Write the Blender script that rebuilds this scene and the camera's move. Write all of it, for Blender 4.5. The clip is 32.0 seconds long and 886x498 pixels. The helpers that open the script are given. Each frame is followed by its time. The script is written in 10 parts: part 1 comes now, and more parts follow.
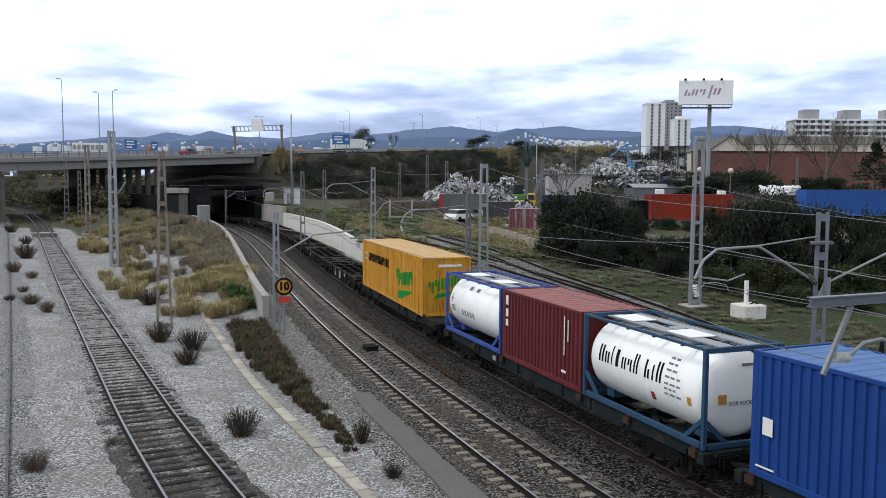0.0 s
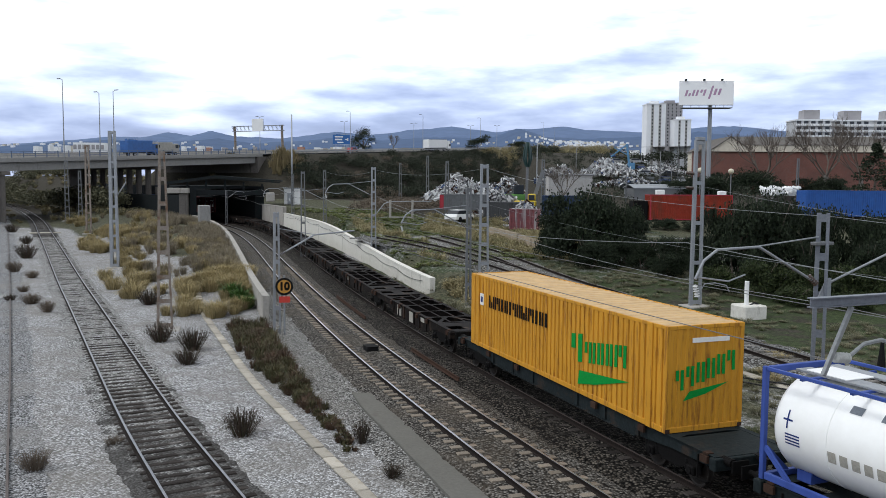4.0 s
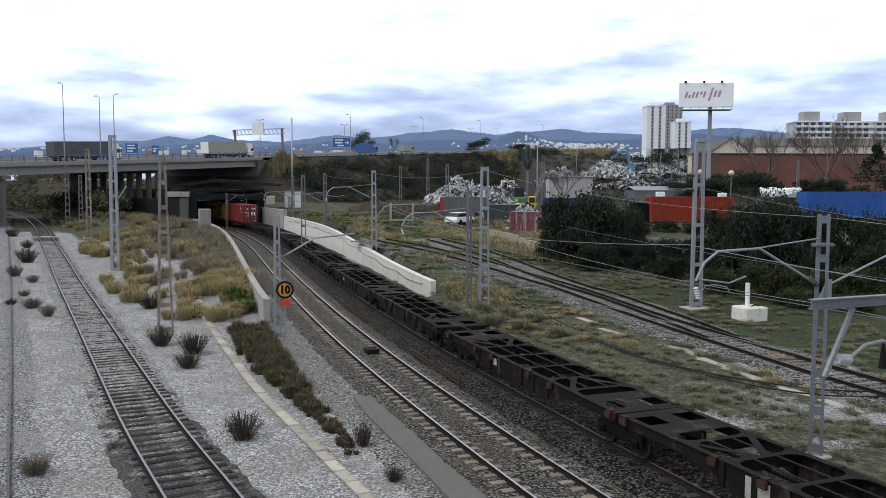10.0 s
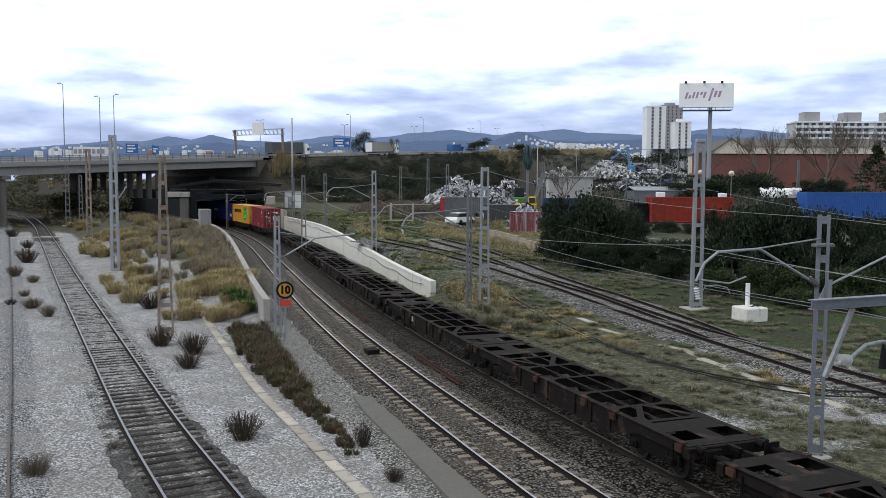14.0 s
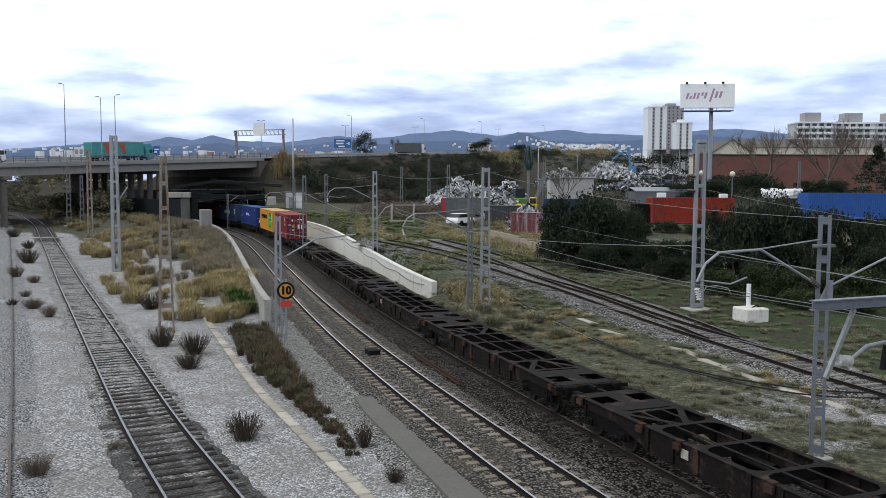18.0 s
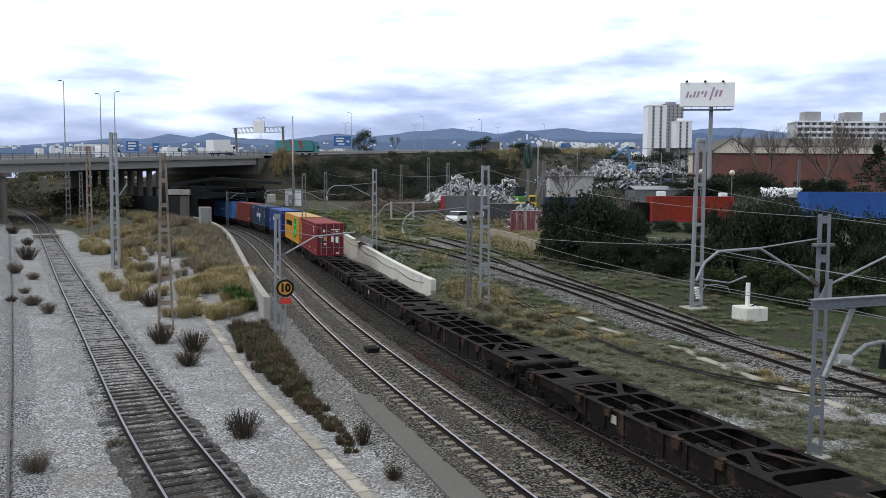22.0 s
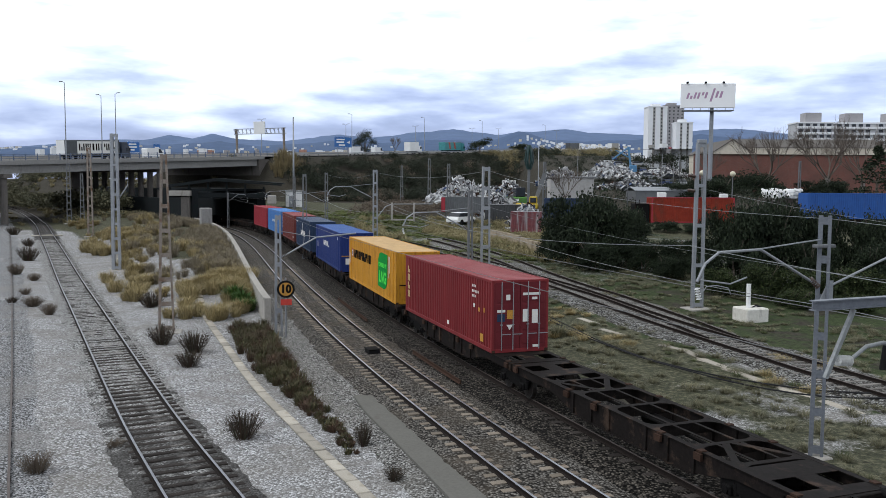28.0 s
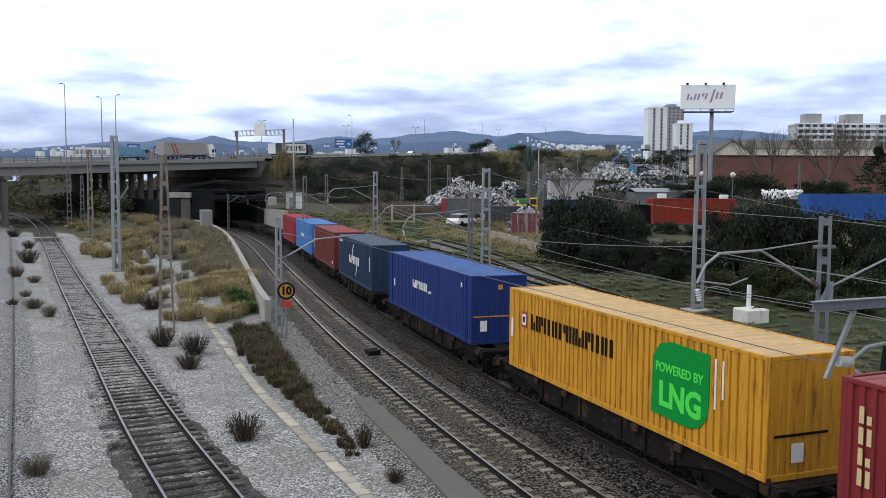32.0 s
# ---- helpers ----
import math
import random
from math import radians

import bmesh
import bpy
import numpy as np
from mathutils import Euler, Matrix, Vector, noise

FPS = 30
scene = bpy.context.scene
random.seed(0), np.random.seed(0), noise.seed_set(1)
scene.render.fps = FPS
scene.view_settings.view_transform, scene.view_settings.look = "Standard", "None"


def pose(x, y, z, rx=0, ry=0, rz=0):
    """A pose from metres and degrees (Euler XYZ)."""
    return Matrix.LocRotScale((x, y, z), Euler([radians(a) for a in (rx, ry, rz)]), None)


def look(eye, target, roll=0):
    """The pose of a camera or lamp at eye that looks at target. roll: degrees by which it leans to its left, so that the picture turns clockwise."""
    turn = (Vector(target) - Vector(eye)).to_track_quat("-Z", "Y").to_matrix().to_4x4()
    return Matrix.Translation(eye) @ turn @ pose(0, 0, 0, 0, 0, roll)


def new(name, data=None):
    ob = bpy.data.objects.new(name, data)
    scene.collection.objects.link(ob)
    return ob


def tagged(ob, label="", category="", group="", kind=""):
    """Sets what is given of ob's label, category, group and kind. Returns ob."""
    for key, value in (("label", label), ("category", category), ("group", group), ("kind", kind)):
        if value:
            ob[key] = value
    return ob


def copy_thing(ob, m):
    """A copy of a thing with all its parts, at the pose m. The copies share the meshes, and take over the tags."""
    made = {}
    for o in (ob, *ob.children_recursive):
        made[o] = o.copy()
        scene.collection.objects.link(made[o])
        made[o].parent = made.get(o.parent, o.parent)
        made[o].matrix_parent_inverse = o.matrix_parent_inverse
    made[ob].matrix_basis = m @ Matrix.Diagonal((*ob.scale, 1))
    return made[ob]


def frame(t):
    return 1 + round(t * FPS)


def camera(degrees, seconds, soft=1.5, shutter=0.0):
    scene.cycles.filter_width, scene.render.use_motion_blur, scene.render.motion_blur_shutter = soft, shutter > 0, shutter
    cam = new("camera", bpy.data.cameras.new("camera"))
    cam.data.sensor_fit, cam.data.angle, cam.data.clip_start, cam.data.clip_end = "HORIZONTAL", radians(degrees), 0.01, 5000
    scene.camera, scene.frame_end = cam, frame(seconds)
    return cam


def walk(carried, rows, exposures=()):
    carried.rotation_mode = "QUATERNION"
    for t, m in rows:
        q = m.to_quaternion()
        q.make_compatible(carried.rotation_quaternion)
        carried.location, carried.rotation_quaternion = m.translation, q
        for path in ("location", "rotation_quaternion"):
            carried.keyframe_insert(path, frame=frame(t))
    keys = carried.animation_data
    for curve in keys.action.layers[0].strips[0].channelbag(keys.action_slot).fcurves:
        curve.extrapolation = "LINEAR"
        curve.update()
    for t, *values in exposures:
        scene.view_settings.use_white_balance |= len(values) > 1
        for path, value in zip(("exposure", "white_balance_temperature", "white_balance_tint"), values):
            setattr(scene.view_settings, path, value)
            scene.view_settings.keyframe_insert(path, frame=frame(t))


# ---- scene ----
# ---------------------------------------------------------------- camera
cam = camera(54.62, 32.0, soft=0.75)
EYE_HEIGHT = 7.844
# seconds, degrees of downward pitch, yaw, roll: a camera held by hand on a rail, with small drifts
PATH = [
    (0.0, 4.633, -0.126, 0.361),
    (0.5, 4.648, -0.124, 0.405),
    (1.0, 4.648, -0.124, 0.405),
    (1.5, 4.638, -0.125, 0.375),
    (2.0, 4.630, -0.126, 0.361),
    (2.5, 4.622, -0.121, 0.371),
    (3.0, 4.614, -0.110, 0.393),
    (3.5, 4.612, -0.105, 0.404),
    (5.5, 4.637, -0.102, 0.447),
    (6.0, 4.608, -0.105, 0.404),
    (6.5, 4.573, -0.105, 0.353),
    (7.0, 4.504, -0.095, 0.267),
    (7.5, 4.421, -0.075, 0.153),
    (8.0, 4.395, -0.059, 0.129),
    (8.5, 4.412, -0.057, 0.180),
    (9.0, 4.421, -0.064, 0.201),
    (9.5, 4.421, -0.070, 0.192),
    (10.0, 4.431, -0.067, 0.208),
    (10.5, 4.446, -0.063, 0.260),
    (11.0, 4.450, -0.063, 0.282),
    (11.5, 4.441, -0.062, 0.259),
    (12.0, 4.428, -0.058, 0.223),
    (12.5, 4.415, -0.056, 0.221),
    (13.0, 4.403, -0.060, 0.257),
    (13.5, 4.403, -0.062, 0.262),
    (14.0, 4.415, -0.058, 0.227),
    (14.5, 4.421, -0.053, 0.210),
    (16.5, 4.364, 0.000, 0.202),
    (17.0, 4.364, 0.000, 0.202),
    (17.5, 4.369, 0.000, 0.218),
    (18.0, 4.376, 0.000, 0.240),
    (18.5, 4.372, -0.000, 0.229),
    (19.0, 4.365, -0.000, 0.208),
    (19.5, 4.372, -0.006, 0.231),
    (20.0, 4.397, -0.021, 0.301),
    (20.5, 4.435, -0.035, 0.366),
    (21.0, 4.475, -0.042, 0.399),
    (21.5, 4.505, -0.042, 0.410),
    (22.0, 4.512, -0.039, 0.408),
    (22.5, 4.483, -0.033, 0.393),
    (23.0, 4.441, -0.021, 0.372),
    (23.5, 4.425, -0.013, 0.360),
    (24.0, 4.431, -0.013, 0.369),
    (24.5, 4.436, -0.014, 0.375),
    (25.0, 4.435, -0.015, 0.369),
    (25.5, 4.443, -0.016, 0.369),
    (27.5, 4.452, 0.003, 0.438),
    (28.0, 4.441, 0.004, 0.411),
    (28.5, 4.425, 0.004, 0.388),
    (29.0, 4.402, 0.003, 0.363),
    (29.5, 4.387, 0.003, 0.365),
    (30.0, 4.384, 0.006, 0.383),
    (30.5, 4.380, 0.009, 0.399),
    (31.0, 4.375, 0.013, 0.406),
    (31.5, 4.364, 0.019, 0.381),
    (32.0, 4.342, 0.021, 0.320),
]
walk(cam, [(t, pose(0, 0, EYE_HEIGHT, 90 - pitch, 0, yaw) @ pose(0, 0, 0, 0, 0, roll)) for t, pitch, yaw, roll in PATH], exposures=[(0.0, 0.29, 6250, 8.0), (32.0, 0.29, 6250, 8.0)])

# ---------------------------------------------------------------- world, sun
SUN_AZIMUTH = radians(250)      # compass-like, clockwise from +y: the sun stands to the left, a little behind
SUN_HEIGHT = radians(56)


def build_sky():
    world = bpy.data.worlds.new("overcast_sky")
    scene.world = world
    world.use_nodes = True
    nt = world.node_tree
    nt.nodes.clear()

    def n(kind, **kw):
        node = nt.nodes.new(kind)
        for k, v in kw.items():
            node.inputs[k].default_value = v
        return node

    link = nt.links.new
    out = n("ShaderNodeOutputWorld")
    sky = n("ShaderNodeTexSky")
    sky.sky_type = "NISHITA"
    sky.sun_disc = False
    sky.sun_elevation = SUN_HEIGHT
    sky.sun_rotation = SUN_AZIMUTH
    gain = n("ShaderNodeVectorMath")
    gain.operation = "SCALE"
    gain.inputs["Scale"].default_value = 0.12
    link(sky.outputs[0], gain.inputs[0])
    co = n("ShaderNodeTexCoord")
    sep = n("ShaderNodeSeparateXYZ")
    link(co.outputs["Generated"], sep.inputs[0])
    # long flat banks of cloud, much wider than high
    mp = n("ShaderNodeMapping")
    mp.inputs["Scale"].default_value = (8.0, 8.0, 36.0)
    mp.inputs["Location"].default_value = (3.1, 1.7, 0.4)
    link(co.outputs["Generated"], mp.inputs[0])
    big = n("ShaderNodeTexNoise", Scale=1.0, Detail=5.0, Roughness=0.5, Distortion=0.0)
    link(mp.outputs[0], big.inputs["Vector"])
    # cover: how much lit white cloud against its grey base
    band = n("ShaderNodeMapRange")
    for k, v in (("From Min", 0.05), ("From Max", 0.150), ("To Min", 0.20), ("To Max", -0.17)):
        band.inputs[k].default_value = v
    link(sep.outputs["Z"], band.inputs["Value"])
    s = n("ShaderNodeMath")
    s.operation = "ADD"
    link(big.outputs["Fac"], s.inputs[0])
    link(band.outputs[0], s.inputs[1])
    ramp = n("ShaderNodeValToRGB")
    el = ramp.color_ramp.elements
    el[0].position, el[0].color = 0.36, (1.30, 1.31, 1.32, 1)
    el[1].position, el[1].color = 0.92, (0.27, 0.32, 0.52, 1)
    for pos, col in ((0.47, (0.92, 1.0, 1.14, 1)), (0.60, (0.62, 0.70, 0.97, 1)), (0.74, (0.40, 0.47, 0.73, 1))):
        e = el.new(pos)
        e.color = col
    link(s.outputs[0], ramp.inputs[0])
    mix = n("ShaderNodeMixRGB")
    mix.inputs[0].default_value = 0.85
    link(gain.outputs[0], mix.inputs[1])
    link(ramp.outputs[0], mix.inputs[2])
    # the unseen sky overhead is dimmed to lower the light on the ground
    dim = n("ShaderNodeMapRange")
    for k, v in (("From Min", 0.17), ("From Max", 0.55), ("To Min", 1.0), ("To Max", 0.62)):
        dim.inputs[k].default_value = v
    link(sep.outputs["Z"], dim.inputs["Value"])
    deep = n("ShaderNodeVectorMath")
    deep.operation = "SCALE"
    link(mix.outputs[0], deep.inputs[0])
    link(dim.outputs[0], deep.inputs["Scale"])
    bg = n("ShaderNodeBackground")
    bg.inputs["Strength"].default_value = 0.95
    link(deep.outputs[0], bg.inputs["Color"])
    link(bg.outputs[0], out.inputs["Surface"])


build_sky()
sun = new("sun", bpy.data.lights.new("sun", "SUN"))
sun.data.energy = 1.25
sun.data.angle = radians(22)
sun.data.color = (1.0, 0.985, 0.965)
sun.matrix_world = look((0, 0, 60), (-60 * math.sin(SUN_AZIMUTH), -60 * math.cos(SUN_AZIMUTH), 60 - 60 * math.tan(SUN_HEIGHT)))

# ---------------------------------------------------------------- mesh tools
class Shape:
    """Collects faces; becomes one mesh."""

    def __init__(self):
        self.v, self.f, self.m = [], [], []

    def add(self, verts, faces, slot=0, at=None):
        k = len(self.v)
        if at is not None:
            verts = [at @ Vector(p) for p in verts]
        self.v.extend([tuple(p) for p in verts])
        self.f.extend([tuple(i + k for i in f) for f in faces])
        self.m.extend([slot] * len(faces))
        return self

    def box(self, a, b, slot=0, at=None, c=0.0):
        (x0, y0, z0), (x1, y1, z1) = a, b
        if c <= 0:
            vs = [(x0, y0, z0), (x1, y0, z0), (x1, y1, z0), (x0, y1, z0), (x0, y0, z1), (x1, y0, z1), (x1, y1, z1), (x0, y1, z1)]
            fs = [(3, 2, 1, 0), (4, 5, 6, 7), (0, 1, 5, 4), (1, 2, 6, 5), (2, 3, 7, 6), (3, 0, 4, 7)]
            return self.add(vs, fs, slot, at)
        vs, fs = [], []
        # chamfered: three vertices a corner
        idx = {}
        for sx in (0, 1):
            for sy in (0, 1):
                for sz in (0, 1):
                    px, py, pz = (x0, x1)[sx], (y0, y1)[sy], (z0, z1)[sz]
                    ix, iy, iz = px + (c if sx == 0 else -c), py + (c if sy == 0 else -c), pz + (c if sz == 0 else -c)
                    for axis, p in enumerate(((px, iy, iz), (ix, py, iz), (ix, iy, pz))):
                        idx[sx, sy, sz, axis] = len(vs)
                        vs.append(p)
        g = lambda *k: idx[k]
        for s in (0, 1):
            q = [g(s, 0, 0, 0), g(s, 1, 0, 0), g(s, 1, 1, 0), g(s, 0, 1, 0)]
            fs.append(tuple(q if s else q[::-1]))
            q = [g(0, s, 0, 1), g(0, s, 1, 1), g(1, s, 1, 1), g(1, s, 0, 1)]
            fs.append(tuple(q if s else q[::-1]))
            q = [g(0, 0, s, 2), g(1, 0, s, 2), g(1, 1, s, 2), g(0, 1, s, 2)]
            fs.append(tuple(q if s else q[::-1]))
        for s in (0, 1):
            for r in (0, 1):
                fs.append((g(0, s, r, 1), g(1, s, r, 1), g(1, s, r, 2), g(0, s, r, 2)))
                fs.append((g(s, 0, r, 0), g(s, 1, r, 0), g(s, 1, r, 2), g(s, 0, r, 2)))
                fs.append((g(s, r, 0, 0), g(s, r, 1, 0), g(s, r, 1, 1), g(s, r, 0, 1)))
        for sx in (0, 1):
            for sy in (0, 1):
                for sz in (0, 1):
                    fs.append((g(sx, sy, sz, 0), g(sx, sy, sz, 1), g(sx, sy, sz, 2)))
        return self.add(vs, fs, slot, at)

    def beam(self, p, q, w, h, slot=0, up=(0, 0, 1)):
        p, q = Vector(p), Vector(q)
        d = (q - p)
        ln = d.length
        d.normalize()
        u = Vector(up)
        if abs(d.dot(u)) > 0.98:
            u = Vector((1, 0, 0))
        side = d.cross(u).normalized()
        u = side.cross(d).normalized()
        m = Matrix((d, side, u)).transposed().to_4x4()
        m.translation = p
        return self.box((0, -w / 2, -h / 2), (ln, w / 2, h / 2), slot, m)

    def tube(self, p, q, r, n=8, r2=None, slot=0, caps=True):
        p, q = Vector(p), Vector(q)
        r2 = r if r2 is None else r2
        d = (q - p).normalized()
        u = Vector((0, 0, 1)) if abs(d.z) < 0.9 else Vector((1, 0, 0))
        a = d.cross(u).normalized()
        b = a.cross(d)
        vs = []
        for c, rad in ((p, r), (q, r2)):
            for i in range(n):
                w = 2 * math.pi * i / n
                vs.append(c + a * (rad * math.cos(w)) + b * (rad * math.sin(w)))
        fs = [(i, i + n, (i + 1) % n + n, (i + 1) % n) for i in range(n)]
        if caps:
            fs += [tuple(range(n)), tuple(range(2 * n - 1, n - 1, -1))]
        return self.add(vs, fs, slot)

    def wire(self, pts, r, n=4, slot=0):
        """A thin round line along points."""
        pts = [Vector(p) for p in pts]
        vs, fs = [], []
        for i, p in enumerate(pts):
            d = (pts[min(i + 1, len(pts) - 1)] - pts[max(i - 1, 0)]).normalized()
            u = Vector((0, 0, 1)) if abs(d.z) < 0.9 else Vector((1, 0, 0))
            a = d.cross(u).normalized()
            b = a.cross(d)
            for k in range(n):
                w = 2 * math.pi * (k + 0.5) / n
                vs.append(p + a * (r * math.cos(w)) + b * (r * math.sin(w)))
            if i:
                o = (i - 1) * n
                fs += [(o + k, o + (k + 1) % n, o + n + (k + 1) % n, o + n + k) for k in range(n)]
        fs += [tuple(range(n - 1, -1, -1)), tuple(range(len(vs) - n, len(vs)))]
        return self.add(vs, fs, slot)

    def sweep(self, frames, profile, slot=0, closed=True, caps=True):
        """frames: (point, side, up) along a path; profile: (side, up) pairs."""
        vs, fs = [], []
        n = len(profile)
        for i, (p, s, u) in enumerate(frames):
            for a, b in profile:
                vs.append(p + s * a + u * b)
            if i:
                o = (i - 1) * n
                for k in range(n if closed else n - 1):
                    k2 = (k + 1) % n
                    fs.append((o + k, o + n + k, o + n + k2, o + k2))
        if closed and caps:
            fs += [tuple(range(n)), tuple(range(len(vs) - 1, len(vs) - n - 1, -1))]
        return self.add(vs, fs, slot)

    def prism(self, outline, h0, h1, at=None, slot=0):
        """A flat outline (x, y) raised from h0 to h1."""
        n = len(outline)
        vs = [(x, y, h0) for x, y in outline] + [(x, y, h1) for x, y in outline]
        fs = [tuple(range(n - 1, -1, -1)), tuple(range(n, 2 * n))] + [(i, (i + 1) % n, (i + 1) % n + n, i + n) for i in range(n)]
        return self.add(vs, fs, slot, at)

    def lathe(self, ring, n=16, at=None, slot=0):
        """ring: (radius, x) pairs round the x axis."""
        vs, fs = [], []
        for r, x in ring:
            for k in range(n):
                w = 2 * math.pi * k / n
                vs.append((x, r * math.cos(w), r * math.sin(w)))
        for i in range(len(ring) - 1):
            o = i * n
            fs += [(o + k, o + n + k, o + n + (k + 1) % n, o + (k + 1) % n) for k in range(n)]
        fs += [tuple(range(n)), tuple(range(len(vs) - 1, len(vs) - n - 1, -1))]
        return self.add(vs, fs, slot, at)

    def mesh(self, name, mats, smooth=False):
        me = bpy.data.meshes.new(name)
        me.from_pydata(self.v, [], self.f)
        for m in (mats if isinstance(mats, (list, tuple)) else [mats]):
            me.materials.append(m)
        if any(self.m):
            me.polygons.foreach_set("material_index", self.m)
        if smooth:
            me.polygons.foreach_set("use_smooth", [True] * len(me.polygons))
        me.update()
        return me


def part(name, shape, mats, parent, label="", at=None, smooth=False):
    """One mesh object under a thing or a part."""
    data = shape if isinstance(shape, bpy.types.Mesh) else shape.mesh(name, mats, smooth)
    ob = new(name, data)
    ob.parent = parent
    if at is not None:
        ob.matrix_basis = at
    if label:
        tagged(ob, label=label)
    return ob


def thing(name, label, category, at=None, group="", kind="", shape=None, mats=None, smooth=False):
    data = None
    if shape is not None:
        data = shape if isinstance(shape, bpy.types.Mesh) else shape.mesh(name, mats, smooth)
    ob = new(name, data)
    if at is not None:
        ob.matrix_basis = at
    return tagged(ob, label, category, group, kind)


def lettering(text, height, mat, parent, at, name="lettering", label="", squeeze=1.0, depth=0.006, bold=0.0):
    """Words in the built-in font, as a thin mesh; lies in its local xz plane, facing -y."""
    cu = bpy.data.curves.new("text", "FONT")
    cu.body, cu.size, cu.extrude, cu.resolution_u = text, height * 1.38, depth, 3
    cu.align_x, cu.align_y = "CENTER", "CENTER"
    cu.offset = bold
    tmp = new("text", cu)
    me = bpy.data.meshes.new_from_object(tmp.evaluated_get(bpy.context.evaluated_depsgraph_get()))
    bpy.data.objects.remove(tmp)
    me.transform(pose(0, 0, 0, 90, 0, 0) @ Matrix.Diagonal((squeeze, 1, 1, 1)))
    me.materials.clear()
    me.materials.append(mat)
    ob = new(name, me)
    ob.parent = parent
    ob.matrix_basis = at
    if label:
        tagged(ob, label=label)
    return ob


# ---------------------------------------------------------------- materials
def material(name):
    m = bpy.data.materials.new(name)
    m.use_nodes = True
    nt = m.node_tree
    nt.nodes.clear()
    out = nt.nodes.new("ShaderNodeOutputMaterial")
    b = nt.nodes.new("ShaderNodeBsdfPrincipled")
    nt.links.new(b.outputs[0], out.inputs[0])
    return m, nt, b


def noise_node(nt, vec, scale, detail=5.0, rough=0.6, stretch=None):
    if stretch:
        mp = nt.nodes.new("ShaderNodeMapping")
        mp.inputs["Scale"].default_value = stretch
        nt.links.new(vec, mp.inputs[0])
        vec = mp.outputs[0]
    t = nt.nodes.new("ShaderNodeTexNoise")
    t.inputs["Scale"].default_value = scale
    t.inputs["Detail"].default_value = detail
    t.inputs["Roughness"].default_value = rough
    nt.links.new(vec, t.inputs["Vector"])
    return t.outputs["Fac"]


def ramp_node(nt, fac, stops):
    r = nt.nodes.new("ShaderNodeValToRGB")
    el = r.color_ramp.elements
    el[0].position, el[0].color = stops[0][0], (*stops[0][1], 1)
    el[1].position, el[1].color = stops[-1][0], (*stops[-1][1], 1)
    for p, c in stops[1:-1]:
        e = el.new(p)
        e.color = (*c, 1)
    nt.links.new(fac, r.inputs[0])
    return r.outputs[0]


def mix_node(nt, fac, a, b, mode="MIX"):
    x = nt.nodes.new("ShaderNodeMixRGB")
    x.blend_type = mode
    for k, v in ((0, fac), (1, a), (2, b)):
        if isinstance(v, (int, float)):
            x.inputs[k].default_value = v
        elif isinstance(v, tuple):
            x.inputs[k].default_value = (*v, 1)
        else:
            nt.links.new(v, x.inputs[k])
    return x.outputs[0]


def bump_node(nt, b, height, strength, distance):
    u = nt.nodes.new("ShaderNodeBump")
    u.inputs["Strength"].default_value = strength
    u.inputs["Distance"].default_value = distance
    nt.links.new(height, u.inputs["Height"])
    nt.links.new(u.outputs[0], b.inputs["Normal"])


def coords(nt):
    return nt.nodes.new("ShaderNodeTexCoord").outputs["Object"]


def surface(name, base, dark=None, rough=0.8, metal=0.0, fine=14.0, coarse=0.7, grime=None, grime_from=0.55, bump=0.3, size=0.02, vary=0.0, streak=None):
    """Base colour with grain at two scales, stains of the colour grime, relief; vary: how far pieces differ in lightness."""
    m, nt, b = material(name)
    co = coords(nt)
    dark = dark or tuple(c * 0.62 for c in base)
    f1 = noise_node(nt, co, fine, 6.0, 0.65)
    f2 = noise_node(nt, co, coarse, 4.0, 0.6)
    col = mix_node(nt, ramp_node(nt, f1, [(0.35, (0, 0, 0)), (0.65, (1, 1, 1))]), dark, base)
    col = mix_node(nt, 0.35, col, ramp_node(nt, f2, [(0.3, dark), (0.7, base)]))
    if grime:
        f3 = noise_node(nt, co, 1.3 if not streak else 1.0, 6.0, 0.65, streak)
        col = mix_node(nt, ramp_node(nt, f3, [(grime_from, (0, 0, 0)), (grime_from + 0.16, (1, 1, 1))]), col, grime)
    if vary:
        info = nt.nodes.new("ShaderNodeObjectInfo")
        w = ramp_node(nt, info.outputs["Random"], [(0.0, (1 - vary,) * 3), (1.0, (1 + vary * 0.6,) * 3)])
        col = mix_node(nt, 1.0, col, w, "MULTIPLY")
    nt.links.new(col, b.inputs["Base Color"])
    rr = nt.nodes.new("ShaderNodeMapRange")
    rr.inputs["To Min"].default_value = max(0.05, rough - 0.12)
    rr.inputs["To Max"].default_value = min(1.0, rough + 0.12)
    nt.links.new(f2, rr.inputs["Value"])
    nt.links.new(rr.outputs[0], b.inputs["Roughness"])
    b.inputs["Metallic"].default_value = metal
    b.inputs["Specular IOR Level"].default_value = 0.5 if rough < 0.62 else 0.06
    if bump:
        bump_node(nt, b, f1, bump, size)
    return m


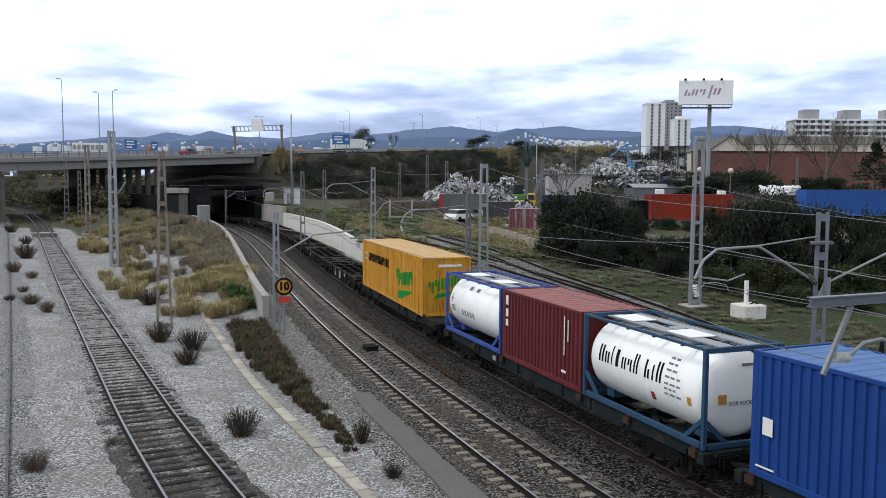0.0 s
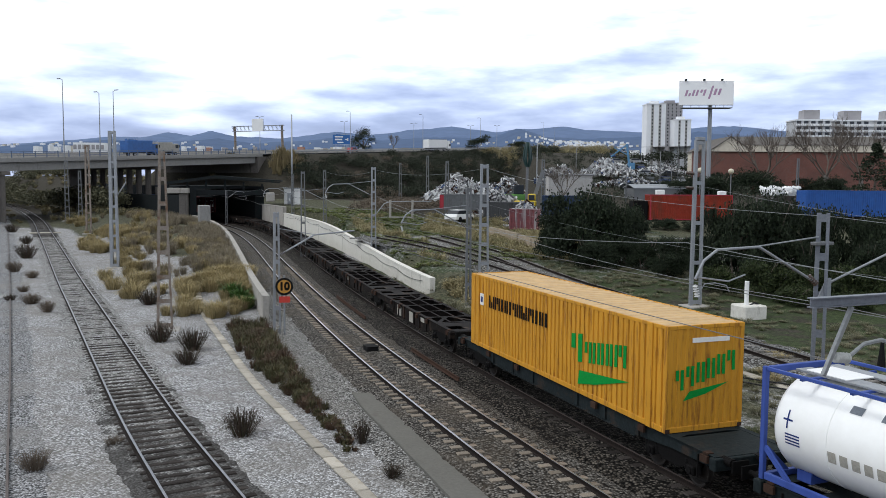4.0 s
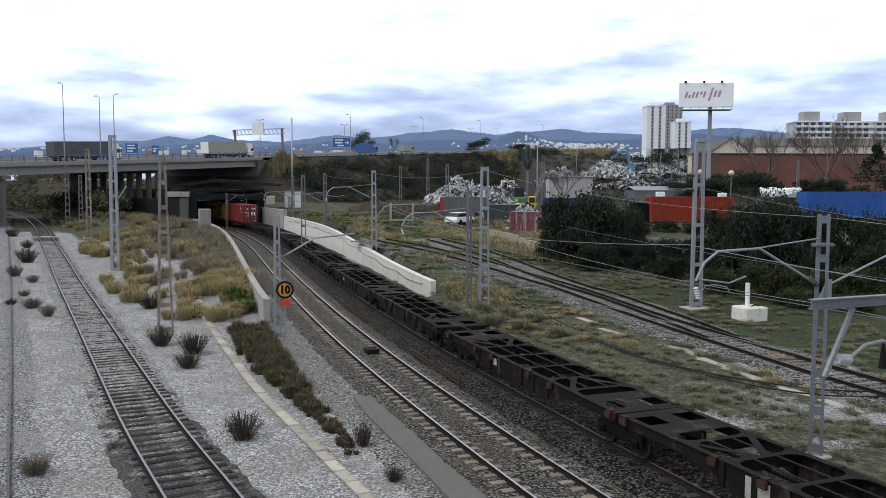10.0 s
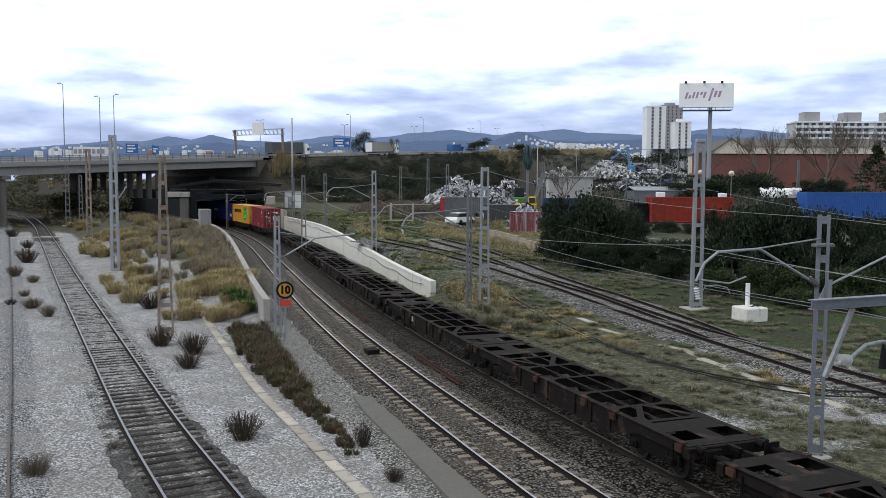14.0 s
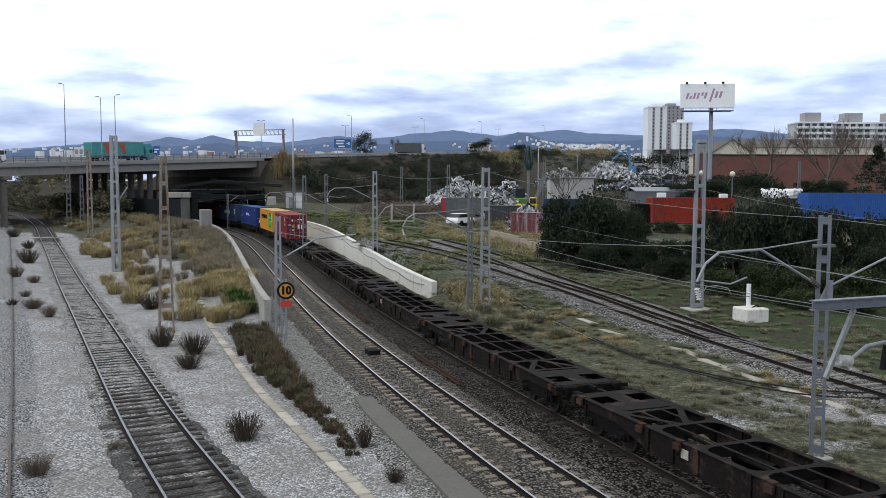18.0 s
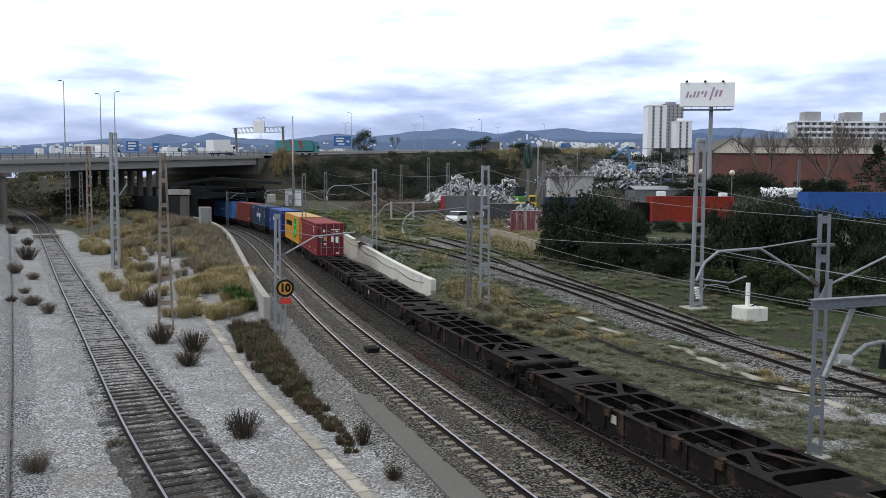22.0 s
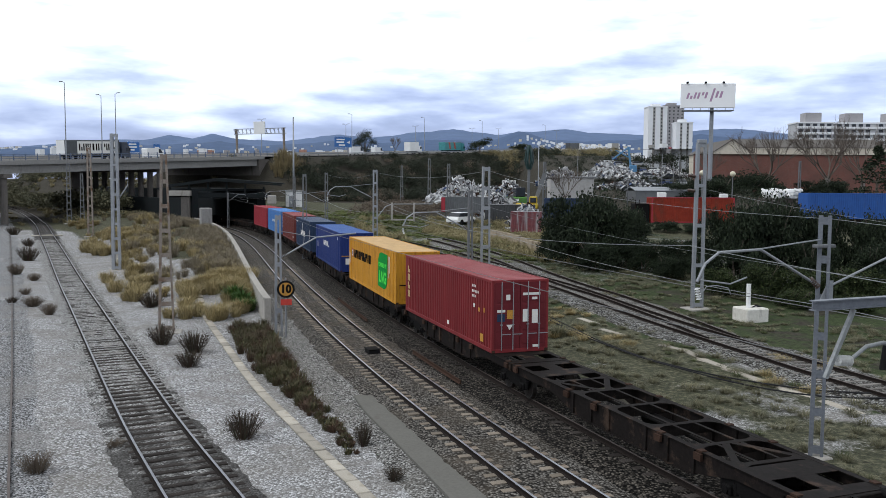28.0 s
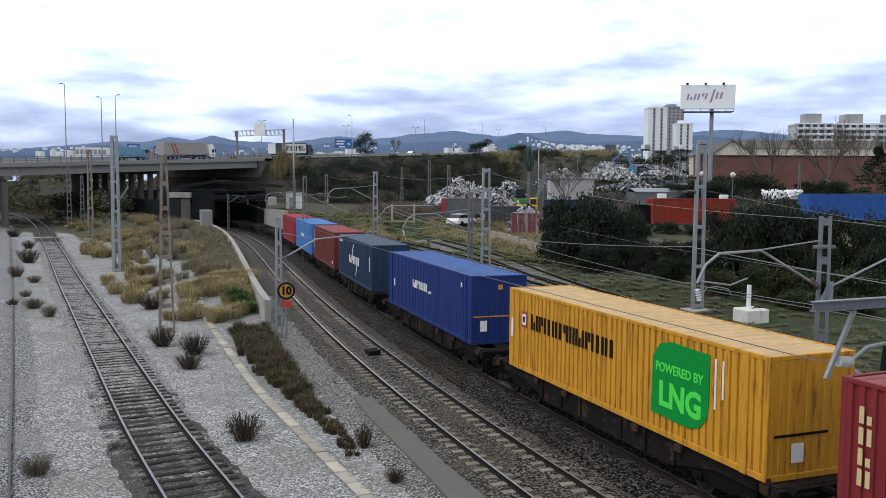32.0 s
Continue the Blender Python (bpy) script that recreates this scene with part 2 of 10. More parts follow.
def gravel(name, light, mid, dark, scale=16.0, stain=None, size=0.05, oil=None):
    """Loose stones: cells of their own lightness, deep joints, broad dirty patches."""
    m, nt, b = material(name)
    co = coords(nt)
    v = nt.nodes.new("ShaderNodeTexVoronoi")
    v.inputs["Scale"].default_value = scale
    nt.links.new(co, v.inputs["Vector"])
    sep = nt.nodes.new("ShaderNodeSeparateColor")
    nt.links.new(v.outputs["Color"], sep.inputs[0])
    stones = ramp_node(nt, sep.outputs[0], [(0.0, dark), (0.35, mid), (0.75, light), (1.0, tuple(min(1, c * 1.15) for c in light))])
    v2 = nt.nodes.new("ShaderNodeTexVoronoi")
    v2.inputs["Scale"].default_value = scale * 0.36
    nt.links.new(co, v2.inputs["Vector"])
    sep2 = nt.nodes.new("ShaderNodeSeparateColor")
    nt.links.new(v2.outputs["Color"], sep2.inputs[0])
    col = mix_node(nt, ramp_node(nt, sep2.outputs[1], [(0.0, (0.25,) * 3), (1.0, (0,) * 3)]), stones, dark)
    gap = ramp_node(nt, v.outputs["Distance"], [(0.30, (0, 0, 0)), (0.75, (1, 1, 1))])
    col = mix_node(nt, gap, col, tuple(c * 0.3 for c in dark))
    patch = noise_node(nt, co, 0.32, 7.0, 0.66)
    col = mix_node(nt, ramp_node(nt, patch, [(0.46, (0, 0, 0)), (0.70, (0.75,) * 3)]), col, stain or dark)
    if oil:
        # old oil where engines stand, thinning out along the track
        sep3 = nt.nodes.new("ShaderNodeSeparateXYZ")
        nt.links.new(co, sep3.inputs[0])
        rng = nt.nodes.new("ShaderNodeMapRange")
        rng.inputs["From Max"].default_value = 300.0
        nt.links.new(sep3.outputs["Y"], rng.inputs["Value"])
        along_y = ramp_node(nt, rng.outputs[0], [(y / 300.0, (v,) * 3) for y, v in oil])
        sm = nt.nodes.new("ShaderNodeMath")
        sm.operation = "ADD"
        nt.links.new(along_y, sm.inputs[0])
        nt.links.new(noise_node(nt, co, 0.9, 6.0, 0.7), sm.inputs[1])
        col = mix_node(nt, ramp_node(nt, sm.outputs[0], [(0.88, (0, 0, 0)), (1.16, (0.82,) * 3)]), col, (0.035, 0.032, 0.030))
    nt.links.new(col, b.inputs["Base Color"])
    b.inputs["Roughness"].default_value = 0.92
    b.inputs["Specular IOR Level"].default_value = 0.1
    inv = nt.nodes.new("ShaderNodeMath")
    inv.operation = "SUBTRACT"
    inv.inputs[0].default_value = 1.0
    nt.links.new(v.outputs["Distance"], inv.inputs[1])
    bump_node(nt, b, inv.outputs[0], 0.9, size)
    return m


def leafy(name, cols, rough=0.7):
    """Leaves or blades: every loose piece has a tint of its own."""
    m, nt, b = material(name)
    geo = nt.nodes.new("ShaderNodeNewGeometry")
    n = len(cols) - 1
    col = ramp_node(nt, geo.outputs["Random Per Island"], [(i / n, c) for i, c in enumerate(cols)])
    w = noise_node(nt, coords(nt), 0.55, 4.0)
    col = mix_node(nt, ramp_node(nt, w, [(0.35, (0.55,) * 3), (0.65, (0,) * 3)]), col, tuple(c * 0.55 for c in cols[0]))
    nt.links.new(col, b.inputs["Base Color"])
    b.inputs["Roughness"].default_value = rough
    b.inputs["Specular IOR Level"].default_value = 0.2
    return m


def glow(name, col, strength):
    m, nt, b = material(name)
    b.inputs["Base Color"].default_value = (*col, 1)
    b.inputs["Emission Color"].default_value = (*col, 1)
    b.inputs["Emission Strength"].default_value = strength
    return m


def paint(name, col, rust=(0.10, 0.045, 0.025), wear=0.66, rough=0.5, fade=0.72):
    """Weathered paint on steel: sun-faded, dirt running down, rust spots."""
    m, nt, b = material(name)
    co = coords(nt)
    f1 = noise_node(nt, co, 2.2, 6.0, 0.65, (1.0, 1.0, 0.22))
    col0 = mix_node(nt, ramp_node(nt, f1, [(0.32, (0, 0, 0)), (0.72, (1, 1, 1))]), tuple(c * fade for c in col), col)
    f2 = noise_node(nt, co, 7.0, 7.0, 0.7, (1.0, 1.0, 0.12))
    col1 = mix_node(nt, ramp_node(nt, f2, [(wear - 0.08, (0, 0, 0)), (wear + 0.1, (0.85,) * 3)]), col0, rust)
    nt.links.new(col1, b.inputs["Base Color"])
    b.inputs["Roughness"].default_value = rough + 0.08
    b.inputs["Specular IOR Level"].default_value = 0.22
    bump_node(nt, b, noise_node(nt, co, 24.0, 4.0), 0.12, 0.01)
    return m


M = {}
M["rail_side"] = surface("rusty_rail_web", (0.024, 0.019, 0.017), rough=0.75, fine=30, vary=0.0)
M["rail_top"] = surface("polished_rail_head", (0.42, 0.43, 0.47), (0.30, 0.31, 0.34), rough=0.33, metal=0.9, fine=9, bump=0.05)
M["rail_yard"] = surface("half_bright_rail_head", (0.30, 0.305, 0.335), (0.16, 0.16, 0.18), rough=0.35, metal=0.85, fine=9, bump=0.05)
M["rail_dull"] = surface("dull_rail_head", (0.11, 0.085, 0.075), rough=0.55, metal=0.5, fine=9, bump=0.1)
M["tie_wood"] = surface("tarred_sleeper_wood", (0.072, 0.062, 0.056), (0.024, 0.021, 0.02), rough=0.85, fine=22, coarse=1.2, grime=(0.24, 0.23, 0.22), grime_from=0.54, vary=0.4)
M["tie_conc"] = surface("sleeper_concrete", (0.29, 0.25, 0.205), (0.15, 0.125, 0.10), rough=0.9, fine=26, grime=(0.13, 0.09, 0.065), grime_from=0.54, vary=0.25)
M["tie_old"] = surface("grey_old_sleeper", (0.26, 0.245, 0.23), (0.12, 0.11, 0.10), rough=0.9, fine=20, grime=(0.36, 0.35, 0.33), grime_from=0.6, vary=0.3)
M["ballast_white"] = gravel("pale_yard_gravel", (0.54, 0.545, 0.565), (0.34, 0.342, 0.35), (0.13, 0.13, 0.132), 16.0, (0.24, 0.23, 0.22))
M["ballast_track"] = gravel("old_track_ballast", (0.44, 0.435, 0.42), (0.28, 0.272, 0.258), (0.11, 0.105, 0.098), 14.0, (0.16, 0.15, 0.135))
M["ballast_yard"] = gravel("dusty_yard_track_ballast", (0.56, 0.56, 0.555), (0.37, 0.367, 0.36), (0.16, 0.155, 0.15), 14.0, (0.24, 0.23, 0.22), oil=((14.0, 0.74), (36.0, 0.30), (112.0, 0.30), (128.0, 0.80), (300.0, 0.80)))
M["ballast_main"] = gravel("main_line_ballast", (0.235, 0.22, 0.20), (0.105, 0.096, 0.085), (0.028, 0.025, 0.022), 13.0, (0.075, 0.062, 0.048))
# darkened for oil and also for the train's shade, both in the stone colours
M["ballast_dark"] = gravel("oily_rust_shaded_ballast", (0.14, 0.124, 0.106), (0.019, 0.0165, 0.014), (0.006, 0.0055, 0.005), 13.0, (0.013, 0.011, 0.010))
M["ballast_side"] = gravel("siding_gravel", (0.40, 0.40, 0.39), (0.125, 0.118, 0.108), (0.034, 0.031, 0.028), 11.0, (0.05, 0.044, 0.036))
M["concrete"] = surface("weathered_concrete", (0.40, 0.38, 0.35), (0.27, 0.255, 0.235), rough=0.9, fine=9, coarse=0.5, grime=(0.15, 0.14, 0.125), grime_from=0.58, streak=(1.0, 1.0, 0.25))
M["concrete_white"] = surface("whitewashed_concrete", (0.70, 0.68, 0.63), (0.54, 0.52, 0.47), rough=0.9, fine=7, coarse=0.4, grime=(0.24, 0.22, 0.19), grime_from=0.60, streak=(1.0, 1.0, 0.3))
M["deck_concrete"] = surface("grey_bridge_concrete", (0.30, 0.295, 0.29), (0.21, 0.205, 0.20), rough=0.9, fine=4, coarse=0.15, grime=(0.12, 0.115, 0.11), grime_from=0.60, streak=(0.5, 0.5, 0.12))
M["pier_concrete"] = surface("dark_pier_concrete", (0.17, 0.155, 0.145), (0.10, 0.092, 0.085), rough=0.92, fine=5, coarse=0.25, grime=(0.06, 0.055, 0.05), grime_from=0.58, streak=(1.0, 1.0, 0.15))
M["path_slab"] = surface("buff_trough_lid", (0.47, 0.435, 0.375), (0.34, 0.31, 0.265), rough=0.92, fine=18, grime=(0.25, 0.22, 0.17), grime_from=0.52, vary=0.26)
M["slab_dark"] = surface("grey_mortar_slab", (0.150, 0.146, 0.132), (0.115, 0.11, 0.10), rough=0.92, fine=12, coarse=0.5, grime=(0.11, 0.10, 0.09), grime_from=0.6)
M["asphalt"] = surface("motorway_asphalt", (0.07, 0.07, 0.072), rough=0.9, fine=20)
M["galv"] = surface("galvanised_steel", (0.34, 0.355, 0.375), (0.24, 0.25, 0.27), rough=0.5, metal=0.55, fine=12, coarse=1.0, grime=(0.20, 0.19, 0.18), grime_from=0.62, bump=0.1)
M["galv_dark"] = surface("dull_zinc_steel", (0.19, 0.195, 0.205), (0.12, 0.125, 0.13), rough=0.6, metal=0.4, fine=12, grime=(0.12, 0.09, 0.07), grime_from=0.62, bump=0.1)
M["galv_rust"] = surface("rust_stained_steel", (0.30, 0.27, 0.24), (0.20, 0.165, 0.14), rough=0.65, metal=0.35, fine=10, coarse=0.9, grime=(0.15, 0.085, 0.05), grime_from=0.5, bump=0.15)
M["rust"] = surface("rusted_steel", (0.065, 0.038, 0.028), (0.035, 0.022, 0.017), rough=0.85, fine=14, vary=0.2)
M["cable"] = surface("black_cable", (0.03, 0.03, 0.032), rough=0.7, bump=0)
M["wire"] = surface("bare_copper_wire", (0.20, 0.20, 0.20), rough=0.5, metal=0.5, bump=0)
M["wire_pale"] = surface("bright_feeder_wire", (0.30, 0.315, 0.32), rough=0.5, metal=0.3, bump=0)
M["insulator"] = surface("brown_glazed_insulator", (0.07, 0.045, 0.035), rough=0.25, bump=0)
M["insulator_white"] = surface("white_glass_insulator", (0.62, 0.63, 0.62), rough=0.3, bump=0)
M["black"] = surface("matt_black", (0.016, 0.016, 0.017), rough=0.75, bump=0)
M["rubber"] = surface("tyre_rubber", (0.02, 0.02, 0.021), rough=0.85, bump=0)
M["glass"] = surface("dark_window_glass", (0.03, 0.035, 0.042), rough=0.08, bump=0)
M["sign_yellow"] = surface("sign_amber", (0.60, 0.29, 0.035), rough=0.55, bump=0, vary=0)
M["sign_red"] = surface("sign_red", (0.62, 0.045, 0.028), rough=0.55, bump=0)
M["sign_blue"] = surface("sign_blue", (0.028, 0.15, 0.46), rough=0.5, bump=0)
M["white"] = surface("white_paint", (0.82, 0.82, 0.815), (0.72, 0.72, 0.715), rough=0.5, bump=0.05)
M["wagon"] = surface("grimy_brown_wagon_steel", (0.019, 0.0155, 0.0145), (0.008, 0.007, 0.0065), rough=0.72, metal=0.1, fine=7, coarse=0.8, grime=(0.075, 0.050, 0.037), grime_from=0.56, bump=0.2)
M["wagon_dark"] = surface("oily_black_running_gear", (0.009, 0.0085, 0.0085), rough=0.7, fine=12)
M["wagon_grey"] = surface("worn_grey_green_wagon_paint", (0.021, 0.028, 0.030), (0.010, 0.013, 0.014), rough=0.7, fine=8, grime=(0.05, 0.034, 0.025), grime_from=0.56)
M["wheel"] = surface("worn_wheel_steel", (0.035, 0.03, 0.027), rough=0.5, metal=0.6, fine=15)
M["plate"] = surface("cream_data_plate", (0.42, 0.40, 0.35), rough=0.6, grime=(0.30, 0.25, 0.19), grime_from=0.62)
M["galv_blue"] = surface("blue_grey_zinc_steel", (0.20, 0.215, 0.245), (0.13, 0.142, 0.165), rough=0.55, metal=0.4, fine=12, grime=(0.13, 0.10, 0.08), grime_from=0.62, bump=0.1)
# ---------------------------------------------------------------- plan: the lines of the place
STEP = 0.5
S_LOW, S_HIGH = -260.0, 420.0
_s = np.arange(S_LOW, S_HIGH + STEP, STEP)
_u = np.clip(_s, -25, 168) / 60.0
_phi = 0.3795 - 0.1857 * _u + 0.069 * _u ** 2 + 0.0118 * _u ** 3
_x = np.concatenate([[0], np.cumsum(-np.sin((_phi[1:] + _phi[:-1]) / 2) * STEP)])
_y = np.concatenate([[0], np.cumsum(np.cos((_phi[1:] + _phi[:-1]) / 2) * STEP)])
_k = int(round(-S_LOW / STEP))
_x, _y = _x - _x[_k] + 8.2748, _y - _y[_k] + 20.0


def main_line(s, off=0.0, z=0.0):
    """A point of the freight line, s metres along it (0 beside the camera, growing away), off metres to its far side."""
    x, y, ph = np.interp(s, _s, _x), np.interp(s, _s, _y), np.interp(s, _s, _phi)
    return Vector((x + off * math.cos(ph), y + off * math.sin(ph), z))


def main_offset(x, y):
    """Metres to the far side of the freight line, roughly, and the place along it."""
    s = np.interp(y, _y, _s)
    ph = np.interp(s, _s, _phi)
    return (x - np.interp(y, _y, _x)) * math.cos(ph), s


def smooth_line(points, step=1.0):
    """A rounded line through points (x, y)."""
    P = [Vector(p) for p in points]
    P = [P[0] * 2 - P[1]] + P + [P[-1] * 2 - P[-2]]
    out = []
    for i in range(1, len(P) - 2):
        a, b, c, d = P[i - 1:i + 3]
        n = max(1, int((c - b).length / step))
        for j in range(n):
            t = j / n
            out.append(0.5 * (2 * b + (c - a) * t + (2 * a - 5 * b + 4 * c - d) * t * t + (3 * b - a - 3 * c + d) * t ** 3))
    out.append(P[-2])
    return out


def along(line, off=0.0, z=0.0):
    """Sweep frames along a plan line: point, side, up."""
    fr = []
    for i, p in enumerate(line):
        d = (line[min(i + 1, len(line) - 1)] - line[max(i - 1, 0)]).normalized()
        side = Vector((d.y, -d.x, 0))
        zz = z(p.x, p.y) if callable(z) else z
        fr.append((Vector((p.x, p.y, zz)) + side * off, side, Vector((0, 0, 1))))
    return fr


def even(line, gap):
    """Points at even gaps along a plan line, with the heading."""
    out, left = [], gap * 0.5
    for a, b in zip(line, line[1:]):
        d = b - a
        ln = d.length
        t = left
        while t < ln:
            out.append((a + d * (t / ln), math.degrees(math.atan2(d.y, d.x))))
            t += gap
        left = t - ln
    return out


def ease(a, b, x):
    t = min(1.0, max(0.0, (x - a) / (b - a)))
    return t * t * (3 - 2 * t)


# the motorway: a straight climbing line that leaves to the upper right; k and back count in units of WIDE metres
WIDE = 1.22
ROAD_P, ROAD_D, ROAD_N = Vector((-57, 140)) * WIDE, Vector((0.466, 0.8848)), Vector((-0.8848, 0.466))


def deck_height(k):
    return EYE_HEIGHT + (3.156 + 0.0415 * k) * WIDE


def road(k, back=0.0, z=0.0):
    """A point k units along the motorway's near edge, back units behind it, z metres above its deck."""
    p = ROAD_P + (ROAD_D * k + ROAD_N * back) * WIDE
    return Vector((p.x, p.y, deck_height(k) + z))


YARD = [(-1.2, 12.5), (-6.07, 21.4), (-9.71, 28.2), (-14.15, 37.0), (-22.4, 53.5), (-30.02, 68.7), (-43.7, 96.4), (-57.8, 124.8), (-74.4, 158.0), (-94.7, 195.7), (-116.0, 232.7), (-138.0, 268.0), (-166.0, 308.0)]
EDGE = [(-7.5, 12.5), (-12.0, 21.3), (-17.25, 31.9), (-23.1, 43.6), (-34.6, 66.5), (-49.4, 95.7), (-64.5, 125.5), (-81.3, 157.7), (-106.9, 204.0), (-130.0, 238.0), (-156.0, 272.0), (-188.0, 310.0)]
SIDING = [(31.0, -8.0), (24.5, 14.0), (20.6, 24.0), (16.75, 35.0), (15.1, 41.0), (13.55, 46.2), (9.35, 58.5), (6.7, 64.0), (3.8, 70.0), (-0.6, 78.0), (-6.5, 87.5), (-13.0, 98.0)]
SPUR = [(14.6, 44.0), (13.5, 49.5), (11.3, 56.6), (9.6, 60.3), (7.4, 66.1), (4.9, 73.6), (1.0, 83.5), (-4.5, 97.0)]
yard_line, edge_line, siding_line, spur_line = (smooth_line(p) for p in (YARD, EDGE, SIDING, SPUR))
freight_line = [main_line(s).to_2d() for s in np.arange(-60, 300, 1.0)]
second_line = [main_line(s, -4.3).to_2d() for s in np.arange(-60, 300, 1.0)]
yard_x = lambda y: float(np.interp(y, [p[1] for p in YARD], [p[0] for p in YARD]))


def bank_height(y):
    return -0.2 + 2.2 * ease(42, 92, y) + 1.1 * ease(96, 112, y)


def ground_height(x, y):
    off, s = main_offset(x, y)
    h = -0.36
    # the sidings climb behind the pale wall
    if off > 2.5:
        far = 3.0 if y < 60.5 else 5.3
        wide = 6.0 if y < 58 else (0.7 if y > 62 else 6.0 - 5.3 * (y - 58) / 4)
        h += (bank_height(y) + 0.2) * ease(far, far + wide, off) + 0.06 * ease(4, 8, off)
    # the grassy mound held by the low wall
    if off < -7.7 and y > 40:
        right_of_yard = x - (yard_x(y) + 4.0)
        h += 1.45 * ease(46, 62, y) * ease(0, 9, right_of_yard) * (1 - 0.35 * ease(-14, -7.7, off))
    # the motorway embankment, from the end of the viaduct on
    rel = Vector((x, y)) - ROAD_P
    k, back = rel.dot(ROAD_D) / WIDE, rel.dot(ROAD_N) / WIDE
    if k > 36 and off > 6:
        top = deck_height(k) - 0.25
        side = -back if back < 0 else max(0.0, back - 26)
        h = max(h, (top - 0.62 * WIDE * max(0.0, side - 1.5)) * ease(36, 46, k) + h * (1 - ease(36, 46, k)))
    # land rises slowly behind the yard
    if x > 20 and y > 115:
        rise = 2.0 + 0.082 * min(190.0, y - 115) * (1 - 0.85 * ease(56, 66, x))
        h = max(h, rise * ease(20, 30, x))
    # a grown-over rise beyond the viaduct
    if x < -40 and y > 195:
        d = x - yard_x(y)
        h = max(h, -0.4 + 8.5 * ease(215, 285, y - 0.2 * (x + 60)) * (ease(3, 16, d) if d > 0 else ease(12, 34, -d)))
    # a shallow bed for the yard track
    if off < -7.7:
        h -= 0.14 * (1 - ease(1.25, 2.0, abs(x - yard_x(y)) * 0.89)) * (1 - ease(290, 300, y))
    h += 0.10 * noise.noise((x * 0.23, y * 0.23, 0.0)) * ease(3.0, 7.0, abs(off + 2.1)) * (0.25 if off < -7.7 and (y < 45 or abs(x - yard_x(y)) < 4.5) else 1.0)
    return h


def ground_cover(x, y):
    """How far pale gravel, green grass and bare brown earth cover the ground here."""
    off, s = main_offset(x, y)
    wob = noise.noise((x * 0.35, y * 0.35, 3.0)) + 0.5 * noise.noise((x * 1.1, y * 1.1, 9.0))
    stone, green, earth = 0.0, 0.0, 0.0
    if off < -6:
        stone = 1.0
        if y > 44:
            d = x - (yard_x(y) + 8.0 + 2.5 * wob)
            stone = 1 - 0.92 * ease(0, 5.0, d) * ease(44, 54, y + 3 * wob)
            if y < 60:
                stone = max(stone, 1 - ease(-15, -11.5, off + wob))
        if y > 108:
            stone *= 1 - ease(108, 120, y + 4 * wob) * ease(0, 5, x - yard_x(y) - 2.0)
            stone *= 1 - ease(128, 150, y + 3 * wob)
        earth = 0.4 * (1 - stone)
        if y > 165:
            green, earth = 0.5 + 0.4 * wob, 0.7
    elif off < 3.2:
        stone, earth = 0.25, 0.8
    else:
        near = min(abs(x - float(np.interp(y, [p[1] for p in SIDING], [p[0] for p in SIDING]))), 30)
        stone = (0.55 + 0.3 * ease(50, 58, y)) * (1 - ease(1.2, 4.2, near + wob)) * (1 - ease(92, 97, y)) + 0.8 * (1 - ease(28, 50, y)) * (0.42 + 0.7 * wob)
        green = 0.12 + 0.5 * wob
        if near < 7 and 52 < y < 72:
            green += 0.2
        if near > 2.2 and off > 11 and y < 80:
            green, stone = 0.75 + 0.4 * wob, stone * 0.35
            earth = 0.38 + 0.3 * wob
        if 62 < y < 112 and off < 40:
            green, earth, stone = 0.45 + 0.5 * wob, 0.12, max(stone, 0.32 + 0.4 * wob)
        rel = Vector((x, y)) - ROAD_P
        if y > 112 and x > -5 or rel.dot(ROAD_D) > 36 * WIDE and y > 125:
            green, earth = 0.12, 0.9
    return (min(1, max(0, stone)), min(1, max(0, green)), min(1, max(0, earth)))


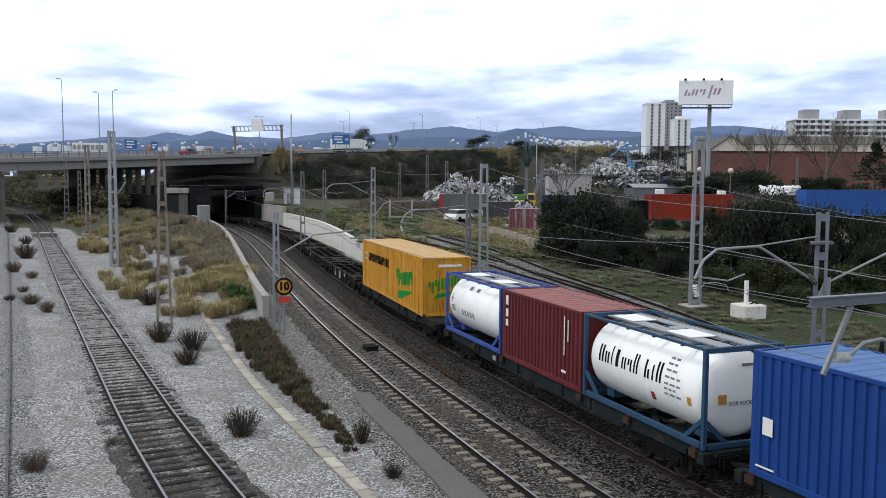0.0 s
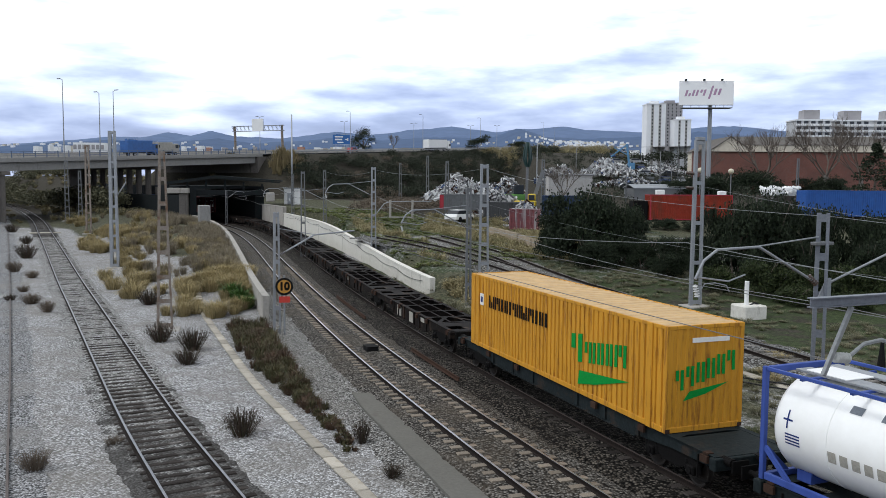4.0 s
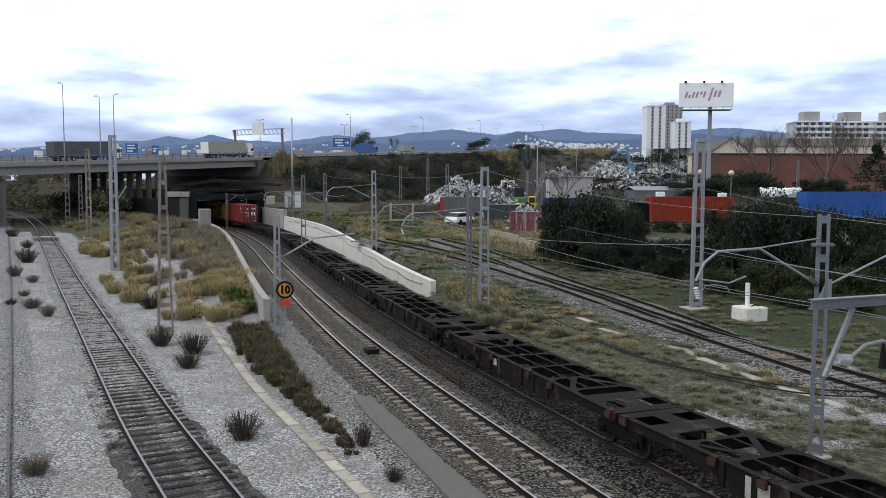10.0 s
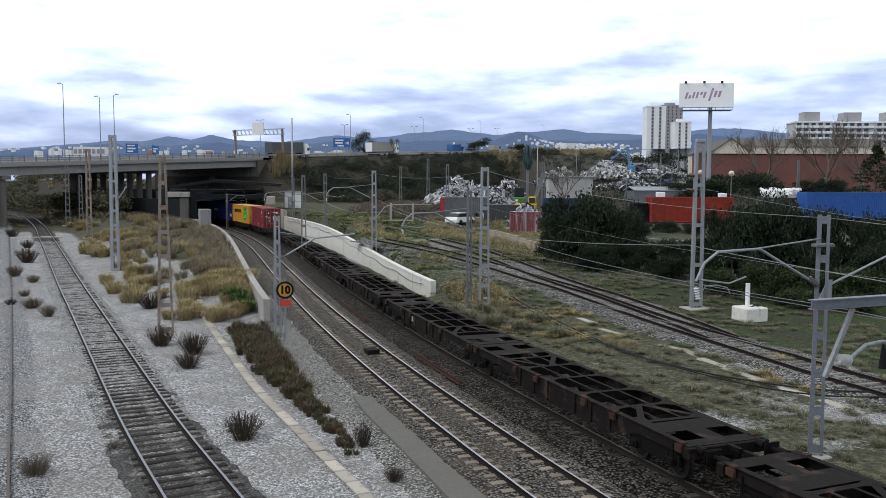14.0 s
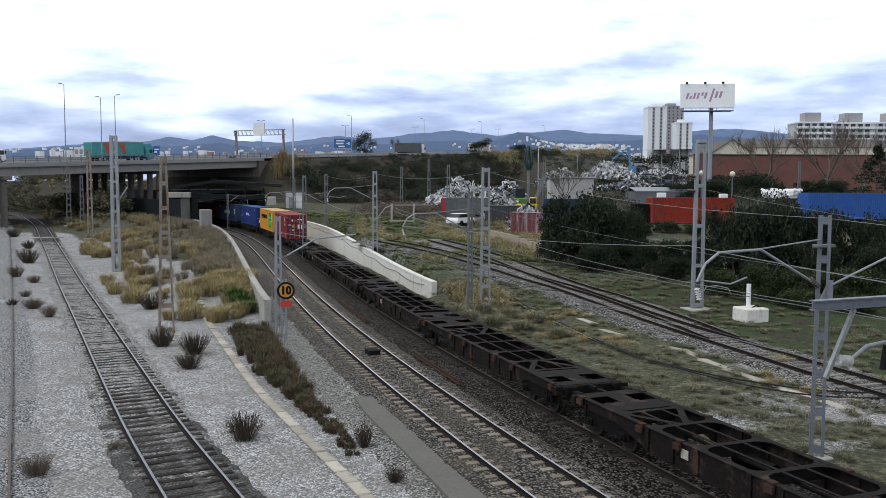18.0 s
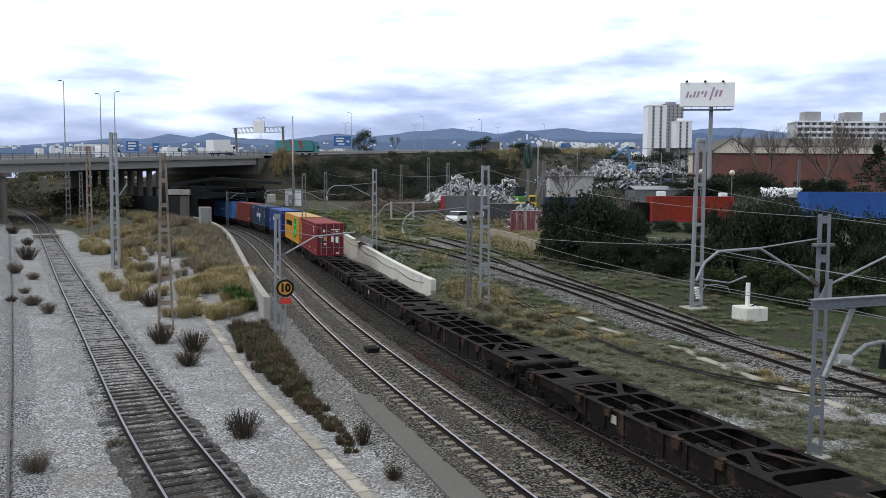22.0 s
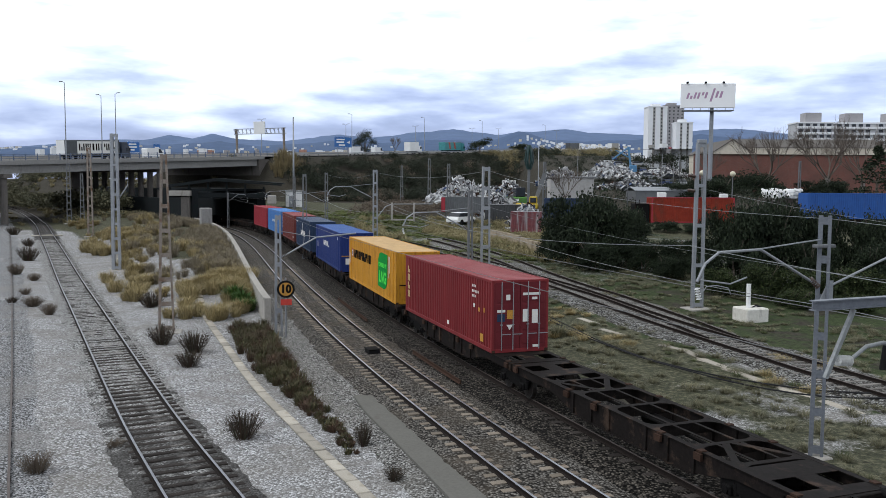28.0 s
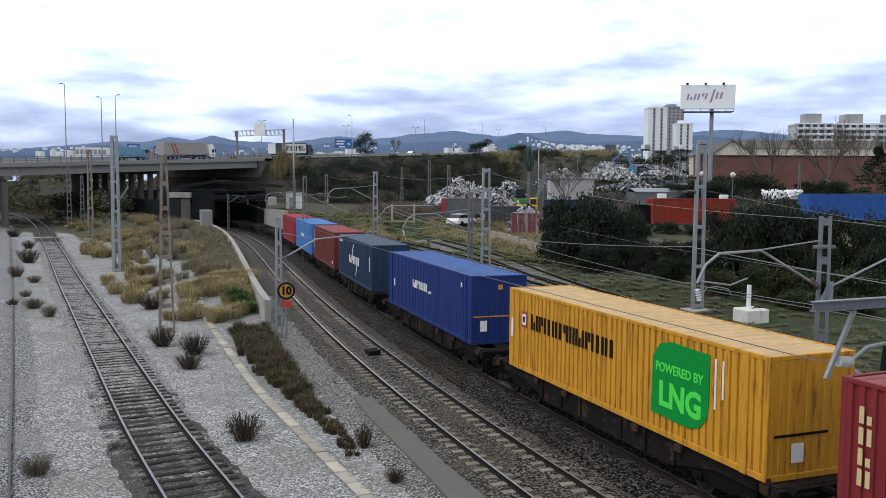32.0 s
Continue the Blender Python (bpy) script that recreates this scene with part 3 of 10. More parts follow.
def ground_material():
    m, nt, b = material("mixed_ground")
    co = coords(nt)
    at = nt.nodes.new("ShaderNodeAttribute")
    at.attribute_name = "cover"
    sep = nt.nodes.new("ShaderNodeSeparateColor")
    nt.links.new(at.outputs["Color"], sep.inputs[0])
    fine = noise_node(nt, co, 5.0, 8.0, 0.7)
    mid = noise_node(nt, co, 0.8, 6.0, 0.65)

    def edged(mask, other, amount):
        """A cover with a ragged edge."""
        a = nt.nodes.new("ShaderNodeMath")
        a.operation = "MULTIPLY_ADD"
        nt.links.new(other, a.inputs[0])
        a.inputs[1].default_value = amount
        nt.links.new(mask, a.inputs[2])
        return ramp_node(nt, a.outputs[0], [(0.5 + amount / 2 - 0.12, (0, 0, 0)), (0.5 + amount / 2 + 0.12, (1, 1, 1))])

    straw = ramp_node(nt, fine, [(0.28, (0.018, 0.019, 0.013)), (0.5, (0.066, 0.068, 0.044)), (0.74, (0.215, 0.20, 0.13))])
    grass = ramp_node(nt, fine, [(0.28, (0.014, 0.020, 0.010)), (0.55, (0.050, 0.066, 0.030)), (0.75, (0.105, 0.128, 0.058))])
    earth = ramp_node(nt, fine, [(0.3, (0.020, 0.018, 0.014)), (0.7, (0.075, 0.068, 0.054))])
    v = nt.nodes.new("ShaderNodeTexVoronoi")
    v.inputs["Scale"].default_value = 16.0
    nt.links.new(co, v.inputs["Vector"])
    vs = nt.nodes.new("ShaderNodeSeparateColor")
    nt.links.new(v.outputs["Color"], vs.inputs[0])
    stone = ramp_node(nt, vs.outputs[0], [(0.0, (0.09, 0.088, 0.088)), (0.28, (0.26, 0.258, 0.262)), (0.65, (0.47, 0.47, 0.48)), (1.0, (0.72, 0.725, 0.74))])
    stone = mix_node(nt, ramp_node(nt, v.outputs["Distance"], [(0.35, (0, 0, 0)), (0.8, (0.9,) * 3)]), stone, (0.13, 0.125, 0.12))
    stone = mix_node(nt, ramp_node(nt, mid, [(0.48, (0, 0, 0)), (0.70, (0.8,) * 3)]), stone, (0.20, 0.19, 0.18))
    broad = noise_node(nt, co, 0.16, 6.0, 0.7)
    stone = mix_node(nt, ramp_node(nt, broad, [(0.46, (0, 0, 0)), (0.66, (0.55,) * 3)]), stone, (0.19, 0.175, 0.155))
    col = mix_node(nt, edged(sep.outputs[1], mid, 0.9), straw, grass)
    col = mix_node(nt, edged(sep.outputs[2], mid, 0.9), col, earth)
    big = nt.nodes.new("ShaderNodeMath")
    big.operation = "ADD"
    nt.links.new(fine, big.inputs[0])
    big.inputs[1].default_value = 0.0
    col = mix_node(nt, edged(sep.outputs[0], big.outputs[0], 0.8), col, stone)
    nt.links.new(col, b.inputs["Base Color"])
    b.inputs["Roughness"].default_value = 0.95
    b.inputs["Specular IOR Level"].default_value = 0.1
    hgt = nt.nodes.new("ShaderNodeMath")
    hgt.operation = "SUBTRACT"
    nt.links.new(fine, hgt.inputs[0])
    nt.links.new(v.outputs["Distance"], hgt.inputs[1])
    bump_node(nt, b, hgt.outputs[0], 0.8, 0.05)
    return m


def build_ground():
    near_x = list(np.arange(-166, -30, 1.0)) + list(np.arange(-30, 0, 0.5)) + list(np.arange(0, 131, 1.0))
    near_y = list(np.arange(4, 12, 1.0)) + list(np.arange(12, 56, 0.5)) + list(np.arange(56, 322, 1.0)) + list(np.arange(322, 430, 2.5))
    xs = [-4600, -2200, -1000, -500, -250, -200] + near_x + [160, 220, 320, 500, 1000, 2200, 4600]
    ys = [-4600, -2000, -900, -400, -200, -100, -50, -20, -8] + near_y + [480, 600, 900, 1500, 2600, 4700]
    verts, cover = [], []
    for y in ys:
        for x in xs:
            inside = -166 <= x <= 130 and 4 <= y <= 428
            z = ground_height(x, y) if inside else (-0.4 if y < 60 else ground_height(x, min(y, 500)) if abs(x) < 600 else 2.0)
            verts.append((x, y, z))
            cover.append(ground_cover(x, y) if inside else (0.02, 0.35, 0.75))
    w = len(xs)
    faces = [(j * w + i, j * w + i + 1, (j + 1) * w + i + 1, (j + 1) * w + i) for j in range(len(ys) - 1) for i in range(w - 1)]
    me = bpy.data.meshes.new("ground")
    me.from_pydata(verts, [], faces)
    me.polygons.foreach_set("use_smooth", [True] * len(faces))
    at = me.color_attributes.new("cover", "FLOAT_COLOR", "POINT")
    at.data.foreach_set("color", [c for q in cover for c in (*q, 1.0)])
    me.materials.append(ground_material())
    tagged(new("ground", me), "uneven yard ground of pale gravel, straw grass and earth", "ground", kind="structure")


build_ground()


# ---------------------------------------------------------------- railway tracks
RAIL_PROFILE = [(-0.07, -0.16), (-0.065, -0.14), (-0.012, -0.12), (-0.012, -0.05), (-0.036, -0.035), (-0.036, -0.004), (-0.03, 0.0),
                (0.03, 0.0), (0.036, -0.004), (0.036, -0.035), (0.012, -0.05), (0.012, -0.12), (0.065, -0.14), (0.07, -0.16)]


def rail_mesh(line, off, z, bright):
    sh = Shape()
    sh.sweep(along(line, off, z), RAIL_PROFILE)
    n = len(RAIL_PROFILE)
    sh.m = [1 if (i % n) in (5, 6, 7) and i < len(sh.f) - 2 else 0 for i in range(len(sh.f))]
    return sh.mesh("rail", [M["rail_side"], bright])


def plank_mesh(name, length, width, height, mats, rough=0.012):
    """A worn block: a chamfered box with uneven corners."""
    sh = Shape().box((-width / 2, -length / 2, -height), (width / 2, length / 2, 0), c=0.018)
    r = random.Random(hash_of(name, length))
    sh.v = [(x + r.uniform(-rough, rough), y + r.uniform(-rough, rough), z + r.uniform(-rough, rough) * 0.5) for x, y, z in sh.v]
    return sh.mesh(name, mats)


def hash_of(*a):
    return sum(ord(c) for c in repr(a)) * 7919 % 100003


def bed(name, line, half, z, depth, mat, label, jitter=0.04, skirt=1.0):
    """A ballast bed: a low, ragged bank of stones along a track."""
    sh = Shape()
    rnd = random.Random(hash_of(name))
    prof = [(-half - 1.1 * skirt, -depth), (-half - 0.5 * skirt, -depth * 0.55), (-half, 0)]
    n = 10
    prof += [(-half + 2 * half * i / n, 0) for i in range(1, n)]
    prof += [(half, 0), (half + 0.5 * skirt, -depth * 0.55), (half + 1.1 * skirt, -depth)]
    sh.sweep(along(line, 0.0, z), prof, closed=False)
    sh.v = [(x + rnd.uniform(-0.09, 0.09), y + rnd.uniform(-0.09, 0.09), zz + rnd.uniform(-jitter, jitter * 0.5)) for x, y, zz in sh.v]
    ob = tagged(new(name, sh.mesh(name, mat, True)), label, "ballast", kind="structure")
    return ob


def fine_line(line, a, b):
    """The stretch of a plan line between two distances y, in half metre steps."""
    pts = [p for p in line if a <= p.y <= b]
    return pts


def build_track(name, line, label, rail_z, gauge, rail_mat, tie_mesh, gap, far, tie_drop, near=4.0, pieces=None):
    track = thing(name, label, "railway track", kind="structure")
    for off in (-gauge / 2, gauge / 2):
        part("rail", rail_mesh(line, off, rail_z, rail_mat), None, track)
    r = random.Random(hash_of(name))
    for p, deg in even(line, gap):
        if not near <= p.y <= far:
            continue
        zz = rail_z(p.x, p.y) if callable(rail_z) else rail_z
        for me, side in tie_mesh:
            d = Vector((math.cos(radians(deg)), math.sin(radians(deg))))
            q = p + Vector((d.y, -d.x)) * side
            part("sleeper", me, None, track, at=pose(q.x + r.uniform(-0.03, 0.03), q.y + r.uniform(-0.02, 0.02), zz - tie_drop + r.uniform(-0.015, 0.012), 0, 0, deg + r.uniform(-1.2, 1.2)))
    return track


GAUGE = 1.74
YARD_Z = -0.2
bed("yard_ballast", fine_line(smooth_line(YARD, 0.5), 12, 300), 1.25, lambda x, y: YARD_Z - 0.172 + 0.026 * ease(26, 46, y), 0.11, M["ballast_yard"], "dirty dark ballast round the yard track sleepers", 0.022, 0.6)
bed("edge_ballast", fine_line(smooth_line(EDGE, 0.5), 12, 290), 1.5, YARD_Z - 0.12, 0.12, M["ballast_white"], "pale gravel heaped round the outer yard track", 0.02)
_near = [main_line(s).to_2d() for s in np.arange(-40, 190, 0.5)]
bed("freight_ballast", _near, 2.1, -0.17, 0.26, M["ballast_dark"], "dark oily ballast under the freight line, train shade in its colour", 0.035)
bed("second_ballast", [main_line(s, -4.3).to_2d() for s in np.arange(-40, 190, 0.5)], 1.6, -0.163, 0.26, M["ballast_main"], "grey brown ballast of the second line", 0.03)
bed("shoulder_ballast", [main_line(s, -6.9).to_2d() for s in np.arange(-30, 46, 0.5)], 0.5, -0.29, 0.14, M["ballast_track"], "mid grey ballast shoulder beside the second line", 0.03)
bed("siding_ballast", fine_line(smooth_line(SIDING, 0.5), 5, 89), 1.5, lambda x, y: bank_height(y) + 0.0, 0.14, M["ballast_side"], "sparse pale gravel along the siding", 0.04)
bed("spur_ballast", fine_line(smooth_line(SPUR, 0.5), 45, 90), 1.4, lambda x, y: bank_height(y) - 0.005, 0.14, M["ballast_track"], "sparse pale gravel along the spur", 0.04)

# ---------------------------------------------------------------- sleepers and rails
wood_ties = [(plank_mesh("sleeper", 2.4, 0.23, 0.16, M["tie_wood"], 0.02), 0.1)]
build_track("yard_track", fine_line(yard_line, 12, 303), "yard track on dark tarred wooden sleepers", YARD_Z, GAUGE, M["rail_yard"], wood_ties, 0.6, 240, 0.15, near=14)
build_track("outer_yard_track", fine_line(edge_line, 12, 300), "outer yard track half buried in pale gravel", YARD_Z, GAUGE, M["rail_dull"], wood_ties, 1.2, 60, 0.17, near=14)
dark_block = plank_mesh("sleeper", 0.86, 0.27, 0.18, M["tie_wood"], 0.012)
block = plank_mesh("sleeper", 0.84, 0.27, 0.18, M["tie_conc"], 0.012)
build_track("second_track", [p for p in second_line if p.y < 230], "second running line on twin block concrete sleepers", 0.0, GAUGE, M["rail_top"], [(block, -0.87), (block, 0.87)], 0.6, 78, 0.142, near=14)
build_track("freight_track", [p for p in freight_line if p.y < 230], "freight line under the train", 0.0, GAUGE, M["rail_dull"], [(dark_block, -0.87), (dark_block, 0.87)], 0.6, 48, 0.162, near=12)
grey_ties = [(plank_mesh("sleeper", 2.5, 0.24, 0.15, M["tie_old"], 0.02), 0.0)]
build_track("siding_track", fine_line(siding_line, 6, 88), "rusty siding on grey weathered sleepers", lambda x, y: bank_height(y) + 0.17, GAUGE, M["rail_dull"], grey_ties, 0.65, 88, 0.16, near=12)
build_track("spur_track", fine_line(spur_line, 44, 89), "rusty spur that joins the siding at a turnout", lambda x, y: bank_height(y) + 0.168, GAUGE, M["rail_dull"], grey_ties, 0.65, 89, 0.162, near=50)

# a pale crossing plank over the yard track
cross = thing("crossing_slab", "pale concrete crossing slab between the yard rails", "slab", at=pose(-57.9, 125.2, YARD_Z - 0.03, 0, 0, 26))
part("middle_plate", Shape().box((-0.74, -0.5, -0.14), (0.74, 0.5, 0.0), c=0.02), M["path_slab"], cross)
for sx in (-1, 1):
    part("side_plate", Shape().box((sx * 1.55 - 0.55, -0.5, -0.14), (sx * 1.55 + 0.55, 0.5, -0.02), c=0.02), M["path_slab"], cross)

# spare rails lying between the lines
for s0, s1, off in ((31.5, 41.0, -2.3), (15.5, 22.0, -2.25)):
    pts = [main_line(s, off).to_2d() for s in np.linspace(s0, s1, 12)]
    sh = Shape()
    sh.sweep(along(pts, 0, -0.03), RAIL_PROFILE)
    thing("spare_rail", "rusty spare rails lying on the ballast between the lines", "rail", group="spare rails", shape=sh, mats=M["rust"])

# point machine beside the second line
p = main_line(22.5, -4.1)
machine = thing("track_box", "small black box between the rails", "track box", at=pose(p.x, p.y, -0.19, 0, 0, 112))
part("case", Shape().box((-0.35, -0.28, 0), (0.35, 0.28, 0.2), c=0.03), M["black"], machine)
part("lid", Shape().box((-0.37, -0.3, 0.2), (0.37, 0.3, 0.24), c=0.015), M["wagon_dark"], machine)

# cable trough with concrete lids
trough = thing("cable_trough", "cable trough covered by buff concrete lids", "cable trough", kind="structure")
lid = plank_mesh("lid", 0.37, 0.945, 0.07, M["path_slab"], 0.012)
r = random.Random(5)
trough_line = smooth_line([(0.32, 16.5), (-1.80, 21.43), (-2.98, 24.0), (-5.78, 30.05), (-7.83, 34.7), (-11.46, 43.9), (-14.2, 51.0), (-16.6, 58.0)], 0.5)
for q, deg in even(trough_line, 0.985):
    part("lid", lid, None, trough, at=pose(q.x, q.y, ground_height(q.x, q.y) + 0.09 + r.uniform(-0.012, 0.012), r.uniform(-1, 1), r.uniform(-0.6, 0.6), deg + r.uniform(-0.7, 0.7)))

# mortar strip beside the sleeper ends
sh = Shape()
outer = smooth_line([(2.6, 14.5), (1.35, 18.0), (0.25, 21.31), (-0.52, 23.56), (-1.67, 26.81), (-2.76, 29.88), (-3.35, 32.0)], 0.6)
inner = smooth_line([(3.7, 14.5), (2.4, 18.0), (1.23, 21.32), (0.28, 23.81), (-0.58, 26.22), (-1.62, 29.15), (-2.63, 31.92)], 0.6)
ring = outer + list(reversed(inner))
sh.prism([tuple(q) for q in ring], -0.5, -0.21)
tagged(new("mortar_strip", sh.mesh("mortar_strip", M["slab_dark"])), "smooth grey mortar strip beside the sleeper ends", "slab", kind="structure")


# ---------------------------------------------------------------- walls of the cutting
def wall_run(name, label, s0, s1, off, thick, top, base, mat, step=2.5, cap=True):
    """A wall along the freight line in cast lengths with open joints."""
    wall = thing(name, label, "wall", kind="structure")
    n = max(1, int((s1 - s0) / step))
    for i in range(n):
        a, b = s0 + (s1 - s0) * i / n + 0.012, s0 + (s1 - s0) * (i + 1) / n - 0.012
        sh = Shape()
        fr = []
        for s in np.linspace(a, b, 3):
            p = main_line(s, off)
            ph = float(np.interp(s, _s, _phi))
            fr.append((s, p, Vector((math.cos(ph), math.sin(ph), 0))))
        vs, fs = [], []
        for s, p, sd in fr:
            t = top(s)
            for dx, z in ((-thick / 2 - 0.05, base), (-thick / 2, t - 0.14), (-thick / 2 - 0.05, t - 0.13), (-thick / 2 - 0.05, t), (thick / 2 + 0.04, t), (thick / 2, base)):
                vs.append(p + sd * dx + Vector((0, 0, z)))
        for j in range(2):
            o = j * 6
            fs += [(o + k, o + (k + 1) % 6, o + 6 + (k + 1) % 6, o + 6 + k) for k in range(6)]
        fs += [(0, 5, 4, 3, 2, 1), (12, 13, 14, 15, 16, 17)]
        sh.add(vs, fs)
        part("panel", sh, mat, wall)
    return wall


wall_run("wall_left", "low grey concrete wall holding the grassy mound", 32.4, 138.5, -7.85, 0.3, lambda s: 1.22 + 0.25 * ease(33, 60, s), -0.6, M["concrete"])
wall_run("wall_right", "pale whitewashed retaining wall with dark run-off stains", 41.2, 124, 4.55, 0.34, lambda s: 0.92 + 1.35 * ease(41, 100, s), -0.6, M["concrete_white"], 3.2)
wall_run("wall_portal", "tall pale concrete wall beside the tunnel mouth", 124, 139, 4.55, 0.5, lambda s: 3.3, -0.6, M["concrete"], 3.5)
# steps of blockwork at the end of the left wall
for s, off, w, d, h in ((119.5, -8.7, 1.6, 2.6, 3.7),):
    p = main_line(s, off)
    thing("wall_block", "pale concrete block stepping up to the tunnel mouth", "wall block", at=pose(p.x, p.y, -0.5, 0, 0, 22), group="stepped wall blocks",
          shape=Shape().box((-w / 2, -d / 2, 0), (w / 2, d / 2, h + 0.5), c=0.06), mats=M["deck_concrete"])

# ---------------------------------------------------------------- motorway viaduct
ROAD_DEG = math.degrees(math.atan2(ROAD_D.y, ROAD_D.x))


def road_matrix(k, back=0.0, z=0.0, size=WIDE):
    """Local x along the motorway, y to its far side."""
    p = road(k, back, z)
    grade = math.degrees(math.atan(0.0415))
    return pose(p.x, p.y, p.z, 0, 0, ROAD_DEG) @ pose(0, 0, 0, 0, -grade, 0) @ Matrix.Diagonal((size, size, size, 1))


def build_viaduct():
    v = thing("viaduct", "grey concrete motorway viaduct on rows of columns", "viaduct", kind="structure")
    at = road_matrix(0)
    L0, L1 = -330.0, 43.0
    # slab with overhanging edges, girders under it
    part("deck", Shape().box((L0, 0.0, -0.45), (L1, 27.0, 0.0)).box((L0, -0.02, -0.28), (L1, 0.35, 0.22), c=0.03), M["deck_concrete"], v, at=at)
    for y0 in (0.75, 6.5, 12.5, 18.5, 24.5):
        part("girder", Shape().prism([(y0, -0.45), (y0 + 0.12, -1.75), (y0 + 1.25, -1.75), (y0 + 1.4, -0.45)], L0, L1, at=Matrix(((0, 0, 1, 0), (1, 0, 0, 0), (0, 1, 0, 0), (0, 0, 0, 1)))), M["deck_concrete"], v, at=at)
    part("carriageway", Shape().box((L0, 0.4, 0.004), (640.0, 26.5, 0.05)), M["asphalt"], v, "dark asphalt carriageway", at=at)
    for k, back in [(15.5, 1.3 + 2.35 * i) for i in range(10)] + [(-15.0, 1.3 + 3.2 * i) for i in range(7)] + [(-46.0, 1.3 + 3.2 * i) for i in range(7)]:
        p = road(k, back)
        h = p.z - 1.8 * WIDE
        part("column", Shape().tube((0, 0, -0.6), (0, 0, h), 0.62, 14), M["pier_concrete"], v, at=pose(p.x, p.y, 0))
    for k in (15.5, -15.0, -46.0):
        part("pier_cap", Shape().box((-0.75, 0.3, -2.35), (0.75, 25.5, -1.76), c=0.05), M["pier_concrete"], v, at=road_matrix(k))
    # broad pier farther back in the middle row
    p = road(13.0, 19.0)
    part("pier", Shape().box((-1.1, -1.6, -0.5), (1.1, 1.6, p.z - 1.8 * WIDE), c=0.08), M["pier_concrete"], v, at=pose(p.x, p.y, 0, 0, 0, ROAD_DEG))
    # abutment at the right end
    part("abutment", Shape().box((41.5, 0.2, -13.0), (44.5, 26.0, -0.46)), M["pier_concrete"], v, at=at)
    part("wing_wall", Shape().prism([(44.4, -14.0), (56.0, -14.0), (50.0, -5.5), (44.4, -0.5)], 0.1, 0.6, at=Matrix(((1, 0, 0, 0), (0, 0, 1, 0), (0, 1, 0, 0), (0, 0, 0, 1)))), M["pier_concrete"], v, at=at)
    return v


build_viaduct()


def build_railing():
    rail = thing("bridge_railing", "blue grey steel railing along the viaduct edge", "railing")
    blue = surface("blue_grey_railing_paint", (0.11, 0.15, 0.24), rough=0.55, fine=10, bump=0.05)
    post = Shape().box((-0.06, -0.05, 0.2), (0.06, 0.05, 1.2)).box((-0.1, -0.09, 0.2), (0.1, 0.09, 0.24)).mesh("post", blue)
    for i in range(46):
        part("post", post, None, rail, at=road_matrix(-46 + 2.0 * i, 0.16))
    for z in (0.48, 0.78, 1.08):
        part("rail_bar", Shape().box((-330, -0.035, z - 0.035), (45, 0.035, z + 0.035)), blue, rail, at=road_matrix(0, 0.16))
    far = thing("median_barrier", "grey concrete barrier between the carriageways", "barrier", shape=Shape().prism([(12.9, 0.05), (13.05, 0.45), (13.12, 0.9), (13.28, 0.9), (13.35, 0.45), (13.5, 0.05)], -330, 320, at=Matrix(((0, 0, 1, 0), (1, 0, 0, 0), (0, 1, 0, 0), (0, 0, 0, 1)))), mats=M["concrete"], at=road_matrix(0))
    guard = thing("guard_rail", "galvanised guard rail along the embankment road", "guard rail")
    gp = Shape().box((-0.05, -0.06, -0.3), (0.05, 0.06, 0.7)).mesh("post", M["galv_dark"])
    for i in range(58):
        part("post", gp, None, guard, at=road_matrix(46 + 4.0 * i, 0.2))
    prof = [(0.0, 0.42), (-0.06, 0.48), (0.0, 0.55), (-0.06, 0.62), (0.0, 0.70), (0.03, 0.70), (0.03, 0.42)]
    part("beam", Shape().prism(prof, 44.5, 280, at=Matrix(((0, 0, 1, 0), (1, 0, 0, 0.12), (0, 1, 0, 0), (0, 0, 0, 1)))), M["galv"], guard, at=road_matrix(0))


build_railing()


def street_lamp(k, back, height, arms, reach=1.0):
    p = road(k, back)
    height *= WIDE
    t = thing("street_lamp", "tall tapered grey motorway lamp post", "street lamp", at=pose(p.x, p.y, p.z, 0, 0, ROAD_DEG - 90), group="motorway lamps")
    part("pole", Shape().tube((0, 0, -0.4), (0, 0, height), 0.13, 8, 0.06), M["galv"], t)
    part("base_plate", Shape().box((-0.22, -0.22, 0.0), (0.22, 0.22, 0.06)), M["galv"], t)
    for a in arms:
        part("arm", Shape().wire([(0, 0, height - 0.1), (a * reach * 0.5, 0, height + 0.12), (a * reach, 0, height + 0.2)], 0.04, 6), M["galv"], t)
        part("lantern", Shape().box((a * reach - 0.45, -0.14, height + 0.12), (a * reach + 0.45, 0.14, height + 0.27), c=0.05), M["galv_dark"], t)
    return t


for k, back, h, arms in ((-4.3, 0.9, 12.3, (-1,)), (2.7, 0.9, 10.6, (-1,)), (5.6, 0.9, 11.0, (1,)), (58.0, 13.2, 8.4, (-1, 1)), (76.5, 0.9, 9.8, (-1,)), (92.0, 13.2, 8.0, (-1, 1)),
                         (112.5, 0.9, 10.0, (-1,)), (129.0, 13.2, 8.2, (-1, 1)), (168.0, 13.2, 8.2, (-1, 1)), (150.0, 0.9, 10.0, (-1,)), (190.0, 13.2, 8.6, (-1, 1)), (205.0, 0.9, 9.8, (-1,)), (250.0, 13.2, 8.6, (-1, 1))):
    street_lamp(k, back, h, arms)


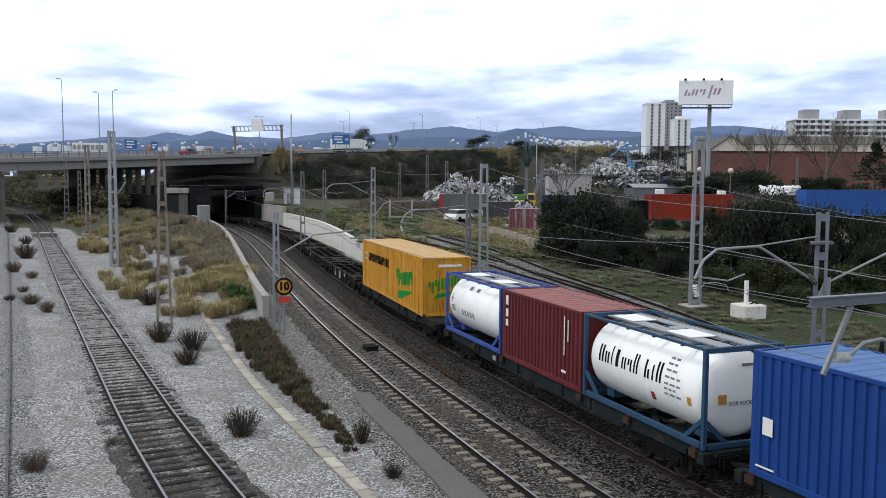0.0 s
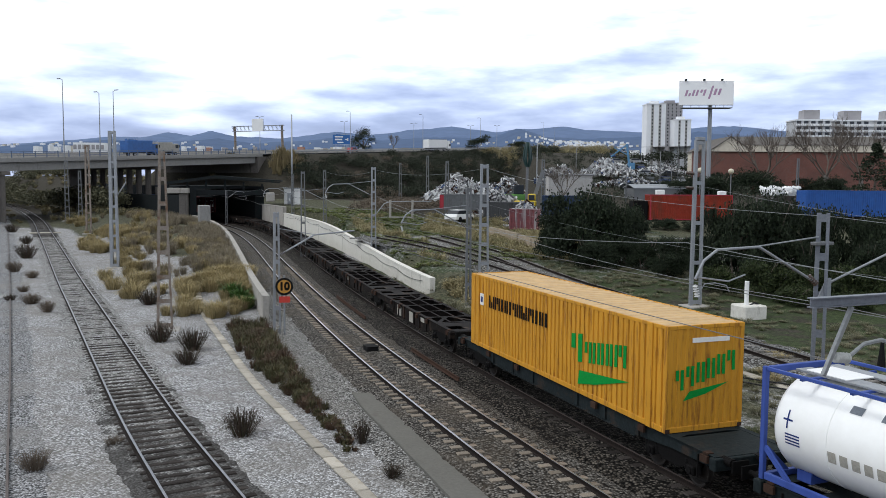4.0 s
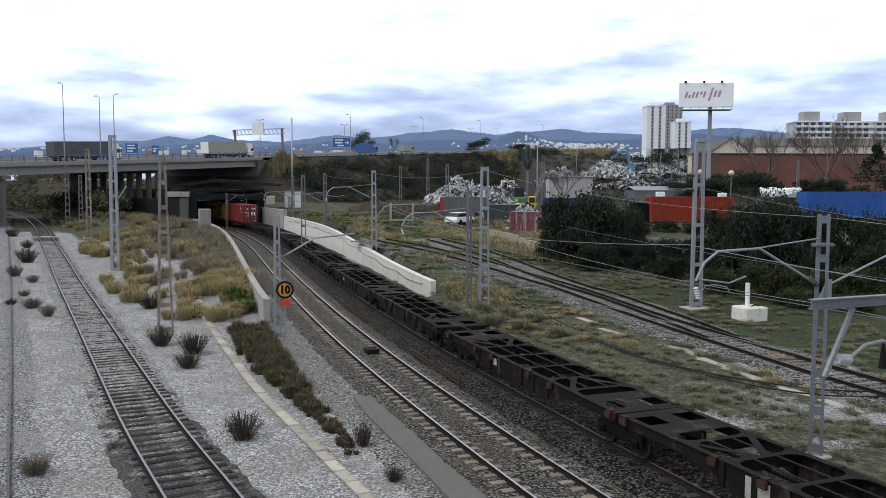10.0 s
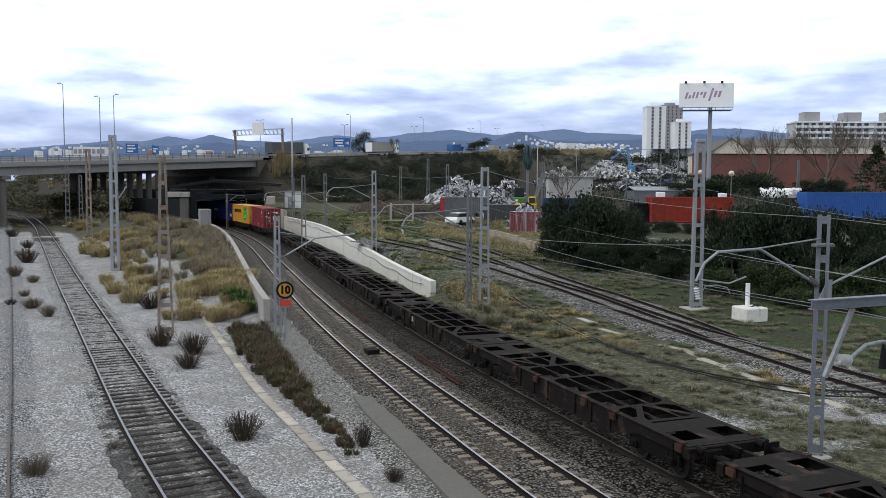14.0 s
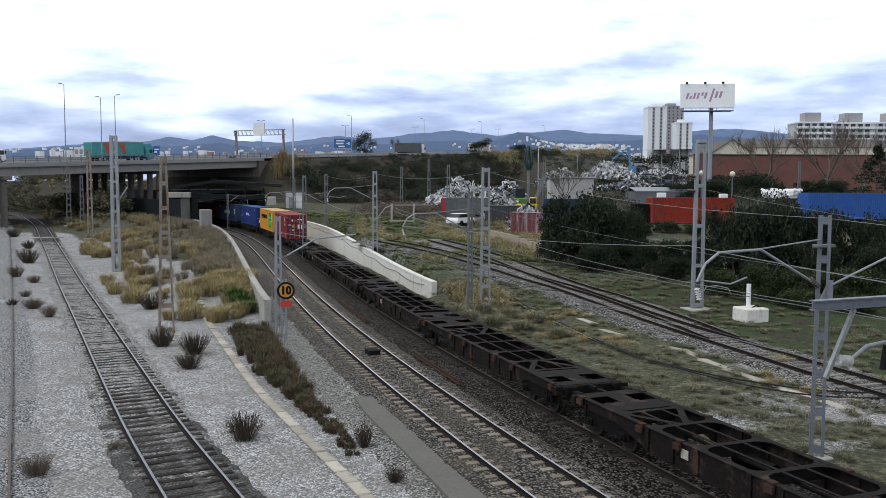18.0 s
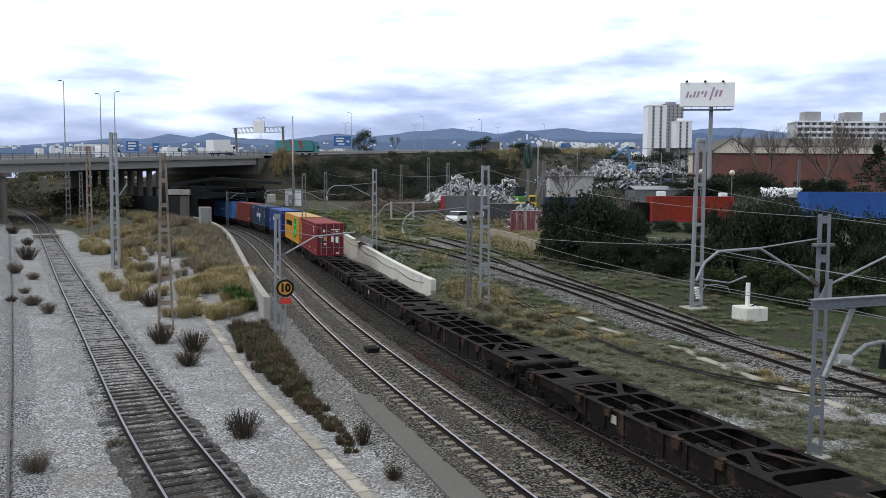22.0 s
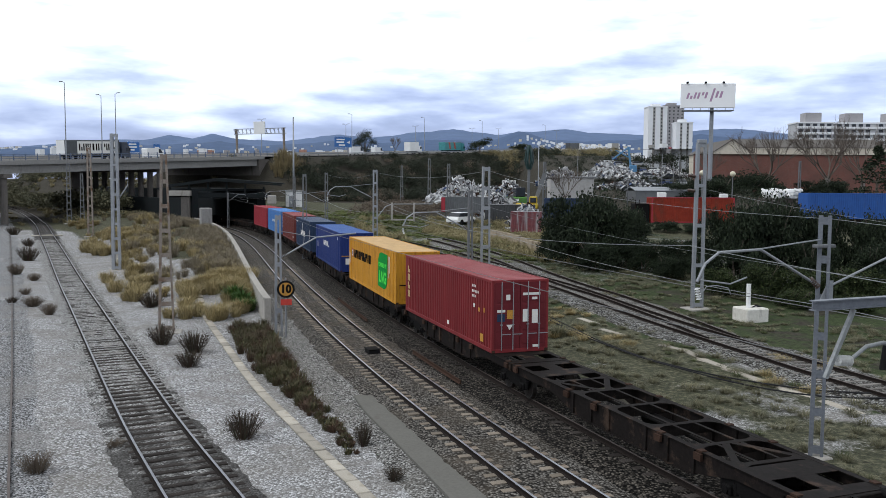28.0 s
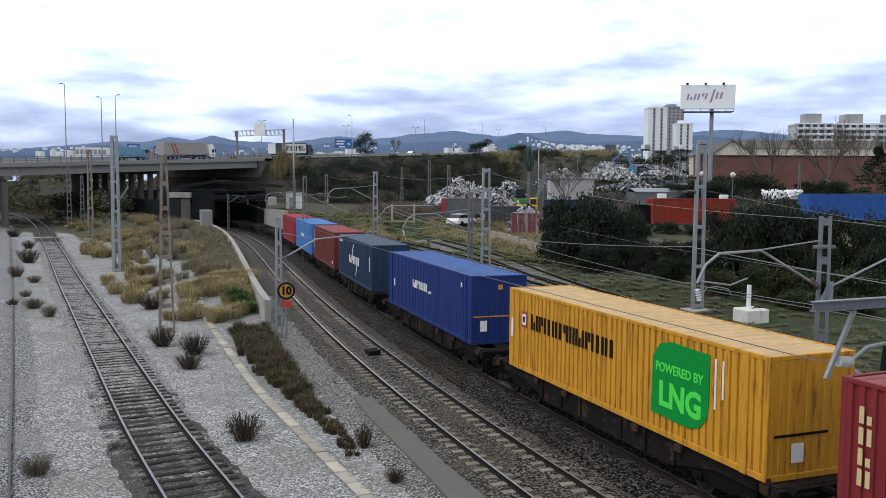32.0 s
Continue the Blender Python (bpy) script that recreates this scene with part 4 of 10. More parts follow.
def gantry():
    g = thing("sign_gantry", "steel sign gantry over the carriageway with a pale panel", "sign gantry", at=road_matrix(50.0, 0.4))
    for y in (0.0, 13.0):
        part("leg", Shape().box((-0.2, y - 0.2, -0.3), (0.2, y + 0.2, 6.2), c=0.03), M["galv_rust"], g)
    sh = Shape()
    for z in (5.0, 6.1):
        for x in (-0.3, 0.3):
            sh.box((x - 0.07, -0.4, z - 0.07), (x + 0.07, 13.4, z + 0.07))
    for i in range(13):
        sh.box((-0.33, i * 1.1 - 0.05, 5.0), (-0.25, i * 1.1 + 0.05, 6.1))
        sh.beam((0.3, i * 1.1, 5.0), (0.3, i * 1.1 + 1.0, 6.1), 0.06, 0.06)
    part("truss", sh, M["galv"], g)
    part("panel", Shape().box((-0.55, 4.6, 4.9), (-0.45, 7.7, 7.6), c=0.02), M["white"], g, "blank white sign panel")
    part("panel_frame", Shape().box((-0.44, 4.6, 4.95), (-0.36, 4.8, 7.55)).box((-0.44, 7.5, 4.95), (-0.36, 7.7, 7.55)), M["galv"], g)


gantry()


def road_sign(k, back, z, w, h, label, rows, legs=True, face=0):
    w, h, z = w * WIDE, h * WIDE, z * WIDE
    p = road(k, back, z)
    deg = math.degrees(math.atan2(p.y, p.x)) - 90 + face
    t = thing("road_sign", label, "road sign", at=pose(p.x, p.y, p.z, 0, 0, deg), group="motorway signs")
    part("board", Shape().box((-w / 2, 0, 0), (w / 2, 0.06, h), c=0.02), M["sign_blue"], t)
    part("border", Shape().box((-w / 2 + 0.05, -0.012, h - 0.13), (w / 2 - 0.05, 0, h - 0.07)).box((-w / 2 + 0.05, -0.012, 0.07), (w / 2 - 0.05, 0, 0.13)), M["white"], t)
    for x0, x1, zz, hh in rows:
        part("text_bar", Shape().box((x0 * w, -0.012, zz * h), (x1 * w, 0, (zz + hh) * h)), M["white"], t)
    if legs:
        for x in (-w * 0.32, w * 0.32):
            part("leg", Shape().box((x - 0.08, 0.07, -3.2), (x + 0.08, 0.22, h * 0.9)), M["galv"], t)
    return t


road_sign(71.0, -0.3, 1.9, 4.0, 2.5, "blue motorway direction sign with white lines of text", [(-0.38, 0.1, 0.68, 0.12), (-0.38, 0.05, 0.42, 0.14), (-0.25, 0.12, 0.16, 0.12), (0.22, 0.40, 0.45, 0.08), (0.32, 0.40, 0.36, 0.25)])
road_sign(24.0, 17.0, 1.2, 2.3, 2.2, "blue motorway sign beyond the far carriageway", [(-0.36, 0.25, 0.7, 0.12), (-0.36, 0.3, 0.45, 0.12), (-0.36, 0.1, 0.2, 0.12)])
road_sign(31.0, 18.0, 1.0, 1.3, 2.0, "narrow blue motorway sign with a white mark", [(-0.3, 0.35, 0.55, 0.12), (-0.3, 0.1, 0.25, 0.2)])


# ---------------------------------------------------------------- tunnel mouth under the viaduct
def build_portal():
    s = 140.0
    ph = float(np.interp(s, _s, _phi))
    p = main_line(s, -2.2)
    at = pose(p.x, p.y, 0, 0, 0, math.degrees(ph) * 0.35)
    t = thing("tunnel_mouth", "dark steel roofed tunnel mouth over the two lines", "tunnel", at=at, kind="structure")
    # dark steel outside; inside the bore this colour stands in for the shade
    dark = surface("dark_steel_tunnel_shade", (0.022, 0.025, 0.027), rough=0.8, fine=6, grime=(0.012, 0.024, 0.023))
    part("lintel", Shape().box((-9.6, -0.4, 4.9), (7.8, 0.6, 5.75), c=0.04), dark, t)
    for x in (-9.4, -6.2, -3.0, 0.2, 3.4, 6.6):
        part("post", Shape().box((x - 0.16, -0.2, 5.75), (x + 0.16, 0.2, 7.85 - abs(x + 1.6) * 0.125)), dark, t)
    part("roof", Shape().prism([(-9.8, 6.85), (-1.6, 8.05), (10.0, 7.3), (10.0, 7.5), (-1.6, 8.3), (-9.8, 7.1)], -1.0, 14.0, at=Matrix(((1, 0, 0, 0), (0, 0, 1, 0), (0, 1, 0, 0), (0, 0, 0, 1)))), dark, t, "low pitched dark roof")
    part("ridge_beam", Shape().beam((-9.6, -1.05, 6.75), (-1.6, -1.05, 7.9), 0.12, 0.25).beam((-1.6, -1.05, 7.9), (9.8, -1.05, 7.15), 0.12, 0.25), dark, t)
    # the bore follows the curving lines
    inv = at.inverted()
    # the low wall is added to hide the train, dark like shade between columns
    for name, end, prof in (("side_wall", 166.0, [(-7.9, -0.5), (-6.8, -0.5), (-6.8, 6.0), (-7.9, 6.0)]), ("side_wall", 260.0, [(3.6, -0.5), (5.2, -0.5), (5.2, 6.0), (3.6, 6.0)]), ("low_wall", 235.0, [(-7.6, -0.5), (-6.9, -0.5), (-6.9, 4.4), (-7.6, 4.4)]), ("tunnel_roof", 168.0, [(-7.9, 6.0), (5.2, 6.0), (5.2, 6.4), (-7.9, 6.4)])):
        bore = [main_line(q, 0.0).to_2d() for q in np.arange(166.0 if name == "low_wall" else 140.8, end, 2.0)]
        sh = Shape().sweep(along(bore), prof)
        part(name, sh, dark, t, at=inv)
    part("buttress", Shape().box((7.3, -2.0, 3.8), (8.8, -0.5, 5.4), c=0.15), M["concrete"], t, "weathered concrete block")
    part("ledge", Shape().box((-9.3, -3.2, 5.2), (-5.7, -0.6, 6.1), c=0.06), M["concrete"], t)
    part("ledge_pier", Shape().box((-7.3, -2.6, -0.4), (-5.9, -0.9, 5.1), c=0.06), M["pier_concrete"], t)


build_portal()

# ---------------------------------------------------------------- overhead line masts
def lattice_mast(name_label, x, y, z0, top, w0, w1, deg, mat, gap=1.15, depth=0.16, chord=0.09, solid_left=False, sunk=0.4, twist=0.0):
    """A mast of two tapering channels joined by flat plates. Its broad face looks along local -y."""
    t = thing("catenary_mast", name_label, "catenary mast", at=pose(x, y, z0, 0, 0, deg), group="catenary masts")
    h = top - z0
    turn = pose(0, 0, 0, 0, 0, twist)
    for sgn in (-1, 1):
        sh = Shape()
        c = chord * (1.35 if solid_left and sgn < 0 else 1.0)
        a0, a1 = sgn * w0 / 2, sgn * w1 / 2
        lo, hi = (0, c) if sgn < 0 else (-c, 0)
        vs = [(a0 + lo, -depth / 2, -sunk), (a0 + hi, -depth / 2, -sunk), (a0 + hi, depth / 2, -sunk), (a0 + lo, depth / 2, -sunk),
              (a1 + lo, -depth / 2, h), (a1 + hi, -depth / 2, h), (a1 + hi, depth / 2, h), (a1 + lo, depth / 2, h)]
        sh.add(vs, [(3, 2, 1, 0), (4, 5, 6, 7), (0, 1, 5, 4), (1, 2, 6, 5), (2, 3, 7, 6), (3, 0, 4, 7)])
        part("upright", sh, mat, t, at=turn)
    n = max(2, int(h / gap))
    for i in range(n + 1):
        z = 0.25 + (h - 0.4) * i / n
        w = w0 + (w1 - w0) * z / h
        part("batten", Shape().box((-w / 2 + 0.01, -depth / 2 + 0.012, z - 0.11), (w / 2 - 0.01, -depth / 2 + 0.03, z + 0.11)).box((-w / 2 + 0.01, depth / 2 - 0.03, z - 0.11), (w / 2 - 0.01, depth / 2 - 0.012, z + 0.11)), mat, t, at=turn)
    part("footing", Shape().box((-w0 * 0.9, -w0 * 0.8, -sunk - 0.25), (w0 * 0.9, w0 * 0.8, 0.06), c=0.04), M["concrete"], t)
    return t


def insulator(t, p, q, mat="insulator", r=0.07):
    p, q = Vector(p), Vector(q)
    sh = Shape()
    sh.tube(p, q, r * 0.4, 8)
    for i in range(5):
        a = p.lerp(q, (i + 0.3) / 5.0)
        b = p.lerp(q, (i + 0.7) / 5.0)
        sh.tube(a, b, r * 1.25, 10, r * 0.7)
    part("insulator", sh, M[mat], t)


def cantilever(t, side, z, reach, mat="galv", high=True):
    """Tube arm for the contact wire: side is -1 or 1 along the mast's local x."""
    if not high:
        part("cantilever", Shape().wire([(side * 0.2, 0, z), (side * reach * 0.6, 0, z + 1.0), (side * reach * 1.25, 0, z + 1.2)], 0.045, 8), M[mat], t)
        part("tie_rod", Shape().wire([(side * 0.15, 0, z + 1.35), (side * reach * 0.6, 0, z + 1.02)], 0.02, 6), M[mat], t)
        insulator(t, (side * 0.16, 0, z - 0.02), (side * 0.5, 0, z + 0.16))
        return
    part("cantilever", Shape().wire([(side * 0.2, 0, z), (side * reach * 0.52, 0, z + 1.1), (side * reach * 0.84, 0, z + 1.05), (side * reach * 0.94, 0, z + 0.75), (side * reach, 0, z + 0.25)], 0.042, 8), M[mat], t)
    part("tie_rod", Shape().wire([(side * 0.15, 0, z + 1.35), (side * reach * 0.52, 0, z + 1.12)], 0.022, 6), M[mat], t)
    part("registration_arm", Shape().wire([(side * reach * 0.98, 0, z + 0.3), (side * reach * 0.75, 0, z + 0.15), (side * reach * 0.62, 0, z + 0.32)], 0.025, 6), M[mat], t)
    insulator(t, (side * 0.16, 0, z - 0.05), (side * 0.5, 0, z + 0.22))
    insulator(t, (side * reach * 0.98, 0, z - 0.25), (side * reach * 1.0, 0, z + 0.1), "insulator_white", 0.065)


def main_mast(s, off, top, mat, w0=0.46, w1=0.34, arm=-1, reach=4.3, z=4.9, z0=None, high=True, label="grey lattice catenary mast beside the freight line", twist=0.0):
    p = main_line(s, off)
    deg = math.degrees(float(np.interp(s, _s, _phi)))
    gz = ground_height(p.x, p.y) if z0 is None else z0
    t = lattice_mast(label, p.x, p.y, gz, top, w0, w1, deg, M[mat], solid_left=True, twist=twist)
    if arm:
        cantilever(t, arm, z - gz, reach, high=high)
    return t


near_mast = main_mast(3.8, 4.65, 6.95, "galv_blue", 0.42, 0.35, -1, 4.5, 4.9, label="near grey lattice mast with bent tube arms", twist=-42)
part("feeder_arm", Shape().wire([(0.2, 0, 5.15), (2.6, 0.0, 6.0), (4.2, 0, 6.2)], 0.035, 8), M["galv"], near_mast)
part("gusset", Shape().prism([(-0.32, 4.55), (0.3, 4.55), (0.3, 5.35), (0.12, 5.35)], -0.11, -0.085, at=Matrix(((1, 0, 0, 0), (0, 0, 1, 0), (0, 1, 0, 0), (0, 0, 0, 1)))), M["galv"], near_mast)
part("clamp", Shape().box((-0.35, -0.12, 6.32), (0.35, 0.12, 6.42), c=0.02), M["galv_dark"], near_mast)
main_mast(34.6, 5.0, 7.35, "galv_dark", 0.40, 0.30, -1, 4.4, 4.9)
main_mast(34.4, 5.95, 8.85, "galv", 0.72, 0.50, 0, label="tall lattice anchor mast with pale steel channels")
main_mast(64.0, 4.9, 9.0, "galv", 0.55, 0.42, -1, 4.6, 6.3, label="lattice mast on the bank behind the pale wall")
main_mast(95.0, 4.9, 9.0, "galv_dark", 0.5, 0.38, -1, 4.6, 5.2)
main_mast(120.0, 5.0, 8.6, "galv_dark", 0.5, 0.38, -1, 4.6, 5.2)
main_mast(28.5, -7.7, 6.1, "galv", 0.42, 0.30, 1, 3.3, 3.9, high=False, label="slim lattice mast beside the speed sign")
main_mast(138.6, 0.9 - 3.0, 5.8, "galv_dark", 0.4, 0.32, 1, 3.5, 4.4, z0=-0.3, label="lattice mast at the tunnel mouth")


def field_mast(x, y, top, w0, w1, mat, deg=0, gap=1.25, label="lattice catenary mast in the yard", depth=0.2, chord=0.1):
    return lattice_mast(label, x, y, ground_height(x, y), top, w0, w1, deg, M[mat], gap, depth, chord, solid_left=True)


tall = field_mast(-29.65, 77.6, 12.0, 0.80, 0.62, "galv", 8, 1.3, "tall pale lattice mast among dry grass", 0.4, 0.2)
part("bracket", Shape().wire([(0.3, 0, 6.5), (1.1, 0, 7.7), (1.1, 0, 8.1)], 0.06, 6), M["galv"], tall)
rusty = field_mast(-14.95, 46.0, 9.25, 0.88, 0.34, "galv_rust", 12, 1.35, "rust stained tapering lattice mast", 0.18, 0.1)
field_mast(-50.0, 121.5, 12.4, 0.85, 0.55, "galv_rust", 5, 1.3, "rusty lattice mast before the viaduct", 0.3, 0.16)
field_mast(-68.9, 158.0, 10.9, 0.9, 0.6, "galv_dark", 5, 1.2)
field_mast(-66.3, 157.6, 9.0, 0.8, 0.5, "galv_dark", 5, 1.2)
field_mast(-71.5, 196.0, 7.0, 0.8, 0.5, "galv_dark", 5, 1.2)
right_mast = field_mast(16.0, 53.6, 10.4, 0.88, 0.72, "galv", 20, 2.3, "tall lattice mast beside the siding", 0.18, 0.15)
for z in (7.4, 8.3):
    insulator(right_mast, (-0.4, 0, z), (-0.95, 0, z + 0.05), "insulator", 0.09)
part("cap_box", Shape().box((-0.28, -0.16, 10.35), (0.3, 0.16, 10.58), c=0.03), M["galv"], right_mast)
part("hoop", Shape().wire([(0.1, -0.3, 0.9), (0.3, -0.5, 1.45), (1.0, -0.6, 1.5), (1.9, -0.6, 1.3), (2.1, -0.6, 0.9)], 0.035, 6), M["galv"], right_mast)
for x, y, top, lab in ((-14.3, 88.5, 8.6, "thin lattice mast above the pale wall"), (0.7, 118.0, 10.4, "distant lattice mast before the scrap heaps"), (14.2, 121.0, 10.8, "distant lattice mast beside the crane grab"), (-2.5, 150.0, 12.0, "distant lattice mast by the motorway bank"), (-8.0, 165.0, 11.0, "distant lattice mast by the motorway bank"), (62.0, 150.0, 12.0, "distant lattice mast before the brick wall")):
    field_mast(x, y, top, 0.6, 0.4, "galv_dark", 10, 1.6, lab)


def plain_pole(x, y, top, r0, label, mat="galv", lean=0.0):
    z = ground_height(x, y)
    return thing("pole", label, "pole", at=pose(x, y, z, 0, lean, 0), shape=Shape().tube((0, 0, -0.4), (0, 0, top - z), r0, 10, r0 * 0.6), mats=M[mat], group="poles", smooth=True)


plain_pole(-27.0, 155.0, 19.3, 0.2, "tall thin grey pole behind the wall")
plain_pole(13.1, 119.0, 13.0, 0.09, "thin pale pole by the low wall")
for x, y, t in ((30.0, 140.0, 10.5), (38.0, 150.0, 13.0), (44.0, 165.0, 12.0), (52.0, 190.0, 15.5), (28.0, 180.0, 14.5)):
    plain_pole(x, y, t, 0.1, "thin grey yard lamp pole", "galv_dark")

# the pole pair of the second line's own registration, hung from an arm close to the camera
arm = thing("line_bracket", "heavy steel bracket arm hung over the tracks", "catenary bracket", at=Matrix.Translation(main_line(-5, 0)) @ pose(0, 0, 0, 0, 0, math.degrees(0.396)))
part("beam", Shape().box((-4.62, -0.07, 5.84), (6.0, 0.07, 5.86)).box((-4.62, -0.012, 5.86), (6.0, 0.012, 5.985)).box((-4.62, -0.07, 5.985), (6.0, 0.07, 6.005)), M["galv_blue"], arm)
part("mast", Shape().box((5.4, -0.2, -0.6), (5.8, 0.2, 7.4), c=0.02), M["galv"], arm)
part("strut", Shape().beam((-3.72, 0, 5.82), (-4.28, 0, 4.72), 0.065, 0.065), M["wire_pale"], arm, "pale drop strut")
part("tube", Shape().wire([(-3.75, 0, 4.98), (-3.4, 0, 5.18), (-3.0, 0, 5.22), (-2.2, 0, 4.95)], 0.035, 8), M["wire_pale"], arm)
insulator(arm, (-4.05, 0, 5.0), (-3.72, 0, 4.96), "insulator_white", 0.075)


# ---------------------------------------------------------------- wires
def span(a, b, sag, n=14):
    a, b = Vector(a), Vector(b)
    return [a.lerp(b, i / n) - Vector((0, 0, sag * 4 * (i / n) * (1 - i / n))) for i in range(n + 1)]


def line_wire(label, stations, r, mat, sag):
    sh = Shape()
    pts = []
    for a, b in zip(stations, stations[1:]):
        pts += span(a, b, sag)[:-1]
    pts.append(Vector(stations[-1]))
    sh.wire(pts, r, 4)
    return thing("overhead_wire", label, "wire", shape=sh, mats=M[mat], group="overhead wires")


st = [-27.0, 4.0, 34.6, 64.0, 95.0, 120.0, 150.0]
line_wire("contact wire over the freight line", [main_line(s, 0.15 * (-1) ** i, 5.05) for i, s in enumerate(st)], 0.011, "wire", 0.05)
line_wire("sagging carrier wire over the freight line", [main_line(s, 0.0, 6.15) for s in st], 0.011, "wire_pale", 0.55)
line_wire("contact wire over the second line", [main_line(s, -4.3 + 0.15 * (-1) ** i, 4.95) for i, s in enumerate((-5, 28.5, 64, 95, 120, 150))], 0.011, "wire", 0.05)
line_wire("pale feeder wire along the mast tops", [main_line(-27, 5.3, 6.7), main_line(3.8, 4.9, 6.85), main_line(34.4, 6.1, 8.6), main_line(64, 5.2, 8.7), main_line(95, 5.2, 8.7)], 0.010, "wire_pale", 0.45)
line_wire("pale return wire low on the masts", [main_line(-27, 5.0, 4.6), main_line(3.8, 4.9, 4.25), main_line(34.4, 6.2, 4.9), main_line(64, 5.2, 6.2)], 0.011, "wire_pale", 0.4)
line_wire("feeder wire over the siding", [(26.0, 12.0, 5.4), (16.4, 53.4, 7.5), (14.2, 121.0, 9.6)], 0.009, "wire_pale", 0.6)
line_wire("feeder wire beside the siding", [(27.0, 20.0, 4.0), (16.0, 53.4, 3.6), (3.0, 90.0, 5.8)], 0.010, "wire_pale", 0.3)

# ---------------------------------------------------------------- the freight train
# Every vehicle: local x forward (towards the camera), y to the far side, z up from the rail top.
DECK = 1.12
MOVING = []          # (thing, metres behind the reference point, wheelbase or None, pose on its wagon)


def corrugated(x0, x1, z0, z1, y, depth, sign, pitch=0.278, narrow=False):
    """A wall of trapezoid ribs between x0 and x1; ribs go inwards from the plane y."""
    n = max(1, int(round((x1 - x0) / pitch)))
    p = (x1 - x0) / n
    xs = []
    for i in range(n):
        a = x0 + i * p
        xs += [(a, 0), (a + p * 0.70, 0), (a + p * 0.76, depth), (a + p * 0.92, depth)] if narrow else [(a, 0), (a + p * 0.42, 0), (a + p * 0.50, depth), (a + p * 0.92, depth)]
    xs.append((x1, 0))
    vs, fs = [], []
    for x, d in xs:
        vs += [(x, y - sign * d, z0), (x, y - sign * d, z1)]
    for i in range(len(xs) - 1):
        o = 2 * i
        fs.append((o, o + 2, o + 3, o + 1) if sign < 0 else (o, o + 1, o + 3, o + 2))
    return Shape().add(vs, fs)


